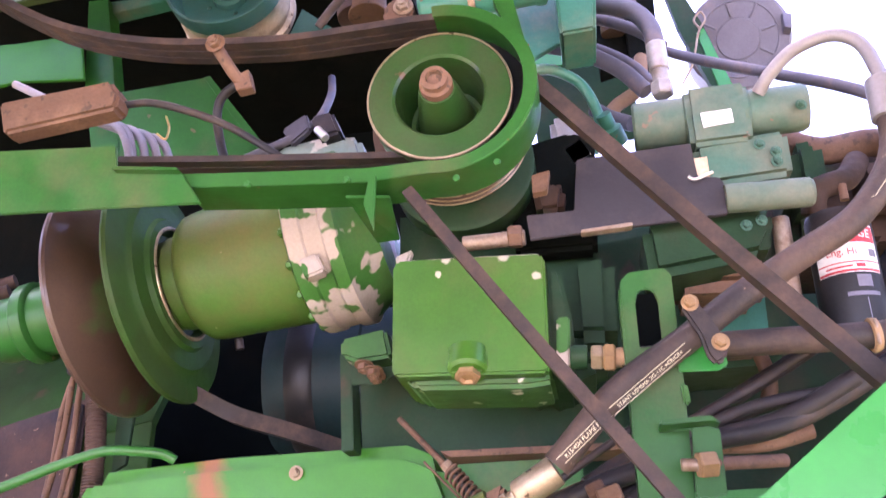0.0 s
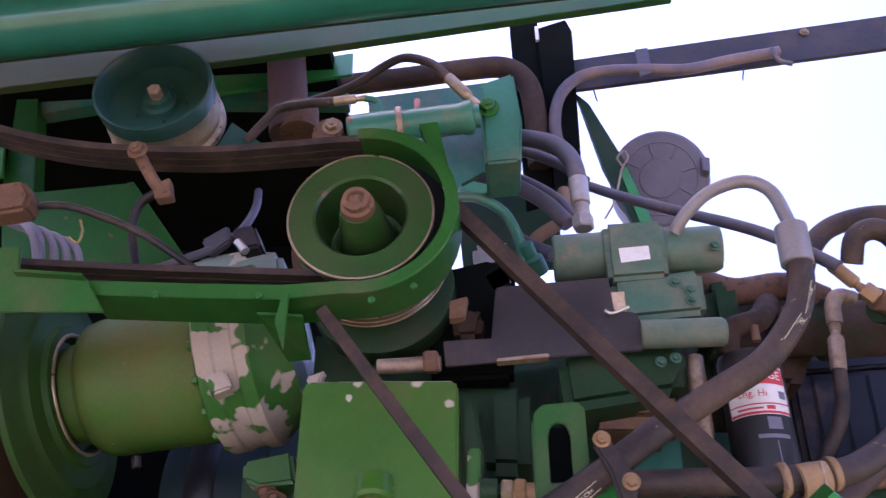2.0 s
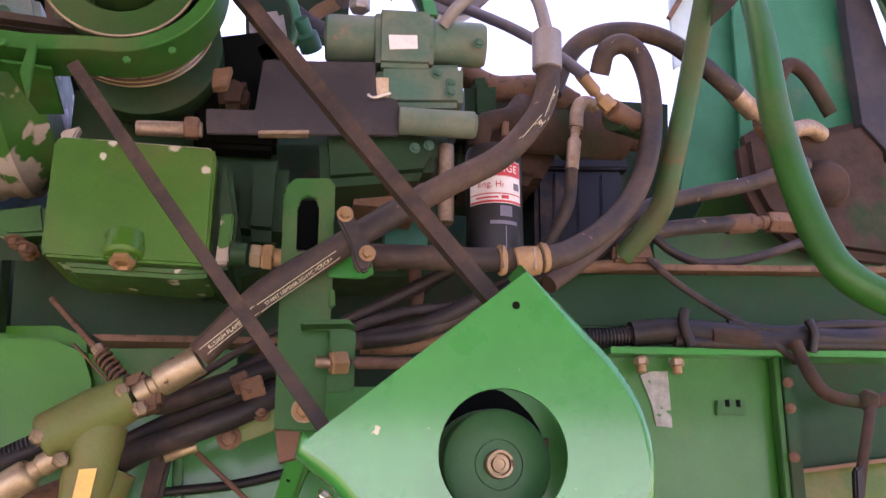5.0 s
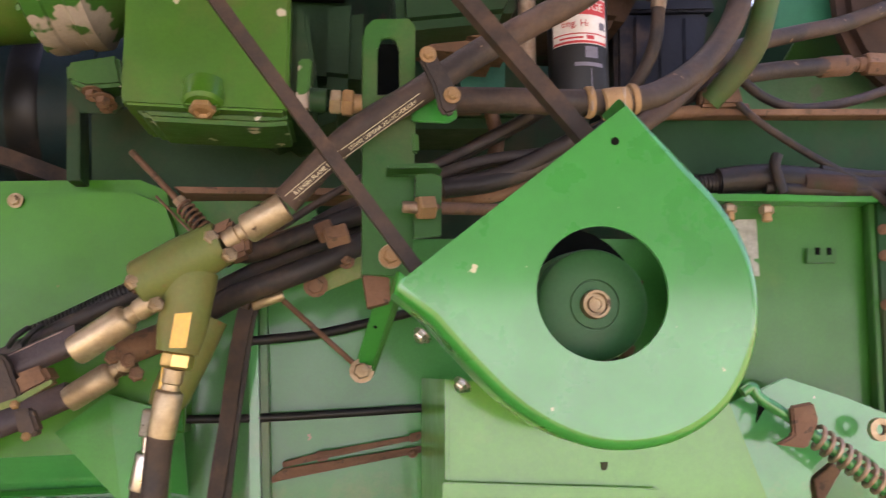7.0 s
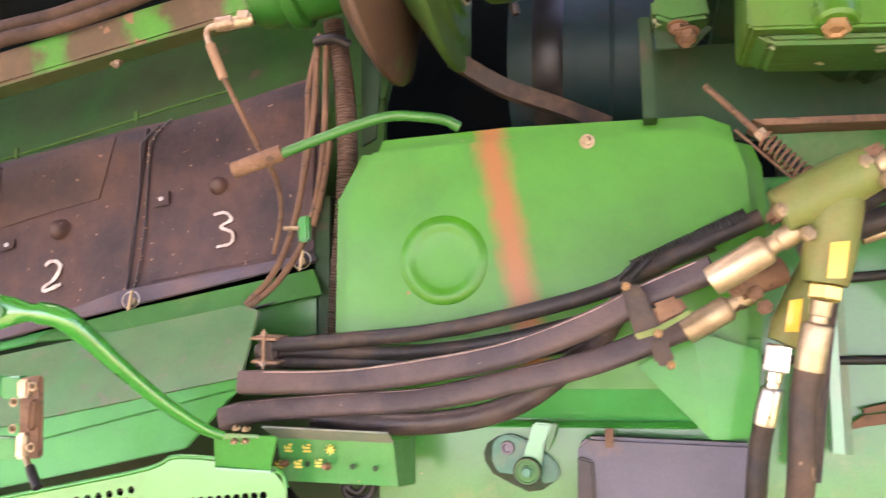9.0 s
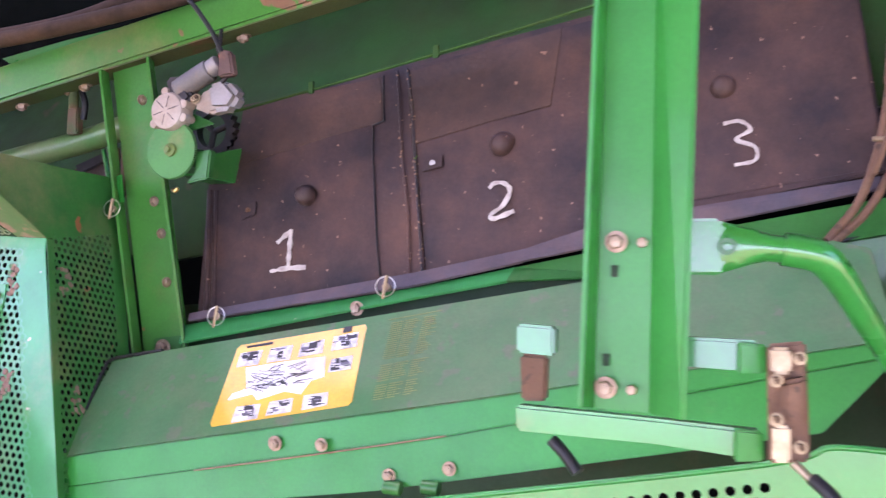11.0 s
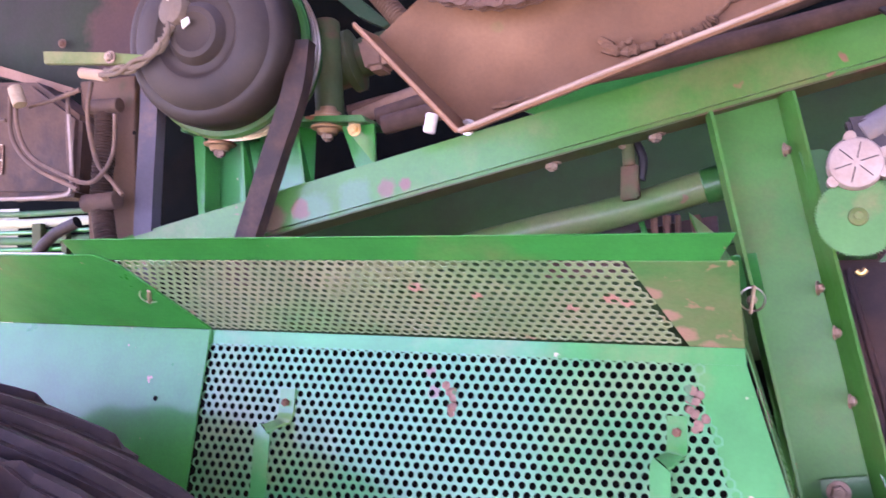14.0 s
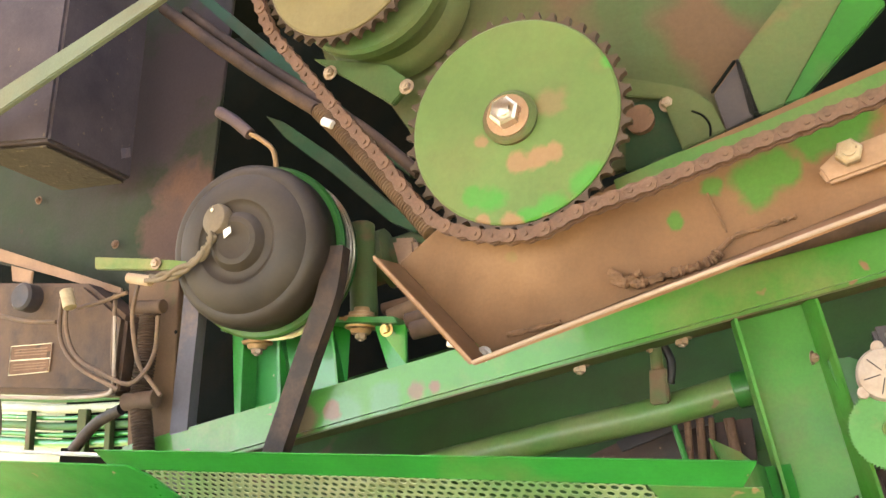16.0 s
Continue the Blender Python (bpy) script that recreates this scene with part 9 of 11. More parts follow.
part("toggle_grip", tube([(-1.407, 1.05, 1.494), (-1.393, 1.045, 1.483), (-1.378, 1.04, 1.467)], .0062), BLACK, hb)

# ---------------------------------------------------------------- switch box and what hangs below the tank
BOX_PAINT = surface("dusty_box_paint", (0.020, 0.185, 0.045), 0.42, dust=((0.16, 0.20, 0.15), 0.35, 7), chips=(TAN, 0.26, 45), coat=0.25, bump=0.06, bscale=25)
sw = thing("switch_box", ([(-0.876, 1.35, 1.469)][0]), "green sheet switch box with yellow symbols and toggles", "switch box")
part("front", sheet([(-0.978, 1.345, 1.504), (-0.784, 1.345, 1.506), (-0.778, 1.36, 1.436), (-0.97, 1.36, 1.434)], .003, .001), BOX_PAINT, sw)
part("top", sheet([(-0.985, 1.3, 1.524), (-0.78, 1.3, 1.523), (-0.783, 1.345, 1.504), (-0.98, 1.345, 1.503)], .003, .001), surface("dusty_box_top_paint", (0.11, 0.16, 0.12), 0.5, dust=((0.30, 0.24, 0.22), 0.6, 9), bump=0.1), sw)
part("side", sheet([(-0.784, 1.345, 1.506), (-0.776, 1.45, 1.505), (-0.773, 1.45, 1.427), (-0.778, 1.36, 1.436)], .003, .001), GREEN_DULL, sw)
part("bracket", sheet([(-1.039, 1.25, 1.513), (-0.941, 1.255, 1.517), (-0.941, 1.26, 1.512), (-0.952, 1.265, 1.461), (-1.045, 1.27, 1.46)], .004, .001), GREEN, sw)
part("bracket_floor", sheet([(-1.041, 1.262, 1.461), (-0.949, 1.262, 1.461), (-0.963, 1.33, 1.456), (-1.056, 1.33, 1.456)], .004, .001), GREEN_LIGHT, sw)
for q in [(-0.959, 1.342, 1.465), (-0.888, 1.342, 1.464)]:
    part("toggle", lathe([(.0055, 0), (.0065, .003), (.005, .012), (.004, .02), (0, .021)], along(q, (0, -1, .1)), 12), RUSTY, sw)
for q in [(-0.924, 1.346, 1.465), (-0.849, 1.346, 1.465), (-0.812, 1.346, 1.464)]:
    part("panel_hole", lathe([(0, 0), (.0046, 0), (.0046, .001), (0, .001)], along(q, (0, -1, .1)), 12), GREEN_DARK, sw)


def symbol(q, kind):
    q = Vector(q)
    if kind == "sun":
        for k in range(8):
            d = Vector((math.cos(k * math.pi / 4), 0, math.sin(k * math.pi / 4)))
            part("symbol", rod(q + d * .004, q + d * .0085, .0011, 4), YELLOW_INK, sw)
        part("symbol", lathe([(0, 0), (.0042, 0), (.0042, .0008), (0, .0008)], along(q, (0, -1, .1)), 10), YELLOW_INK, sw)
    else:
        for dx, dz, w, h in ((-.007, -.006, .013, .0035), (-.005, -.001, .009, .0035), (-.001, .004, .006, .003), (-.008, -.001, .002, .006)):
            part("symbol", slab([(q.x + dx, q.z + dz), (q.x + dx + w, q.z + dz), (q.x + dx + w, q.z + dz + h), (q.x + dx, q.z + dz + h)], q.y - .0012, .0008, (), 0), YELLOW_INK, sw)


s_pts = [(-0.954, 1.34, 1.489), (-0.923, 1.34, 1.49), (-0.885, 1.34, 1.49), (-0.902, 1.34, 1.468), (-0.936, 1.34, 1.465), (-0.969, 1.34, 1.463)]
for q, k in zip(s_pts, ("lamp", "lamp", "sun", "lamp", "bar", "bar")):
    symbol(q, k)
hose("black wires hanging under the switch box", [(-0.88, 1.42, 1.431), (-0.887, 1.42, 1.415), (-0.872, 1.42, 1.403), (-0.845, 1.42, 1.407), (-0.838, 1.42, 1.428)], .006, BLACK, "cable")
hose("black wires hanging under the switch box", [(-0.871, 1.4, 1.435), (-0.873, 1.4, 1.423), (-0.856, 1.4, 1.416), (-0.841, 1.4, 1.433)], .005, BLACK, "cable")
hub_c = Vector((-0.628, 1.50, 1.463))
hub = thing("crank_hub", hub_c, "green crank hub with an arm in a round cut-out", "crank")
part("cutout", slab([(-0.674, 1.474), (-0.668, 1.49), (-0.651, 1.502), (-0.627, 1.508), (-0.598, 1.499), (-0.569, 1.475), (-0.55, 1.453), (-0.549, 1.434), (-0.573, 1.416), (-0.597, 1.412), (-0.626, 1.424), (-0.658, 1.439), (-0.672, 1.46)], 1.5265, .002, (), 0), GREEN_DARK, hub)
part("flange_plate", slab([(-0.658, 1.491), (-0.645, 1.504), (-0.623, 1.507), (-0.596, 1.497), (-0.587, 1.48), (-0.61, 1.44), (-0.648, 1.443), (-0.658, 1.462)], 1.515, .012, (), .003), GREEN_TEAL, hub)
part("flange_plate", slab([(-0.587, 1.478), (-0.565, 1.478), (-0.549, 1.463), (-0.542, 1.445), (-0.548, 1.434), (-0.572, 1.427)], 1.517, .010, (), .003), GREEN_TEAL, hub)
dial = Vector((-0.631, 1.513, 1.485))
part("dial", lathe([(0, .001), (.006, .001), (.008, .004), (.011, .004), (.012, 0)], along(dial, (0, -1, 0)), 18), GREY, hub)
part("arm", slab([(-0.586, 1.531), (-0.554, 1.53), (-0.568, 1.493), (-0.572, 1.46), (-0.581, 1.437), (-0.607, 1.434), (-0.615, 1.454), (-0.602, 1.474), (-0.597, 1.491)], 1.495, .012, (), .003), GREEN_LIGHT, hub)
part("arm_edge", slab([(-0.554, 1.531), (-0.544, 1.531), (-0.558, 1.489), (-0.566, 1.484)], 1.490, .022, (), .002), GREEN_DULL, hub)
hc_ = Vector((-0.594, 1.492, 1.451))
part("disc", lathe([(0, .010), (.010, .010), (.0105, .007), (.017, .006), (.018, .009), (.0225, .009), (.0235, .004), (.0235, -.006), (0, -.006)], along(hc_, (0, -1, 0)), 26), HOOD, hub)
part("shaft", lathe([(0, .016), (.007, .016), (.008, .014), (.008, .006), (0, .006)], along(hc_, (0, -1, 0)), 16), GREEN_TEAL, hub)
part("seal_ring", lathe([(.0175, .0062), (.0225, .0095), (.0228, .0105), (.0180, .0072)], along(hc_, (0, -1, 0)), 26), SLATE, hub)
gc = thing("access_lid", ([(-0.37, 1.48, 1.468)][0]), "slate-grey plastic access lid with a rusty hinge", "lid")
part("lid", slab([(-0.511, 1.48, 1.497), (-0.495, 1.48, 1.514), (-0.242, 1.48, 1.514), (-0.239, 1.48, 1.364), (-0.508, 1.48, 1.345)], 1.475, .04, (), .006), surface("lilac_grey_plastic", (.075, .072, .10), .5, dust=(TAN, .12, 6)), gc)
part("lid_rim", slab([(-0.51, 1.47, 1.482), (-0.485, 1.47, 1.477), (-0.477, 1.47, 1.349), (-0.509, 1.47, 1.347)], 1.465, .03, (), .004), SLATE, gc)
part("hinge", slab([(-0.467, 1.47, 1.529), (-0.453, 1.47, 1.529), (-0.453, 1.47, 1.499), (-0.467, 1.47, 1.498)], 1.468, .01), RUSTY, gc)

# lower perforated strip
ps = thing("lower_guard", ([(-1.281, 1.3, 1.39)][0]), "pale green guard strip with round holes", "guard")
lg_q = [Vector(q) for q in [(-1.634, 1.3, 1.346), (-1.205, 1.3, 1.443), (-1.122, 1.3, 1.472), (-0.965, 1.3, 1.462), (-0.939, 1.3, 1.434), (-0.936, 1.3, 1.34), (-1.68, 1.3, 1.243)]]
holes_ = []
hx = [Vector(q) for q in [(-1.407, 1.3, 1.37), (-1.204, 1.3, 1.416)]]
lgx = hx[1] - hx[0]
for j in range(4):
    for i in range(12 - j // 2):
        c = hx[1] - lgx * (i / 10.5 + (.045 if j % 2 else 0)) + Vector((0, 0, -.0165 * j))
        holes_.append(circle(c.x, c.z, .0062, 10))
hy = [Vector(q) for q in [(-1.096, 1.3, 1.405), (-0.977, 1.3, 1.421)]]
for j in range(4):
    for i in range(9):
        c = hy[1] - (hy[1] - hy[0]) * (i / 8 + (.06 if j % 2 else 0)) + Vector((0, 0, -.0165 * j))
        holes_.append(circle(c.x, c.z, .0062, 10))
part("strip", slab([(q.x, q.z) for q in lg_q], 1.30, .003, holes_, 0), GREEN_LIGHT, ps)
# near-black sheet gives the strip's holes their painted shade
part("dark_back", slab([(q.x, q.z - .03) for q in lg_q], 1.36, .003, (), 0), VOID, ps)
part("edge_tube", tube([q + Vector((0, .002, 0)) for q in lg_q[:5]], .004), GREEN, ps)
for q in [(-1.699, 1.34, 1.347), (-1.642, 1.34, 1.354)]:
    part("hinge_knuckle", rod(Vector(q) + Vector((-.01, 0, 0)), Vector(q) + Vector((.016, 0, 0)), .010), GREEN_DULL, ps)

# ---------------------------------------------------------------- lines and ducts between covers and tank
dk = thing("vertical_duct", ([(-0.968, 1.6, 1.954)][0]), "black corrugated vertical duct with brown lines", "duct")
part("duct", ribbed([(-1.01, 1.62, 2.289), (-0.989, 1.62, 2.195), (-0.973, 1.62, 2.069), (-0.971, 1.62, 1.924), (-0.981, 1.62, 1.791), (-0.994, 1.62, 1.682), (-1.007, 1.62, 1.552)], .021), surface("dusty_brown_duct", (.07, .042, .032), .75, dust=((.17, .10, .07), .45, 7), bump=.2), dk)
part("edge_sheet", slab([(-0.964, 1.66, 2.277), (-0.916, 1.66, 2.28), (-0.927, 1.66, 2.06), (-0.956, 1.66, 2.044)], 1.66, .01), GREEN_DARK, dk)
for pts in ([(-1.033, 1.6, 2.226), (-1.036, 1.6, 2.1), (-1.046, 1.59, 1.986), (-1.056, 1.58, 1.897), (-1.067, 1.57, 1.841), (-1.09, 1.55, 1.775), (-1.13, 1.53, 1.72)], [(-1.015, 1.6, 2.236), (-1.013, 1.6, 2.077), (-1.016, 1.59, 1.964), (-1.029, 1.58, 1.875), (-1.049, 1.57, 1.819), (-1.078, 1.55, 1.764), (-1.124, 1.53, 1.715)], [(-1.032, 1.61, 2.263), (-1.052, 1.61, 2.161), (-1.047, 1.6, 2.067), (-1.051, 1.59, 1.953)], [(-1, 1.6, 2.043), (-1.01, 1.59, 1.942), (-1.021, 1.58, 1.875)]):
    part("line", tube(pts, .0062), surface("brown_line", (.13, .065, .04), .7, dust=(TAN, .3, 20)) if pts[0][0] < -9 else RUSTY, dk)
part("green_clip", slab([(-1.047, 1.56, 1.888), (-1.025, 1.56, 1.894), (-1.021, 1.56, 1.845), (-1.042, 1.56, 1.84)], 1.56, .02, (), .004), GREEN, dk)
part("clip_pin", rod(*[(-1.073, 1.56, 1.868), (-1.041, 1.56, 1.868)], .004), STEEL, dk)
part("black_strap", tube([(-1.029, 1.58, 2.236), (-0.99, 1.57, 2.238), (-0.959, 1.58, 2.226)], .01), BLACK, dk)
part("frame_edge", slab([(-1.028, 1.62, 1.936), (-0.997, 1.62, 1.935), (-0.985, 1.62, 1.532), (-1.01, 1.62, 1.531)], 1.60, .06), GREEN_DARK, dk)
part("lower_sheet", slab([(-1.134, 1.6, 1.745), (-1.013, 1.6, 1.784), (-1.005, 1.6, 1.554), (-1.161, 1.6, 1.548)], 1.6, .01), GREEN_DULL, dk)
part("lower_line", rod(*[(-1.142, 1.57, 1.713), (-1.003, 1.58, 1.751)], .003), BLACK, dk)

# ---------------------------------------------------------------- motor with gear
mt = thing("gear_motor", ([(-2.264, 1.55, 1.932)][0]), "pale dusty electric gear motor with wires", "motor")
mc = Vector((-2.263, 1.545, 1.931))
part("gear_case", lathe([(0, .03), (.034, .03), (.036, .026), (.036, 0), (.033, -.006), (.028, -.008), (.004, -.009), (0, -.009)], along(mc, (0, 1, 0)), 28), PINK, mt)
for k in range(6):
    a_ = k * math.pi / 3 + .3
    part("case_rib", rod(mc + Vector((.006 * math.cos(a_), -.009, .006 * math.sin(a_))), mc + Vector((.028 * math.cos(a_), -.0085, .028 * math.sin(a_))), .0007, 4), SLATE, mt)
for a_ in (100, 220, 340, 20):
    part("case_lug", lathe([(0, .025), (.008, .025), (.008, -.004), (.004, -.005), (0, -.005)], along(mc + Vector((.037 * math.cos(radians(a_)), 0, .037 * math.sin(radians(a_)))), (0, 1, 0)), 12), PINK, mt)
part("neck", slab([(-2.275, 1.545, 1.995), (-2.243, 1.545, 1.997), (-2.213, 1.545, 1.957), (-2.233, 1.545, 1.94), (-2.267, 1.545, 1.959)], 1.545, .04, (), .006), SLATE, mt)
part("can", rod(*[(-2.253, 1.56, 1.972), (-2.185, 1.56, 2.009)], .0205, 24), surface("dull_motor_can", (.12, .112, .112), .55, metal=.2, dust=(TAN, .25, 20)), mt)
part("can_cap", rod(*[(-2.187, 1.56, 2.008), (-2.167, 1.56, 2.021)], .0165, 20), NECK, mt)
part("mount", slab([(-2.223, 1.55, 1.941), (-2.208, 1.55, 1.966), (-2.16, 1.55, 1.986), (-2.144, 1.55, 1.955), (-2.152, 1.55, 1.934), (-2.185, 1.55, 1.926)], 1.56, .03, (), .006), PINK, mt)
for q in [(-2.21, 1.552, 1.953), (-2.206, 1.552, 1.955)]:
    bolt(mt, q, r=.006, material=STEEL)
part("mount_plate", slab([(-2.333, 1.57, 1.958), (-2.304, 1.57, 1.961), (-2.208, 1.57, 1.922), (-2.189, 1.57, 1.913), (-2.225, 1.57, 1.905), (-2.312, 1.57, 1.876)], 1.585, .006), GREEN_DULL, mt)
part("wire", tube([(-2.181, 1.58, 2.073), (-2.176, 1.57, 2.048), (-2.155, 1.565, 2.028), (-2.147, 1.56, 2.001), (-2.157, 1.555, 1.983)], .0045), RUBBER, mt)
part("wire", tube([(-2.195, 1.6, 2.121), (-2.186, 1.59, 2.09), (-2.18, 1.58, 2.06)], .004), BLACK, mt)
part("connector", slab([(-2.156, 2.042), (-2.132, 2.037), (-2.122, 1.993), (-2.157, 1.99)], 1.54, .02, (), .004), surface("faded_brown_connector", (.085, .05, .042), .7, dust=(TAN, .3, 25)), mt, "faded brown plug")
part("lump", slab([(-2.191, 1.98), (-2.147, 1.99), (-2.115, 1.96), (-2.135, 1.931), (-2.179, 1.931)], 1.55, .04, (), .010), NECK, mt)
part("wire", tube([(-2.29, 1.55, 2.17), (-2.276, 1.545, 2.165), (-2.227, 1.54, 2.138), (-2.177, 1.54, 2.081), (-2.151, 1.545, 2.035)], .0045), BLACK, mt)
part("wire_red", tube([(-2.182, 1.575, 2.07), (-2.176, 1.57, 2.048), (-2.163, 1.56, 2.019)], .002), RED, mt)
gr = thing("gear_segment", ([(-2.263, 1.56, 1.86)][0]), "green toothed gear disc on a bracket", "gear")
g_c = Vector((-2.261, 1.56, 1.86))
outl = []
for k in range(152):
    a_ = 2 * math.pi * k / 152
    outl.append((g_c.x + (.0552 if k % 2 else .0510) * math.cos(a_), g_c.z + (.0552 if k % 2 else .0510) * math.sin(a_)))
part("disc", slab(outl, 1.555, .008, (), 0), surface("dusty_gear_paint", (.055, .19, .05), .6, dust=(TAN, .25, 12)), gr)
part("hub", lathe([(0, -.014), (.0055, -.014), (.0055, -.008), (.012, -.006), (.013, 0), (0, 0)], along(g_c + Vector((0, -.004, 0)), (0, 1, 0)), 14), GREEN_OLIVE, gr)
part("bracket", sheet([(-2.217, 1.57, 1.858), (-2.184, 1.57, 1.863), (-2.188, 1.57, 1.808), (-2.237, 1.57, 1.799), (-2.217, 1.57, 1.821)], .02, .003), GREEN_DULL, gr)
bg_c = Vector((-2.309, 1.76, 1.927))
bg_o = [(bg_c.x + (.058 if k % 4 < 2 else .052) * math.cos(k * math.pi / 44), bg_c.z + (.058 if k % 4 < 2 else .052) * math.sin(k * math.pi / 44)) for k in range(88)]
part("back_gear", slab(bg_o, 1.75, .022, [circle(bg_c.x, bg_c.z, .036, 24)], 0), BLACK, gr, "black toothed ring")
for a_ in (20, 140, 260):
    part("gear_spoke", rod(bg_c, bg_c + Vector((.04 * math.cos(radians(a_)), 0, .04 * math.sin(radians(a_)))), .007, 8), BLACK, gr)
part("gear_shaft", rod(g_c, g_c + Vector((0.01, .08, .005)), .008), GREEN_DARK, gr)
part("worm", ribbed([(-2.258, 1.59, 1.848), (-2.262, 1.65, 1.855), (-2.266, 1.72, 1.862)], .016, .011), GREEN_DARK, gr, "dark green worm")
part("worm_tray", sheet([(-2.234, 1.60, 1.852), (-2.223, 1.735, 1.888), (-2.223, 1.735, 1.815), (-2.237, 1.60, 1.818)], .004), GREEN_DULL, gr)
part("worm_tray", sheet([(-2.237, 1.60, 1.817), (-2.223, 1.735, 1.814), (-2.29, 1.735, 1.812), (-2.27, 1.60, 1.817)], .004), GREEN, gr)
part("clip", tube([(-2.264, 1.57, 1.788), (-2.258, 1.57, 1.784), (-2.252, 1.57, 1.79)], .004), BRASS, gr)

idu = thing("inner_ducts", (-2.5, 1.78, 1.75), "brown dusty ducts and a thin green stay below the brace tube", "ducts")
for a_, b_, r_ in [((-2.558, 1.76, 1.894), (-2.558, 1.76, 1.786), 0.006), ((-2.537, 1.76, 1.894), (-2.539, 1.76, 1.786), 0.007), ((-2.519, 1.76, 1.894), (-2.522, 1.76, 1.786), 0.005), ((-2.491, 1.76, 1.893), (-2.481, 1.76, 1.787), 0.009)]:
    part("duct", tube([a_, (Vector(a_) + Vector(b_)) / 2 + Vector((.002, 0, 0)), b_], r_, 10), RUSTY, idu)
part("duct_plate", sheet([(-2.745, 1.785, 1.829), (-2.664, 1.785, 1.864), (-2.591, 1.785, 1.878), (-2.458, 1.785, 1.895), (-2.452, 1.785, 1.796), (-2.756, 1.785, 1.793)], .01), PANEL_BROWN, idu)
part("dark_bar", sheet([(-2.681, 1.77, 1.857), (-2.583, 1.77, 1.894), (-2.518, 1.77, 1.899), (-2.518, 1.77, 1.885), (-2.589, 1.77, 1.872), (-2.671, 1.77, 1.84)], .012), SLATE, idu)
part("stay", rod((-2.578, 1.74, 1.889), (-2.557, 1.74, 1.816), .005, 8), GREEN, idu)

# strut on the rail
st = thing("rail_strut", ([(-2.565, 1.66, 1.945)][0]), "short green bolted strut between rail and tube", "strut")
part("rod", rod((-2.584, 1.65, 2.011), (-2.581, 1.65, 1.961), .010), GREEN_DUSTY, st)
part("fork", sheet([(-2.594, 1.645, 1.964), (-2.567, 1.645, 1.965), (-2.565, 1.645, 1.91), (-2.595, 1.645, 1.907)], .02, .003), GREEN_DUSTY, st)
bolt(st, (-2.59, 1.64, 1.996), (0, -.3, -1), .006)
part("bent_hook", tube([(-2.575, 1.66, 2.008), (-2.561, 1.66, 1.975), (-2.564, 1.66, 1.94)], .007), BLACK, st)

# ---------------------------------------------------------------- rubber mounts on brackets
def mount(x0, outline_l, outline_r, c, label):
    t = thing("rubber_mount", c, label, "mount", "rubber mounts")
    part("bracket_plate", outline_l, GREEN, t)
    part("bracket_plate", outline_r, GREEN, t)
    m_ = along(c, (0, 0, 1))
    part("cushion", lathe([(0, -.02), (.018, -.02), (.021, -.012), (.03, -.010), (.031, -.006), (.022, -.002), (.022, .004), (.033, .006), (.034, .011), (.024, .014), (.024, .02), (.016, .022), (.014, .03), (0, .03)], m_, 24), CUSHION, t, "rusty-gold rubber cushion with washers")
    bolt(t, Vector(c) + Vector((0, 0, -.018)), (0, 0, -1), .011, NUT)
    return t


mount(0, sheet([(-3.424, 1.66, 2.069), (-3.396, 1.66, 2.073), (-3.39, 1.66, 1.901), (-3.404, 1.66, 1.899)], .05), sheet([(-3.317, 1.66, 2.061), (-3.332, 1.7, 2.07), (-3.294, 1.7, 1.913), (-3.304, 1.66, 1.926)], .006), Vector((-3.361, 1.66, 2.054)), "green bracket with a rusty rubber engine mount")
mount(0, sheet([(-3.192, 1.66, 2.078), (-3.173, 1.7, 2.081), (-3.176, 1.7, 1.953), (-3.17, 1.66, 1.949)], .006), sheet([(-3.104, 1.66, 2.074), (-3.025, 1.64, 2.059), (-3.031, 1.66, 1.99), (-3.065, 1.66, 1.974)], .006), Vector((-3.128, 1.66, 2.071)), "green bracket with a rusty rubber engine mount")
bm1 = thing("mount_base", ([(-3.233, 1.68, 1.963)][0]), "green base plates between the rubber mounts", "base plate")
part("base", slab([(-3.452, 1.72, 2.086), (-3.226, 1.72, 2.079), (-3.207, 1.72, 1.956), (-3.415, 1.72, 1.911)], 1.72, .02), GREEN_LIGHT, bm1)
part("shelf", slab([(-3.196, 1.66, 2.08), (-3.039, 1.66, 2.072), (-3.03, 1.66, 2.059), (-3.192, 1.66, 2.071)], 1.62, .1), GREEN_DULL, bm1)
part("shelf", slab([(-3.424, 1.66, 2.076), (-3.311, 1.66, 2.069), (-3.31, 1.66, 2.06), (-3.423, 1.66, 2.067)], 1.62, .1), GREEN_DULL, bm1)
part("column", rod(*[(-3.145, 1.7, 2.093), (-3.171, 1.72, 2.283)], .027), GREEN_DUSTY, bm1)
bolt(bm1, (-3.063, 1.64, 2.052), r=.009, material=BRASS)

# ---------------------------------------------------------------- fan drive pulley with the black dome
fl_c = Vector((-3.285, 1.53, 2.199))
FS = 1.17
fd = Vector((.10, -1, -.06))
fw = thing("variable_sheave", fl_c, "large dusty black domed drive sheave with a green rim", "sheave")
mf = along(fl_c, fd) @ Matrix.Scale(FS, 4)
part("dome", lathe([(.128, -.03), (.131, -.02), (.1315, .016), (.129, .027), (.123, .036), (.115, .040), (.110, .040), (.107, .043), (.099, .049), (.084, .055), (.070, .058), (.066, .057), (.062, .052), (.056, .050), (.047, .052), (.043, .058), (.037, .064), (.029, .065), (.023, .061), (0, .060)], mf, 56), DOME, fw)
part("green_rim", lathe([(.10, -.045), (.138, -.040), (.142, -.034), (.142, -.028), (.138, -.024), (.10, -.022)], mf, 56), GREEN_BACK, fw)
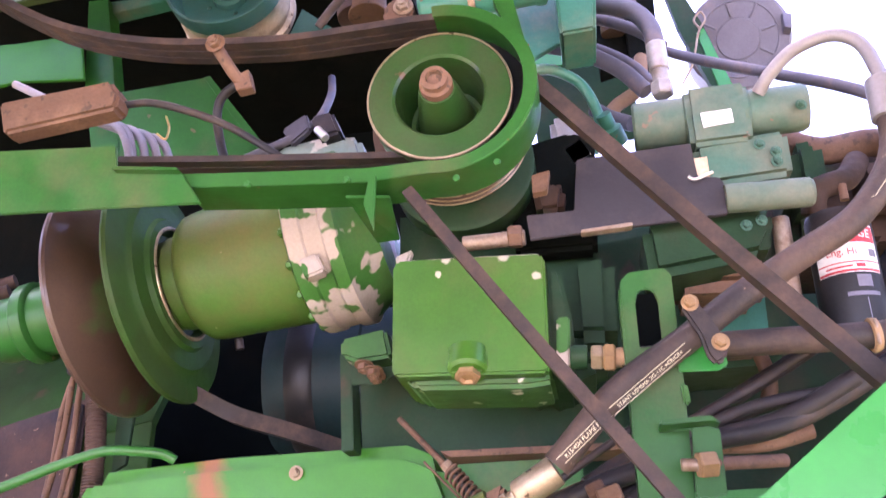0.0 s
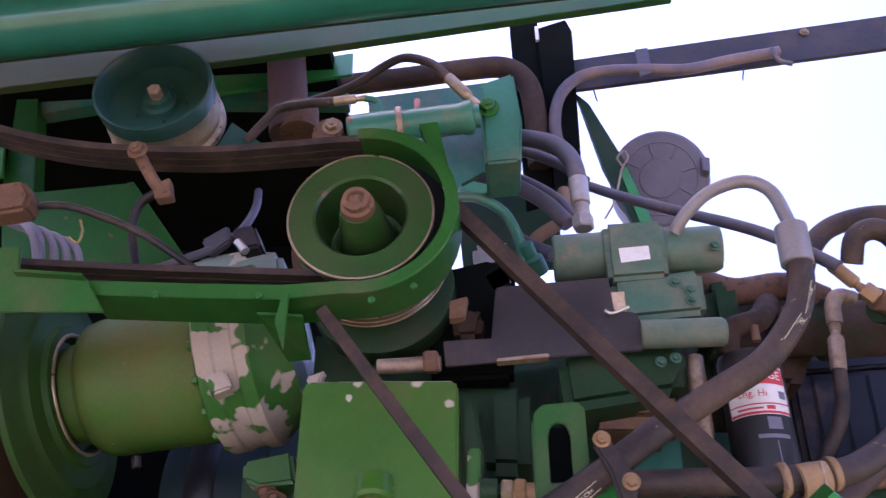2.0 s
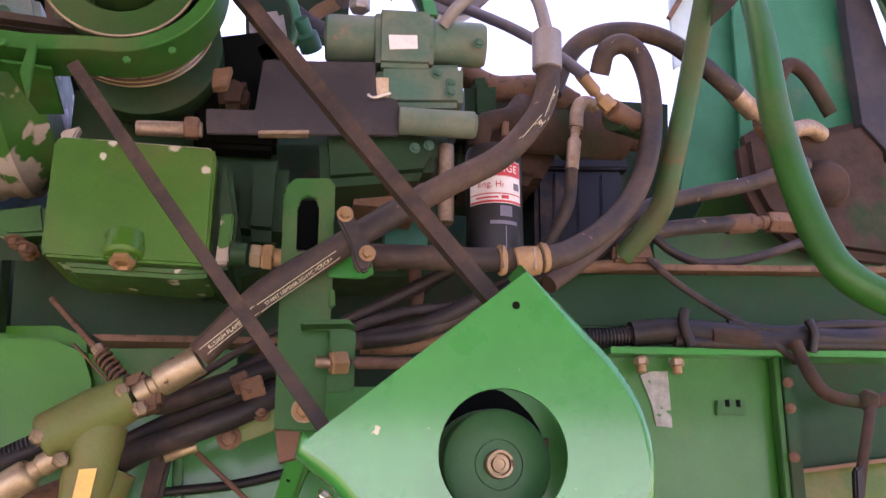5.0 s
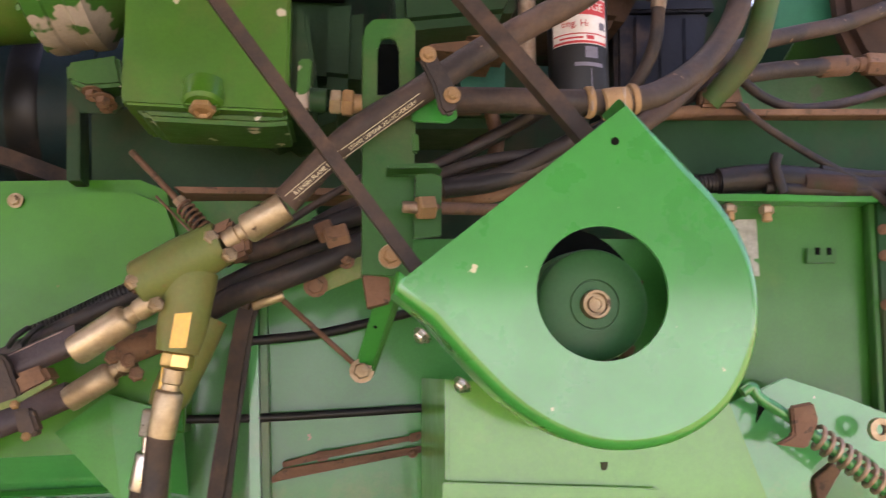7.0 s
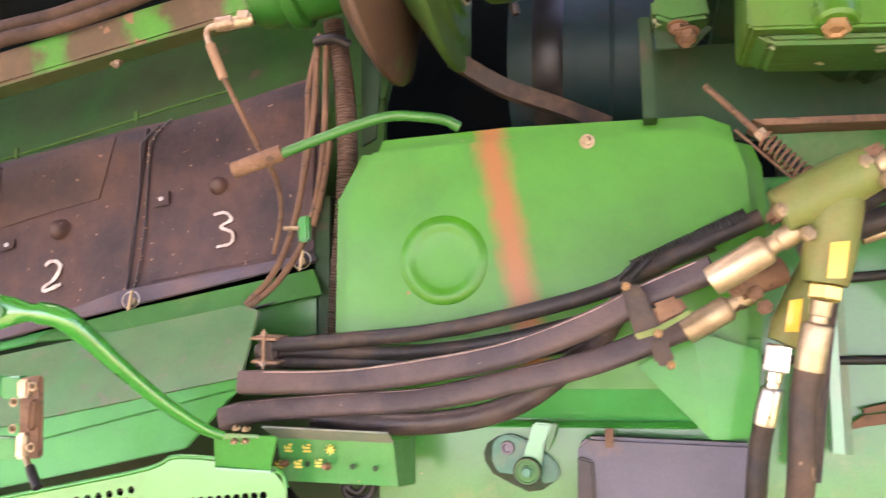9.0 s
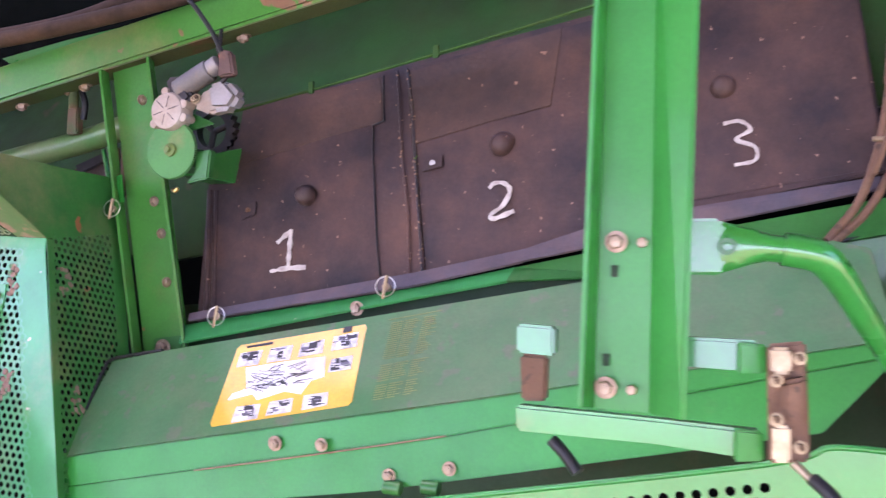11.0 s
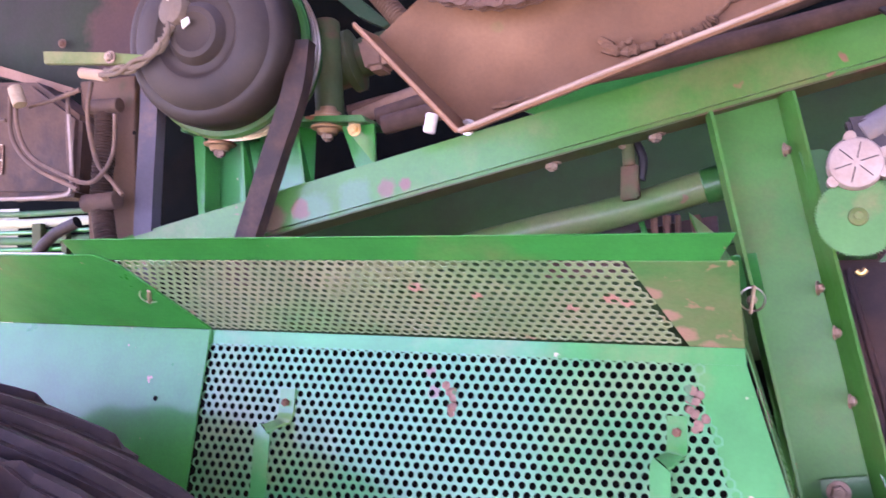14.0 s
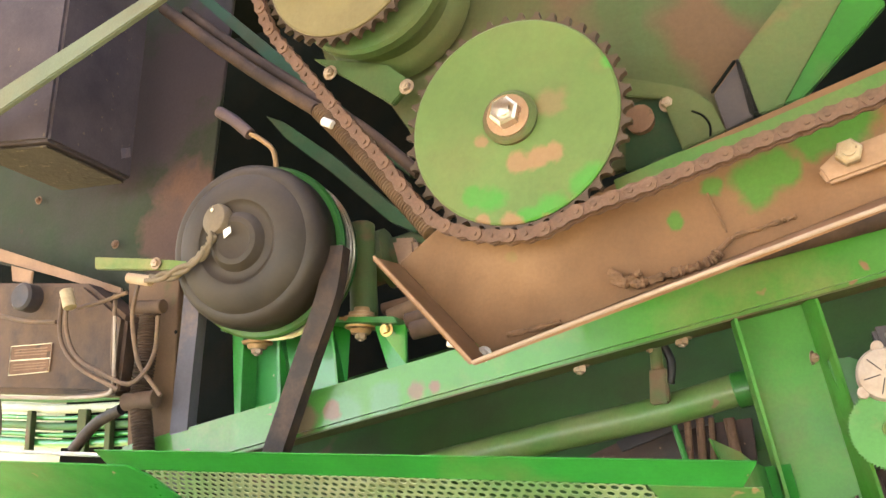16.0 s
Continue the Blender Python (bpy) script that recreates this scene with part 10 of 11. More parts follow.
for k in range(3):
    part("bright_groove", lathe([(.132, -.060 - .012 * k), (.138, -.056 - .012 * k), (.138, -.052 - .012 * k), (.130, -.050 - .012 * k)], mf, 56), STEEL_BRIGHT, fw)
part("back_rim", lathe([(.0, -.05), (.132, -.05), (.132, -.10), (.0, -.10)], mf, 48), GREEN_DULL, fw)
SENSOR = surface("dusty_sensor_plastic", (.11, .085, .058), .7, dust=((.17, .12, .08), .4, 25))
sn = thing("speed_sensor", (-3.288, 1.42, 2.228), "round sensor with twisted wires on the sheave", "sensor")
part("cap", lathe([(0, -.02), (.024, -.02), (.030, -.008), (.030, .004), (.027, .009), (.010, .012), (0, .012)], along((-3.317, 1.455, 2.236), (-.15, -1, .05)), 24), SENSOR, sn)
part("cap_dot", lathe([(0, 0), (.004, 0), (.003, .0015), (0, .002)], along((-3.320, 1.442, 2.252), (-.15, -1, .05)), 10), PRINT, sn)
part("tag", sheet([(-3.296, 1.446, 2.212), (-3.281, 1.446, 2.219), (-3.277, 1.446, 2.207), (-3.292, 1.446, 2.197)], .003), PAPER, sn)
for k in range(3):
    part("wire", tube([Vector(q) + Vector((.005 * math.sin(i * 1.9 + 2.1 * k), -.003 * k, .007 * math.cos(i * 1.9 + 2.1 * k))) for i, q in enumerate(curve_points([(-3.314, 1.45, 2.21), (-3.322, 1.448, 2.195), (-3.328, 1.447, 2.178), (-3.349, 1.447, 2.162), (-3.397, 1.45, 2.142), (-3.456, 1.45, 2.136)], 2))], .0045), SENSOR, sn)
part("plug", rod(*[(-3.518, 1.46, 2.147), (-3.462, 1.46, 2.136)], .010), surface("tan_plug", (.34, .24, .16), .7), sn)
part("support", slab([(-3.61, 1.46, 2.196), (-3.465, 1.46, 2.179), (-3.384, 1.46, 2.167), (-3.382, 1.46, 2.15), (-3.606, 1.46, 2.172)], 1.46, .012), GREEN_OLIVE, sn)
bolt(sn, [(-3.449, 1.455, 2.167)][0], r=.008)
for pts, w_, mt_ in (([(-3.126, 1.56, 2.191), (-3.13, 1.55, 2.106), (-3.167, 1.55, 1.997), (-3.202, 1.55, 1.894), (-3.242, 1.55, 1.775)], .030, BELT), ([(-3.474, 1.6, 2.2), (-3.472, 1.6, 2.096), (-3.474, 1.6, 1.995), (-3.475, 1.6, 1.876), (-3.471, 1.6, 1.762)], .030, HOSE_LILAC), ([(-3.539, 1.64, 2.203), (-3.535, 1.64, 2.06), (-3.531, 1.64, 1.88), (-3.525, 1.64, 1.761)], .020, SLATE)):
    whole("drive_belt", ribbon(pts, .03, w_ * 1.3), mt_, "dark V-belt hanging from the domed sheave", "belt", "V-belts")

# bearing housing and pipes behind
bh = thing("bearing_housing", ([(-3.187, 1.85, 2.232)][0]), "dusty green bearing housing behind the tray", "housing")
part("housing", lathe([(0, 0), (.045, 0), (.05, .01), (.05, .08), (.065, .085), (.065, .1), (.04, .11), (.04, .2), (0, .2)], along((-3.27, 1.85, 2.227), (1, .1, .25)), 28), GREEN_DUSTY, bh)
part("clamp", sheet([(-3.149, 1.8, 2.278), (-3.09, 1.8, 2.274), (-3.081, 1.8, 2.211), (-3.127, 1.8, 2.209)], .06, .01), DUSTY, bh)
for pts, r_, m_ in (([(-3.591, 1.55, 2.776), (-3.426, 1.533, 2.646), (-3.28, 1.517, 2.535), (-3.148, 1.5, 2.441)], .013, HOSE_BROWN), ([(-3.554, 1.58, 2.777), (-3.392, 1.563, 2.647), (-3.262, 1.547, 2.551), (-3.15, 1.53, 2.465), (-3.05, 1.53, 2.39), (-2.95, 1.53, 2.30)], .011, HOSE_BROWN), ([(-3.116, 1.75, 2.1), (-3.031, 1.75, 2.127), (-2.925, 1.75, 2.153)], .016, DUSTY), ([(-3.131, 1.75, 2.115), (-3.047, 1.75, 2.13), (-2.943, 1.75, 2.141)], .012, RUSTY)):
    hose("dusty hose behind the chain drive", pts, r_, m_)
whole("slanting_beam", slab([(-3.351, 2.512), (-3.308, 2.492), (-3.183, 2.40), (-2.988, 2.23), (-3.0, 2.224), (-3.053, 2.251), (-3.18, 2.361), (-3.298, 2.454)], 1.62, .03), GREEN_DARK, "dark green slanting beam behind the chain", "beam")
whole("corrugated_hose", ribbed([(-3.141, 1.5, 2.438), (-3.098, 1.5, 2.394), (-3.049, 1.5, 2.341), (-2.979, 1.5, 2.263), (-2.909, 1.5, 2.182)], .0175), surface("dusty_brown_corrugation", (.085, .05, .03), .85, dust=((.15, .09, .05), .45, 12)), "dusty brown corrugated hose beside the chain", "hose")
whole("slanting_beam", slab([(-3.552, 2.823), (-3.509, 2.813), (-3.218, 2.549), (-2.993, 2.338), (-3.004, 2.326), (-3.229, 2.52)], 1.60, .02), GREEN_DARK, "dark green slanting beam under the roof", "beam")
line_ = thing("steel_pipe", (-3.271, 1.56, 2.374), "thin brass-coloured steel pipe with a brown sleeve", "pipe")
part("pipe", tube([(-3.36, 1.56, 2.46), (-3.308, 1.56, 2.427), (-3.281, 1.56, 2.401), (-3.271, 1.56, 2.36)], .005), CUSHION, line_)
part("sleeve", tube([(-3.422, 1.56, 2.508), (-3.381, 1.56, 2.481), (-3.340, 1.56, 2.446)], .012), surface("faded_sleeve", (.085, .06, .065), .8, dust=((.14, .09, .075), .4, 12)), line_, "faded brown sleeve")
whole("white_clip", rod(*[(-3.12, 1.48, 2.406), (-3.098, 1.48, 2.395)], .008), PAPER, "white plastic clip on the hose", "clip")

# ---------------------------------------------------------------- sprockets, chain and tray


def sprocket(c, r, teeth, label, hubbed=True):
    t = thing("sprocket", c, label, "sprocket", "chain sprockets")
    out_ = []
    for k in range(teeth):
        a_ = 2 * math.pi * k / teeth
        st_ = 2 * math.pi / teeth
        for f_, rr in ((-.42, r * .955), (-.2, r * .985), (-.1, r * 1.03), (.1, r * 1.03), (.2, r * .985), (.42, r * .955)):
            out_.append((c.x + rr * math.cos(a_ + f_ * st_), c.z + rr * math.sin(a_ + f_ * st_)))
    bright, tan = (.030, .165, .022), (.19, .115, .062)
    worn = surface("worn_sprocket_paint", (0.070, 0.120, 0.034) if hubbed else (.13, .108, .058), 0.55, var=.18, scale=6, dust=((.115, .10, .045), .3 if hubbed else .1, 5), chips=((.125, .085, .042), .38, 7, .2), bump=.08, speck=.04,
                   spots=[((.115, 0, .066), .018, bright), ((.108, 0, .05), .012, bright), ((-.024, 0, -.088), .019, bright), ((-.045, 0, -.082), .014, bright), ((.085, 0, -.085), .026, bright), ((.045, 0, -.105), .022, bright), ((.02, 0, -.115), .02, bright),
                          ((.008, 0, -.052), .015, tan), ((.028, 0, -.048), .016, tan), ((.046, 0, -.044), .014, tan), ((.045, 0, .012), .020, (.13, .105, .05)), ((-.034, 0, -.02), .010, tan), ((.0, 0, -.116), .013, tan), ((-.034, 0, -.112), .010, tan), ((.04, 0, -.118), .010, tan)] if hubbed else
                   [((.0, 0, -.05), .03, (.15, .125, .065)), ((.04, 0, .02), .03, (.20, .145, .08))])
    if not hubbed:
        worn.node_tree.nodes["Principled BSDF"].inputs["Specular IOR Level"].default_value = 0.2
    part("toothed_rim", slab([(c.x + 1.0 * (x - c.x), z) for x, z in out_], c.y + .002, .009, [circle(c.x, c.z, r * .5, 24)], 0), surface("greasy_brown_teeth", (0.050, 0.032, 0.022), 0.6, metal=.3, dust=((0.10, 0.06, 0.04), 0.3, 30)), t, "greasy brown tooth ring")
    part("disc", lathe([(0, .014), (r * .93, .014), (r * .94, .010), (r * .94, -.001), (r * .92, -.003), (r * .28, -.0035), (0, -.004)], along(c, (0, 1, 0)), 56), worn, t)
    if hubbed:
        part("washer", lathe([(0, -.004), (r * .24, -.004), (r * .245, -.010), (r * .22, -.013), (0, -.013)], along(c, (0, 1, 0)), 28), GREEN_DUSTY, t)
        part("raised_washer", lathe([(0, -.013), (r * .185, -.013), (r * .19, -.016), (0, -.017)], along(c, (0, 1, 0)), 28), DUSTY, t)
        b_ = bolt(t, c + Vector((0, -.016, 0)), (0, -1, 0), .0165, STEEL_BRIGHT, False)
    return t


SC = Vector((-2.612, 1.07, 2.16))
sprocket(SC, .125, 42, "worn green chain sprocket with a bright bolt")
SC2 = Vector((-2.84, 1.07, 2.416))
sprocket(SC2, .112, 38, "dusty green upper chain sprocket", False)
chain_line = curve_points([(-2.977, 1.068, 2.44), (-2.956, 1.068, 2.377), (-2.932, 1.068, 2.329), (-2.882, 1.068, 2.268), (-2.826, 1.068, 2.201), (-2.766, 1.068, 2.132), (-2.719, 1.068, 2.073), (-2.688, 1.068, 2.048), (-2.652, 1.068, 2.035), (-2.614, 1.068, 2.029), (-2.577, 1.068, 2.032), (-2.538, 1.068, 2.048), (-2.469, 1.068, 2.066), (-2.388, 1.068, 2.089), (-2.311, 1.068, 2.11), (-2.221, 1.068, 2.135)], 14)
chain = thing("roller_chain", chain_line[60], "rusty brown roller chain round the sprocket", "chain")
PITCH_C = .0190
cum, marks = 0.0, [chain_line[0]]
for a, b in zip(chain_line, chain_line[1:]):
    seg = (b - a).length
    while cum + seg >= PITCH_C * len(marks):
        marks.append(a.lerp(b, (PITCH_C * len(marks) - cum) / max(seg, 1e-9)))
    cum += seg
link_me = {}
CHAIN = surface("rusty_chain", (.085, .045, .031), .65, metal=.2, var=.4, scale=60, dust=((.16, .095, .065), .42, 50), bump=.4)


def link_mesh(wide):
    if wide in link_me:
        return link_me[wide]
    o = .0075 if wide else .0055
    L = PITCH_C
    bm_ = bmesh.new()
    for side in (-o, o - .0022):
        ring = [(-L / 2 + .0080 * math.cos(radians(a_)), .0080 * math.sin(radians(a_))) for a_ in (90, 135, 180, 225, 270)] + [(0, -.0058)] + [(L / 2 + .0080 * math.cos(radians(a_)), .0080 * math.sin(radians(a_))) for a_ in (270, 315, 0, 45, 90)] + [(0, .0058)]
        f_ = [bm_.verts.new((x, side, z)) for x, z in ring]
        g_ = [bm_.verts.new((x, side + .0022, z)) for x, z in ring]
        bm_.faces.new(f_)
        bm_.faces.new(g_[::-1])
        for i in range(len(ring)):
            j = (i + 1) % len(ring)
            bm_.faces.new((f_[i], f_[j], g_[j], g_[i]))
    for x in (-L / 2, L / 2):
        w = .0095 if wide else .006
        rr = .0028 if wide else .0048
        f_ = [bm_.verts.new((x + rr * math.cos(k * math.pi / 4), -w, rr * math.sin(k * math.pi / 4))) for k in range(8)]
        g_ = [bm_.verts.new((v.co.x, w, v.co.z)) for v in f_]
        bm_.faces.new(f_)
        bm_.faces.new(g_[::-1])
        for i in range(8):
            j = (i + 1) % 8
            bm_.faces.new((f_[i], f_[j], g_[j], g_[i]))
    bmesh.ops.recalc_face_normals(bm_, faces=bm_.faces)
    me = bpy.data.meshes.new("chain_link")
    bm_.to_mesh(me)
    bm_.free()
    me.materials.append(CHAIN)
    link_me[wide] = me
    return me


for i, (a, b) in enumerate(zip(marks, marks[1:])):
    d = b - a
    ob = new("chain_link", link_mesh(bool(i % 2)))
    ob.parent = chain
    ob.matrix_basis = Matrix.Translation((a + b) / 2 - base_of(chain)) @ Matrix.Rotation(-math.atan2(d.z, d.x), 4, "Y")

TRAY_WORN = surface("worn_tray_paint", (0.130, 0.068, 0.034), 0.8, var=0.28, scale=5, dust=((0.10, 0.054, 0.028), 0.3, 3), chips=((0.20, 0.112, 0.058), 0.46, 5, 0.2), bump=0.08, spots=[((0.256, 0.02, 0.124), 0.03, (0.035, 0.12, 0.016)), ((0.275, 0.02, 0.134), 0.024, (0.035, 0.12, 0.016)), ((0.174, 0.02, 0.091), 0.01, (0.035, 0.12, 0.016)), ((0.343, 0.02, 0.174), 0.03, (0.035, 0.12, 0.016)), ((-0.003, 0.02, 0.07), 0.008, (0.035, 0.12, 0.016)), ((0.311, 0.02, 0.155), 0.02, (0.035, 0.12, 0.016)), ((0.213, 0.02, 0.124), 0.012, (0.035, 0.12, 0.016))])
tr = thing("chain_tray", (-2.629, 1.1, 1.952), "dust-covered steel chain tray with a turned-up end", "tray")
part("back", sheet([(-2.77, 1.12, 2.027), (-2.718, 1.12, 2.068), (-2.663, 1.12, 2.044), (-2.545, 1.12, 2.08), (-2.487, 1.12, 2.104), (-2.211, 1.12, 2.194), (-2.226, 1.12, 2.057), (-2.661, 1.12, 1.916)], .004), TRAY_WORN, tr)
part("floor", sheet([(-2.661, 1.12, 1.916), (-2.226, 1.12, 2.058), (-2.234, 1.05, 2.026), (-2.649, 1.05, 1.898)], .004), TRAY, tr)
part("end_flange", sheet([(-2.77, 1.12, 2.027), (-2.661, 1.12, 1.916), (-2.649, 1.05, 1.898), (-2.765, 1.05, 2.018)], .004), TRAY, tr)

part("green_strip", sheet([(-2.515, 1.114, 2.094), (-2.447, 1.114, 2.115), (-2.39, 1.114, 2.127), (-2.248, 1.114, 2.171), (-2.226, 1.114, 2.179), (-2.230, 1.114, 2.145), (-2.252, 1.114, 2.138), (-2.392, 1.114, 2.099), (-2.448, 1.114, 2.09), (-2.51, 1.114, 2.073)], .003, .0005), surface("worn_strip_paint", (.03, .12, .016), .5, dust=((.14, .10, .045), .45, 7), chips=((.16, .09, .05), .36, 9, .1)), tr, "worn green upper strip")
MUD = surface("dried_mud", (.13, .072, .04), .95, var=.35, scale=60, bump=.9, bscale=120)
for pts, size in (([(-2.521, 1.113, 1.987), (-2.498, 1.113, 1.98), (-2.472, 1.113, 1.984), (-2.453, 1.113, 1.989), (-2.43, 1.113, 1.993), (-2.418, 1.113, 1.999), (-2.413, 1.113, 2.007)], .0055), ([(-2.413, 1.115, 2.007), (-2.397, 1.115, 2.02), (-2.376, 1.115, 2.025), (-2.354, 1.115, 2.031), (-2.339, 1.115, 2.034)], .0026), ([(-2.635, 1.113, 1.935), (-2.61, 1.113, 1.939), (-2.576, 1.113, 1.946)], .0028), ([(-2.421, 1.116, 2.068), (-2.409, 1.116, 2.037), (-2.405, 1.116, 2.025)], .0013), ([(-2.523, 1.113, 1.995), (-2.505, 1.113, 1.985), (-2.49, 1.113, 1.992)], .004)):
    ridge, rng_ = curve_points(pts, 7), random.Random(5)
    sizes = [size * rng_.uniform(.45, 1.25) for _k in ridge]
    part("mud_ridge", sweep(ridge, lambda i: disc(sizes[min(i, len(sizes) - 1)], 7)), MUD, tr)
part("rim", tube([(-2.765, 1.05, 2.018), (-2.704, 1.05, 1.955), (-2.649, 1.05, 1.898)], .002), DUSTY, tr)
part("rim", tube([(-2.649, 1.05, 1.898), (-2.497, 1.05, 1.946), (-2.234, 1.05, 2.026)], .0022), surface("worn_tray_edge", (.26, .19, .15), .9), tr)
part("slot_bar", sheet([(-2.317, 1.1, 2.074), (-2.299, 1.1, 2.09), (-2.221, 1.1, 2.112), (-2.225, 1.1, 2.081), (-2.309, 1.1, 2.058)], .01, .003), DUSTY, tr)
bolt(tr, [(-2.289, 1.095, 2.083)][0], r=.0125, material=STEEL, washer=False)
bolt(tr, [(-2.662, 1.115, 1.916)][0], r=.006, material=STEEL_BRIGHT)
part("white_pin", rod(*[(-2.782, 1.3, 1.956), (-2.777, 1.3, 1.981)], .008), PAPER, tr)
bp_ = thing("drive_side_plate", ([(-2.43, 1.25, 2.248)][0]), "dusty green side plate behind the sprockets", "plate")
part("plate", slab([(-3.057, 1.2, 2.679), (-2.26, 1.2, 2.438), (-2.30, 1.2, 2.32), (-2.36, 1.2, 2.235), (-2.385, 1.2, 2.176), (-2.525, 1.2, 2.137), (-2.725, 1.2, 2.09), (-2.807, 1.2, 2.235), (-2.833, 1.2, 2.272), (-2.94, 1.2, 2.36)], 1.20, .012), surface("dusty_olive_plate", (.022, .06, .014), .65, dust=((.066, .043, .019), .75, 4), chips=((.075, .04, .02), .47, 5, .1), bump=.2), bp_)
part("cut_back", slab([(-2.517, 1.19, 2.213), (-2.461, 1.19, 2.227), (-2.424, 1.19, 2.207), (-2.409, 1.19, 2.163), (-2.484, 1.19, 2.134), (-2.52, 1.19, 2.132)], 1.196, .004), GREEN_DARK, bp_)
part("curved_plate", slab([(-2.515, 1.18, 2.242), (-2.49, 1.18, 2.233), (-2.462, 1.18, 2.223), (-2.437, 1.18, 2.212), (-2.417, 1.18, 2.191), (-2.405, 1.18, 2.158), (-2.452, 1.18, 2.143), (-2.462, 1.18, 2.175), (-2.472, 1.18, 2.208), (-2.513, 1.18, 2.217)], 1.178, .008), GREEN_DUSTY, bp_)
part("rim_seam", tube([(-2.439, 1.175, 2.185), (-2.428, 1.175, 2.178), (-2.421, 1.175, 2.166), (-2.421, 1.175, 2.152)], .0012, 6), VOID, bp_)
part("shaft_end", lathe([(0, 0), (.016, 0), (.017, .012), (0, .014)], along([(-2.498, 1.19, 2.187)][0], (0, -1, 0)), 20), RUSTY, bp_)
part("chute_wedge", sheet([(-2.415, 1.178, 2.201), (-2.389, 1.178, 2.234), (-2.375, 1.178, 2.17), (-2.404, 1.178, 2.158)], .008), SLATE, bp_)
part("chute_edge", sheet([(-2.39, 1.18, 2.241), (-2.383, 1.17, 2.232), (-2.374, 1.17, 2.17), (-2.38, 1.18, 2.171)], .01), BLACK, bp_)
part("green_plate", slab([(-2.368, 2.165), (-2.385, 2.235), (-2.329, 2.302), (-2.271, 2.288), (-2.342, 2.172)], 1.165, .006), GREEN_DUSTY, bp_)
part("green_edge", slab([(-2.3425, 2.170), (-2.2715, 2.287), (-2.25, 2.283), (-2.237, 2.264), (-2.326, 2.172)], 1.158, .012), GREEN_BACK, bp_)
part("lower_plate", slab([(-2.927, 1.16, 2.334), (-2.803, 1.16, 2.246), (-2.776, 1.16, 2.272), (-2.813, 1.16, 2.303), (-2.891, 1.16, 2.325)], 1.15, .01), GREEN_DUSTY, bp_)
part("spacer", lathe([(0, 0), (.07, 0), (.075, .01), (.075, .06), (0, .06)], along(SC + Vector((0, .03, 0)), (0, 1, 0)), 28), GREEN_DUSTY, bp_)
part("hub_drum", lathe([(0, 0), (.104, 0), (.108, .005), (.108, .018), (.100, .022), (.095, .03), (.095, .055), (.104, .062), (.108, .072), (.108, .09), (0, .09)], along(SC2 + Vector((0.02, .03, -.01)), (0, 1, 0)), 36), GREEN_DUSTY, bp_)
for q in [(-2.894, 1.145, 2.304), (-2.78, 1.145, 2.263), (-2.466, 1.185, 2.202)]:
    bolt(bp_, q, r=.007, material=NUT)
for q0, q1 in ([(-2.417, 1.18, 2.205), (-2.39, 1.18, 2.239)], [(-2.417, 1.185, 2.163), (-2.427, 1.185, 2.198)]):
    part("crack_seam", rod(q0, q1, .002, 6), VOID, bp_)
whole("cable_tie", tube([(-2.725, 1.47, 2.063), (-2.709, 1.46, 2.041), (-2.707, 1.47, 2.024)], .007), BLACK, "black cable tie round the hoses", "tie")
whole("rail_leaf", slab([(-2.774, 1.62, 2.074), (-2.597, 1.62, 2.106), (-2.383, 1.62, 2.136), (-2.383, 1.62, 2.123), (-2.72, 1.62, 2.046)], 1.64, .02), GREEN, "green sheet edge above the slanting rail", "sheet")

# ---------------------------------------------------------------- left-hand works
lw = thing("ecu_panel", ([(-3.785, 1.55, 2.06)][0]), "dusty brown control unit with two printed plates", "control unit")
brown_ = surface("dusty_brown_casting", (.055, .035, .027), .75, dust=((.15, .088, .05), .42, 8), chips=((.03, .022, .02), .42, 11, .06), bump=.3)
part("panel", slab([(-4.2, 1.55, 2.213), (-3.725, 1.55, 2.174), (-3.604, 1.55, 2.095), (-3.607, 1.55, 1.94), (-4.14, 1.55, 1.966)], 1.55, .08, (), .01), brown_, lw)
part("round_cap", lathe([(0, 0), (.03, 0), (.03, .03), (.025, .035), (0, .035)], along([(-3.866, 1.55, 2.149)][0], (0, -1, 0)), 20), SLATE, lw)
for quad in ([(-3.905, 1.54, 2.049), (-3.788, 1.54, 2.05), (-3.787, 1.54, 2.02), (-3.903, 1.54, 2.019)], [(-3.903, 1.54, 2.018), (-3.787, 1.54, 2.019), (-3.787, 1.54, 1.992), (-3.901, 1.54, 1.988)]):
    part("plate", sheet([Vector(q) + Vector((0, .006, 0)) for q in quad], .002, 0), RUSTY, lw)
    A, B, C, D = (Vector(q) + Vector((0, .004, 0)) for q in quad)
    part("plate_border", tube([A, B, C, D], .0009, 6, 1, True), PRINT, lw)
    for v in (.25, .45, .65):
        part("plate_line", sheet([A.lerp(D, v) if v in (0, .92) else A.lerp(D, v).lerp(B.lerp(C, v), .1), B.lerp(C, v) if v in (0, .92) else B.lerp(C, v).lerp(A.lerp(D, v), .1), (B.lerp(C, v + .07)) if v in (0, .92) else B.lerp(C, v + .07).lerp(A.lerp(D, v), .1), A.lerp(D, v + .07) if v in (0, .92) else A.lerp(D, v + .07).lerp(B.lerp(C, v), .1)], .0006, 0), DUSTY, lw)
bp2 = thing("brown_post", ([(-3.524, 1.56, 1.938)][0]), "dusty brown frame post with a corrugated hose", "post")
part("post", slab([(-3.654, 1.6, 2.179), (-3.52, 1.6, 2.18), (-3.496, 1.6, 1.761), (-3.6, 1.6, 1.76)], 1.60, .03), surface("rusty_brown_post", (.125, .072, .040), .75, dust=((.10, .065, .04), .42, 6), chips=((.045, .07, .022), .36, 7, .1), bump=.2), bp2)
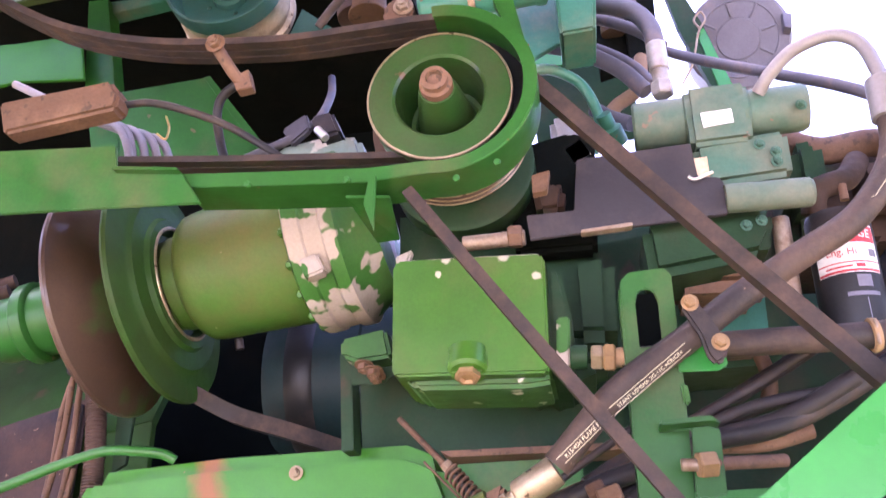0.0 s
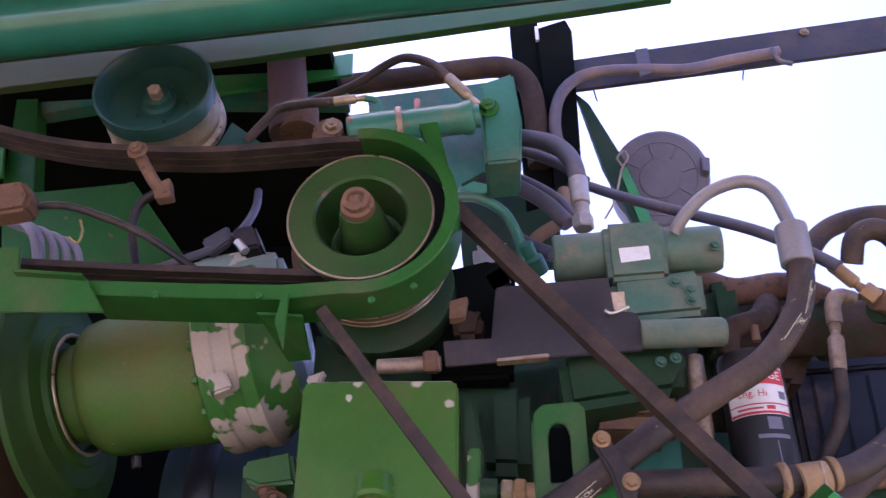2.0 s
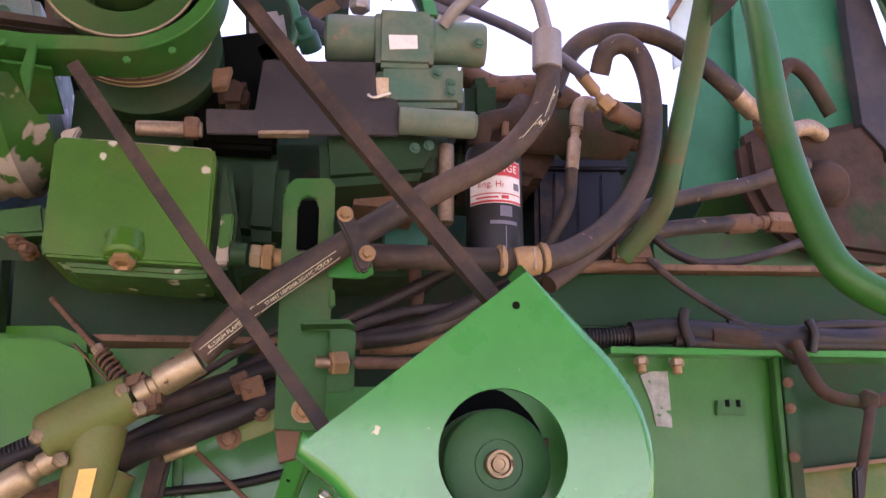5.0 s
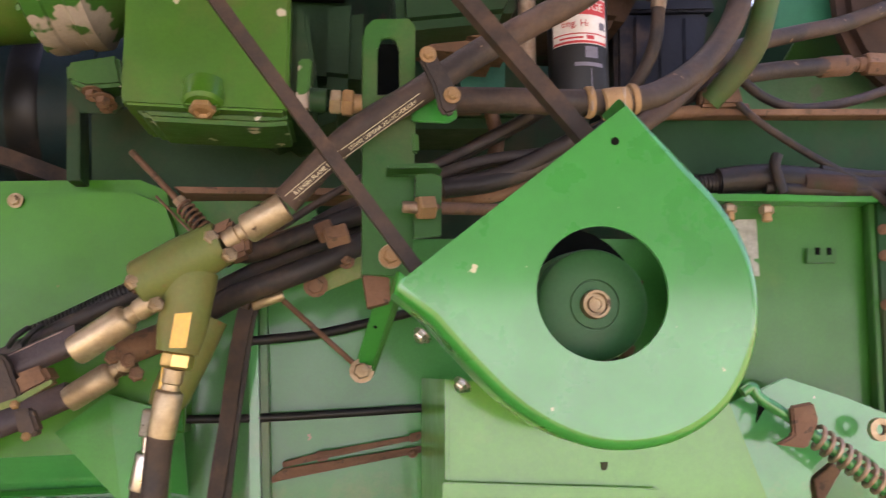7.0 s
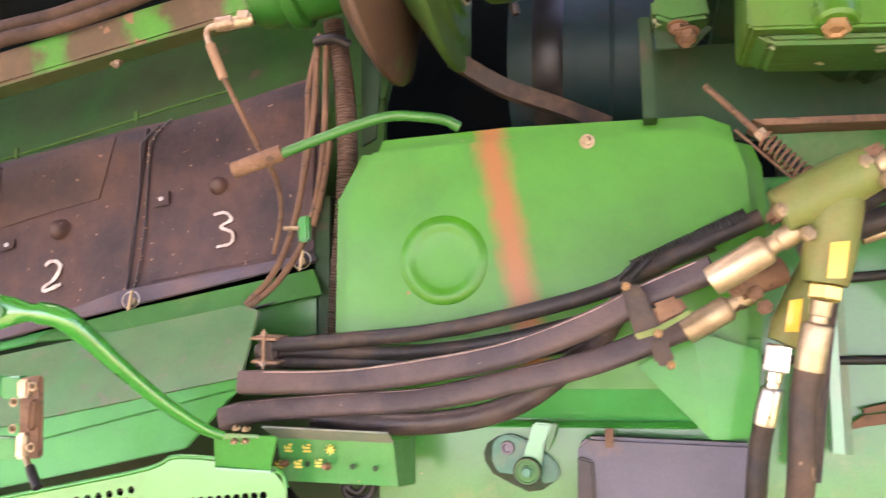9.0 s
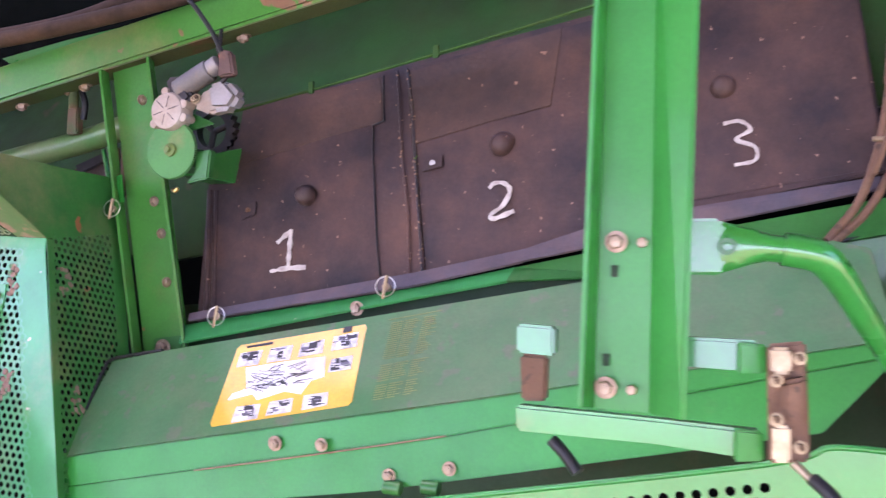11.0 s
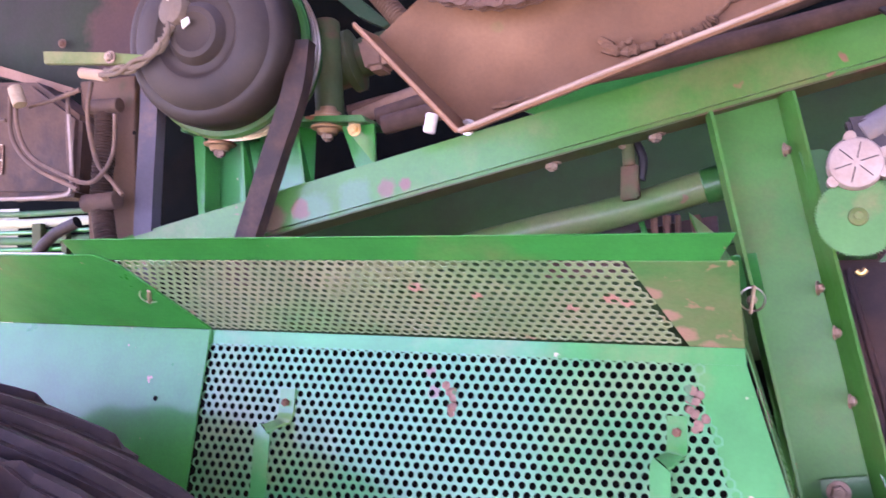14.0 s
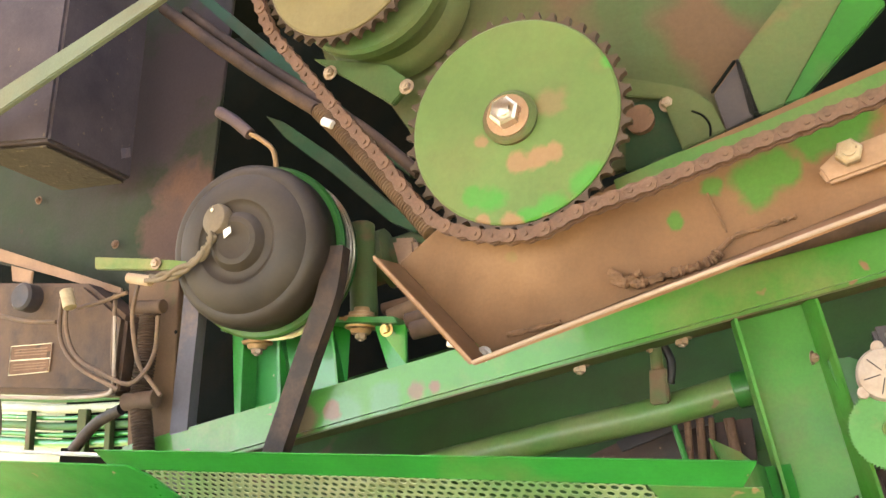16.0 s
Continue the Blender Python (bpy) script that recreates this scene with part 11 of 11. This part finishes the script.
part("corrugated", ribbed([(-3.55, 1.56, 2.116), (-3.549, 1.56, 2.026), (-3.552, 1.56, 1.939), (-3.532, 1.56, 1.843), (-3.51, 1.56, 1.751)], .021), HOSE_BROWN, bp2)
part("clamp", rod(*[(-3.583, 1.55, 2.111), (-3.508, 1.55, 2.109)], .014), brown_, bp2)
part("clamp", rod(*[(-3.58, 1.55, 1.926), (-3.503, 1.55, 1.93)], .017), brown_, bp2)
for q in [(-3.511, 1.595, 2.066), (-3.497, 1.595, 1.985)]:
    part("hole", lathe([(0, 0), (.004, 0), (.004, .001), (0, .001)], along(q, (0, -1, 0)), 8), VOID, bp2)
for pts in ([(-3.531, 1.5, 2.142), (-3.537, 1.5, 2.082), (-3.511, 1.5, 1.995), (-3.471, 1.5, 1.952), (-3.449, 1.5, 1.93)], [(-3.691, 1.48, 2.134), (-3.683, 1.48, 2.066), (-3.648, 1.48, 2.009), (-3.578, 1.48, 1.974), (-3.513, 1.48, 1.951), (-3.485, 1.49, 1.972), (-3.473, 1.5, 2.014), (-3.474, 1.5, 2.078)], [(-3.705, 1.48, 2.123), (-3.694, 1.48, 2.044), (-3.637, 1.48, 1.987), (-3.532, 1.48, 1.941)], [(-3.9, 1.46, 2.11), (-3.782, 1.46, 2.082), (-3.701, 1.47, 2.076)], [(-3.678, 1.5, 2.108), (-3.62, 1.5, 2.116), (-3.557, 1.5, 2.13)], [(-3.9, 1.5, 2.035), (-3.851, 1.5, 1.875), (-3.885, 1.5, 1.809)], [(-3.606, 1.52, 2.135), (-3.594, 1.52, 2.001), (-3.578, 1.52, 1.947), (-3.715, 1.52, 1.934)]):
    hose("thin grey wire on the control unit", pts, .0042, surface("brown_wire", (.10, .066, .048), .7, dust=(TAN, .3, 20)), "cable")
whole("wire_connector", rod(*[(-3.684, 1.47, 2.137), (-3.668, 1.47, 2.102)], .013), surface("cream_plastic", (.34, .27, .17), .6, dust=((.14, .09, .05), .4, 30)), "dirty white plastic wire connector", "connector")
bb = thing("roof_box", ([(-3.606, 1.45, 2.348)][0]), "large dusty dark box under the platform", "box")
darkbox = surface("dusty_dark_box", (.042, .034, .040), .6, dust=((.12, .093, .095), .5, 3), chips=((.10, .075, .05), .31, 70), bump=.1)
bx = bmesh.new()
low_ = [bx.verts.new(q) for q in [(-3.66, 1.359, 2.407), (-3.677, 1.598, 2.407), (-3.877, 1.596, 2.407), (-3.861, 1.321, 2.407)]]
bx.faces.new(low_)
bmesh.ops.translate(bx, verts=[g for g in bmesh.ops.extrude_face_region(bx, geom=bx.faces[:])["geom"] if isinstance(g, bmesh.types.BMVert)], vec=(0, 0, .5))
bx.faces.new(low_) if len(bx.faces) == 5 else None
bmesh.ops.recalc_face_normals(bx, faces=bx.faces)
soften(bx, .006)
part("box", bx, darkbox, bb)
part("tape", sheet([Vector(q) + Vector((.001, -.002, 0)) for q in [(-3.674, 1.557, 2.464), (-3.676, 1.584, 2.476), (-3.676, 1.588, 2.456), (-3.675, 1.563, 2.443)]], .001, 0), HOSE_LILAC, bb, "small grey tape patch")
part("crusted_underside", sheet([Vector(q) + Vector((0, 0, -.003)) for q in [(-3.676, 1.371, 2.407), (-3.691, 1.593, 2.407), (-3.858, 1.579, 2.407), (-3.845, 1.334, 2.407)]], .004, .001), surface("crusted_dirt", (.05, .042, .036), .95, dust=((.03, .024, .022), .5, 30), chips=((.11, .09, .07), .36, 60), bump=.8), bb, "underside crusted with dirt")
wl = thing("platform_wall", ([(-3.796, 1.6, 2.292)][0]), "dark stained green wall beside the sheave", "wall sheet")
STAIN = surface("stained_dark_green", (.014, .036, .011), .8, dust=((.044, .032, .034), .75, 2.2), chips=((.07, .03, .018), .3, 12, .1), spots=[((.19, .09, .10), .10, (.115, .058, .034)), ((.20, .09, -.02), .11, (.115, .058, .034)), ((.14, .09, .02), .08, (.085, .048, .034)), ((.05, .09, .32), .20, (.046, .034, .038)), ((.19, .09, .44), .18, (.046, .034, .038))])
for m_ in (STAIN, darkbox):
    m_.node_tree.nodes["Principled BSDF"].inputs["Specular IOR Level"].default_value = 0.15
part("sheet", slab([(-4.707, 1.68, 2.619), (-3.651, 1.68, 3.036), (-3.514, 1.68, 3), (-3.546, 1.68, 2.163), (-3.778, 1.68, 2.194), (-4.646, 1.68, 2.401)], 1.69, .01), STAIN, wl)
part("lower_rim", sheet([(-4.3, 1.6, 2.344), (-4.057, 1.6, 2.292), (-3.673, 1.6, 2.169), (-3.671, 1.6, 2.154), (-4.051, 1.6, 2.262), (-4.293, 1.6, 2.315)], .006), DUSTY, wl)
part("ear", slab([(-3.987, 1.58, 2.241), (-3.917, 1.58, 2.222), (-3.916, 1.58, 2.194), (-3.976, 1.58, 2.204)], 1.58, .006), DUSTY, wl)
for q in [(-3.779, 1.675, 2.293), (-4.041, 1.675, 2.429), (-3.88, 1.675, 2.501)]:
    bolt(wl, q, r=.007, material=RUSTY)
whole("platform_slat", sheet([(-3.884, 1.25, 2.393), (-3.87, 1.25, 2.34), (-3.289, 1.25, 2.573), (-3.338, 1.25, 2.585)], .012, .002), surface("pale_slat_paint", (.10, .125, .085), .5, dust=((.16, .12, .07), .3, 6)), "pale green slat overhead", "slat")
# sheet added to cover a sky gap; its near-black paints the shade
whole("dark_sheet", slab([(-6.354, 2.62, 2.907), (-4.606, 2.62, 2.711), (-4.516, 2.62, 2.029), (-6.105, 2.62, 2.064)], 2.62, .01), VOID, "near-black sheet added to cover the bright gap behind the control unit", "sheet")
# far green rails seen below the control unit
# daylight on the far side is put into this pale colour
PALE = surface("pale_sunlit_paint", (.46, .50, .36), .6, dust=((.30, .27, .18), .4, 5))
whole("far_sheet", slab([(-5.716, 2.075), (-4.20, 2.053), (-4.16, 1.697), (-5.606, 1.668)], 2.4, .02), PALE, "pale cream-green sheet beyond the works, daylight put into its colour", "sheet")
fr = thing("far_rail", (-4.5, 2.25, 1.88), "pale green rails and pipes seen beyond the works", "rail")
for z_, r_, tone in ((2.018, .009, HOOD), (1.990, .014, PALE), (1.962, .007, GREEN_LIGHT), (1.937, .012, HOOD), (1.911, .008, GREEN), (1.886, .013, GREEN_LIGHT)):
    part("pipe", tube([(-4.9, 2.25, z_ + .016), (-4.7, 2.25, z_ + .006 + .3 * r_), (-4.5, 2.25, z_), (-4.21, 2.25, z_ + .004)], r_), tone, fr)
for x_, w_ in ((-4.62, .02), (-4.41, .035), (-4.30, .02)):
    part("upright", slab([(x_, 1.985), (x_ + w_, 1.985), (x_ + w_ + .01, 1.86), (x_ + .008, 1.86)], 2.22, .02), GREEN_DUSTY, fr)
hose("black hose seen beyond the works", [(-4.284, 2.1, 1.86), (-4.21, 2.1, 1.931), (-4.124, 2.1, 1.968)], .016, RUBBER_DUSTY)
hose("cream bent wire in front of the control unit", [(-3.581, 1.5, 2.085), (-3.57, 1.5, 1.998), (-3.568, 1.5, 1.95), (-3.591, 1.5, 1.934), (-3.722, 1.5, 1.933), (-3.895, 1.5, 1.939)], .0035, PINK, "wire")
hose("white cable along the guard top", [(-3.974, 1.5, 1.842), (-3.78, 1.5, 1.831), (-3.576, 1.5, 1.825)], .004, PAPER, "cable")

# ---------------------------------------------------------------- front tyre
ty_c = Vector((-3.47, 0.92, 0.83))
TYRE = surface("dusty_tyre_rubber", (.034, .028, .035), .6, dust=((.14, .10, .085), .4, 4), chips=((.24, .18, .14), .3, 30), bump=.4, bscale=40)
ty = thing("front_tyre", ty_c + Vector((0, 0, -.62)), "large black tractor-lugged front tyre", "tyre")
mt_ = along(ty_c, (0, 1, 0))
part("carcass", lathe([(.36, -.22), (.55, -.24), (.69, -.235), (.745, -.20), (.765, -.08), (.765, .08), (.745, .20), (.69, .235), (.55, .24), (.36, .22)], mt_, 72), TYRE, ty)
part("rim", lathe([(0, -.1), (.12, -.1), (.14, -.05), (.33, -.08), (.36, -.2), (.38, -.2), (.38, .2), (0, .2)], mt_, 48), YELLOW, ty)
for side in (-1, 1):
    lug_bm = bmesh.new()
    rings = []
    for k in range(6):
        h_, da = .03 * side + .215 * side * k / 5, -.50 + .10 * k
        rings.append([lug_bm.verts.new((rr * math.cos(da + dd), rr * math.sin(da + dd), h_)) for rr, dd in ((.73, -.055), (.828 - .004 * k, -.045), (.828 - .004 * k, .045), (.73, .055))])
    for r0, r1 in zip(rings, rings[1:]):
        for i in range(4):
            lug_bm.faces.new((r0[i], r0[(i + 1) % 4], r1[(i + 1) % 4], r1[i]))
    lug_bm.faces.new(rings[0])
    lug_bm.faces.new(rings[-1][::-1])
    bmesh.ops.recalc_face_normals(lug_bm, faces=lug_bm.faces)
    soften(lug_bm, .012, 2)
    lug_me = bpy.data.meshes.new("lug")
    lug_bm.to_mesh(lug_me)
    lug_bm.free()
    lug_me.materials.append(TYRE)
    for k in range(36):
        ob = new("lug", lug_me)
        ob.parent = ty
        ob.matrix_basis = Matrix.Translation(-base_of(ty)) @ mt_ @ Matrix.Rotation(2 * math.pi * (k + (.5 if side > 0 else 0)) / 36, 4, "Z")

# thin hoses crowded between the bracket and the belt shield
for pts, r_, m_ in (([(0.069, 1.32, 1.98), (0.155, 1.32, 2.029), (0.235, 1.32, 2.07), (0.316, 1.32, 2.117)], .0085, RUBBER_DUSTY), ([(0.069, 1.31, 1.97), (0.18, 1.31, 2.021), (0.251, 1.31, 2.043), (0.331, 1.31, 2.054)], .009, RUBBER_DUSTY), ([(0.035, 1.3, 1.947), (0.171, 1.3, 1.993), (0.275, 1.3, 2.021), (0.373, 1.3, 2.072)], .013, RUBBER_DUSTY), ([(-0.113, 1.3, 1.899), (-0.031, 1.3, 1.929), (0.052, 1.31, 1.961), (0.156, 1.33, 1.994)], .009, RUSTY), ([(-0.149, 1.33, 1.878), (-0.067, 1.33, 1.938), (0, 1.33, 1.983), (0.104, 1.34, 2.049)], .006, RUBBER_DUSTY), ([(-0.122, 1.33, 1.814), (-0.103, 1.33, 1.861), (-0.086, 1.33, 1.878), (-0.075, 1.33, 1.912)], .010, RUBBER_DUSTY)):
    hose("thin dusty hose behind the slotted bracket", pts, r_, m_)


# ---------------------------------------------------------------- small pieces belong to the part that carries them
def centre(ob):
    return sum((v.co for v in ob.data.vertices), Vector()) / len(ob.data.vertices)


def nest(thing_name, small, carrier):
    """Puts the small pieces of a thing under its nearest part of the carrier's name."""
    for t in [o for o in scene.objects if o.parent is None and o.name.split(".")[0] == thing_name]:
        carriers = [k for k in t.children if k.name.split(".")[0] == carrier]
        for k in list(t.children):
            if carriers and k.name.split(".")[0] in small:
                at = centre(k) if k.matrix_basis.translation.length < 1e-6 else k.matrix_basis.translation
                k.parent = min(carriers, key=lambda c: (centre(c) - at).length)


for row in (("ecu_panel", ("plate_line", "plate_border"), "plate"), ("gear_motor", ("case_rib", "case_lug"), "gear_case"), ("gear_motor", ("can_cap",), "can"), ("inspection_cover", ("bolt",), "catch_plate"),
            ("inspection_cover", ("seam_rib", "seam", "dirt_flake", "upper_slope", "edge_rib", "dimple", "painted_number"), "cover_sheet"), ("service_decal", ("decal_line",), "decal_picture"), ("sprocket", ("raised_washer", "bolt"), "washer"),
            ("oil_filter", ("label_lettering", "label_band"), "paper_label"), ("printed_hose", ("hose_lettering", "print_bar", "print_line"), "hose_body"), ("switch_box", ("symbol", "panel_hole", "toggle"), "front"),
            ("front_tyre", ("lug",), "carcass"), ("air_cleaner", ("lid_rib",), "lid_ring"), ("rear_pulley", ("worn_rim",), "grooved_rim"), ("variable_sheave", ("bright_groove",), "back_rim"), ("drive_pulley", ("nose",), "hub"),
            ("clutch_housing", ("bolt",), "flange"), ("idler_pulley", ("bolt",), "cup"), ("gearbox", ("drain_boss",), "drain_pad"), ("channel_post", ("slot",), "web"), ("side_ledge", ("tab_slot",), "tab"), ("side_ledge", ("stud_tip",), "stud"),
            ("speed_sensor", ("tag",), "cap"), ("valve_block", ("paper_label",), "spool_body"), ("hinge_bar", ("toggle_grip",), "toggle"), ("chain_tray", ("paint_patch",), "back"), ("brown_post", ("hole",), "post"),
            ("roof_box", ("tape", "crusted_underside"), "box"), ("lynch_pin", ("ring",), "head"), ("rail_strut", ("bolt",), "rod"), ("rubber_mount", ("bolt",), "cushion"), ("fuel_tank", ("boss", "top_bead"), "body"), ("hydraulic_manifold", ("label",), "leg")):
    nest(*row)
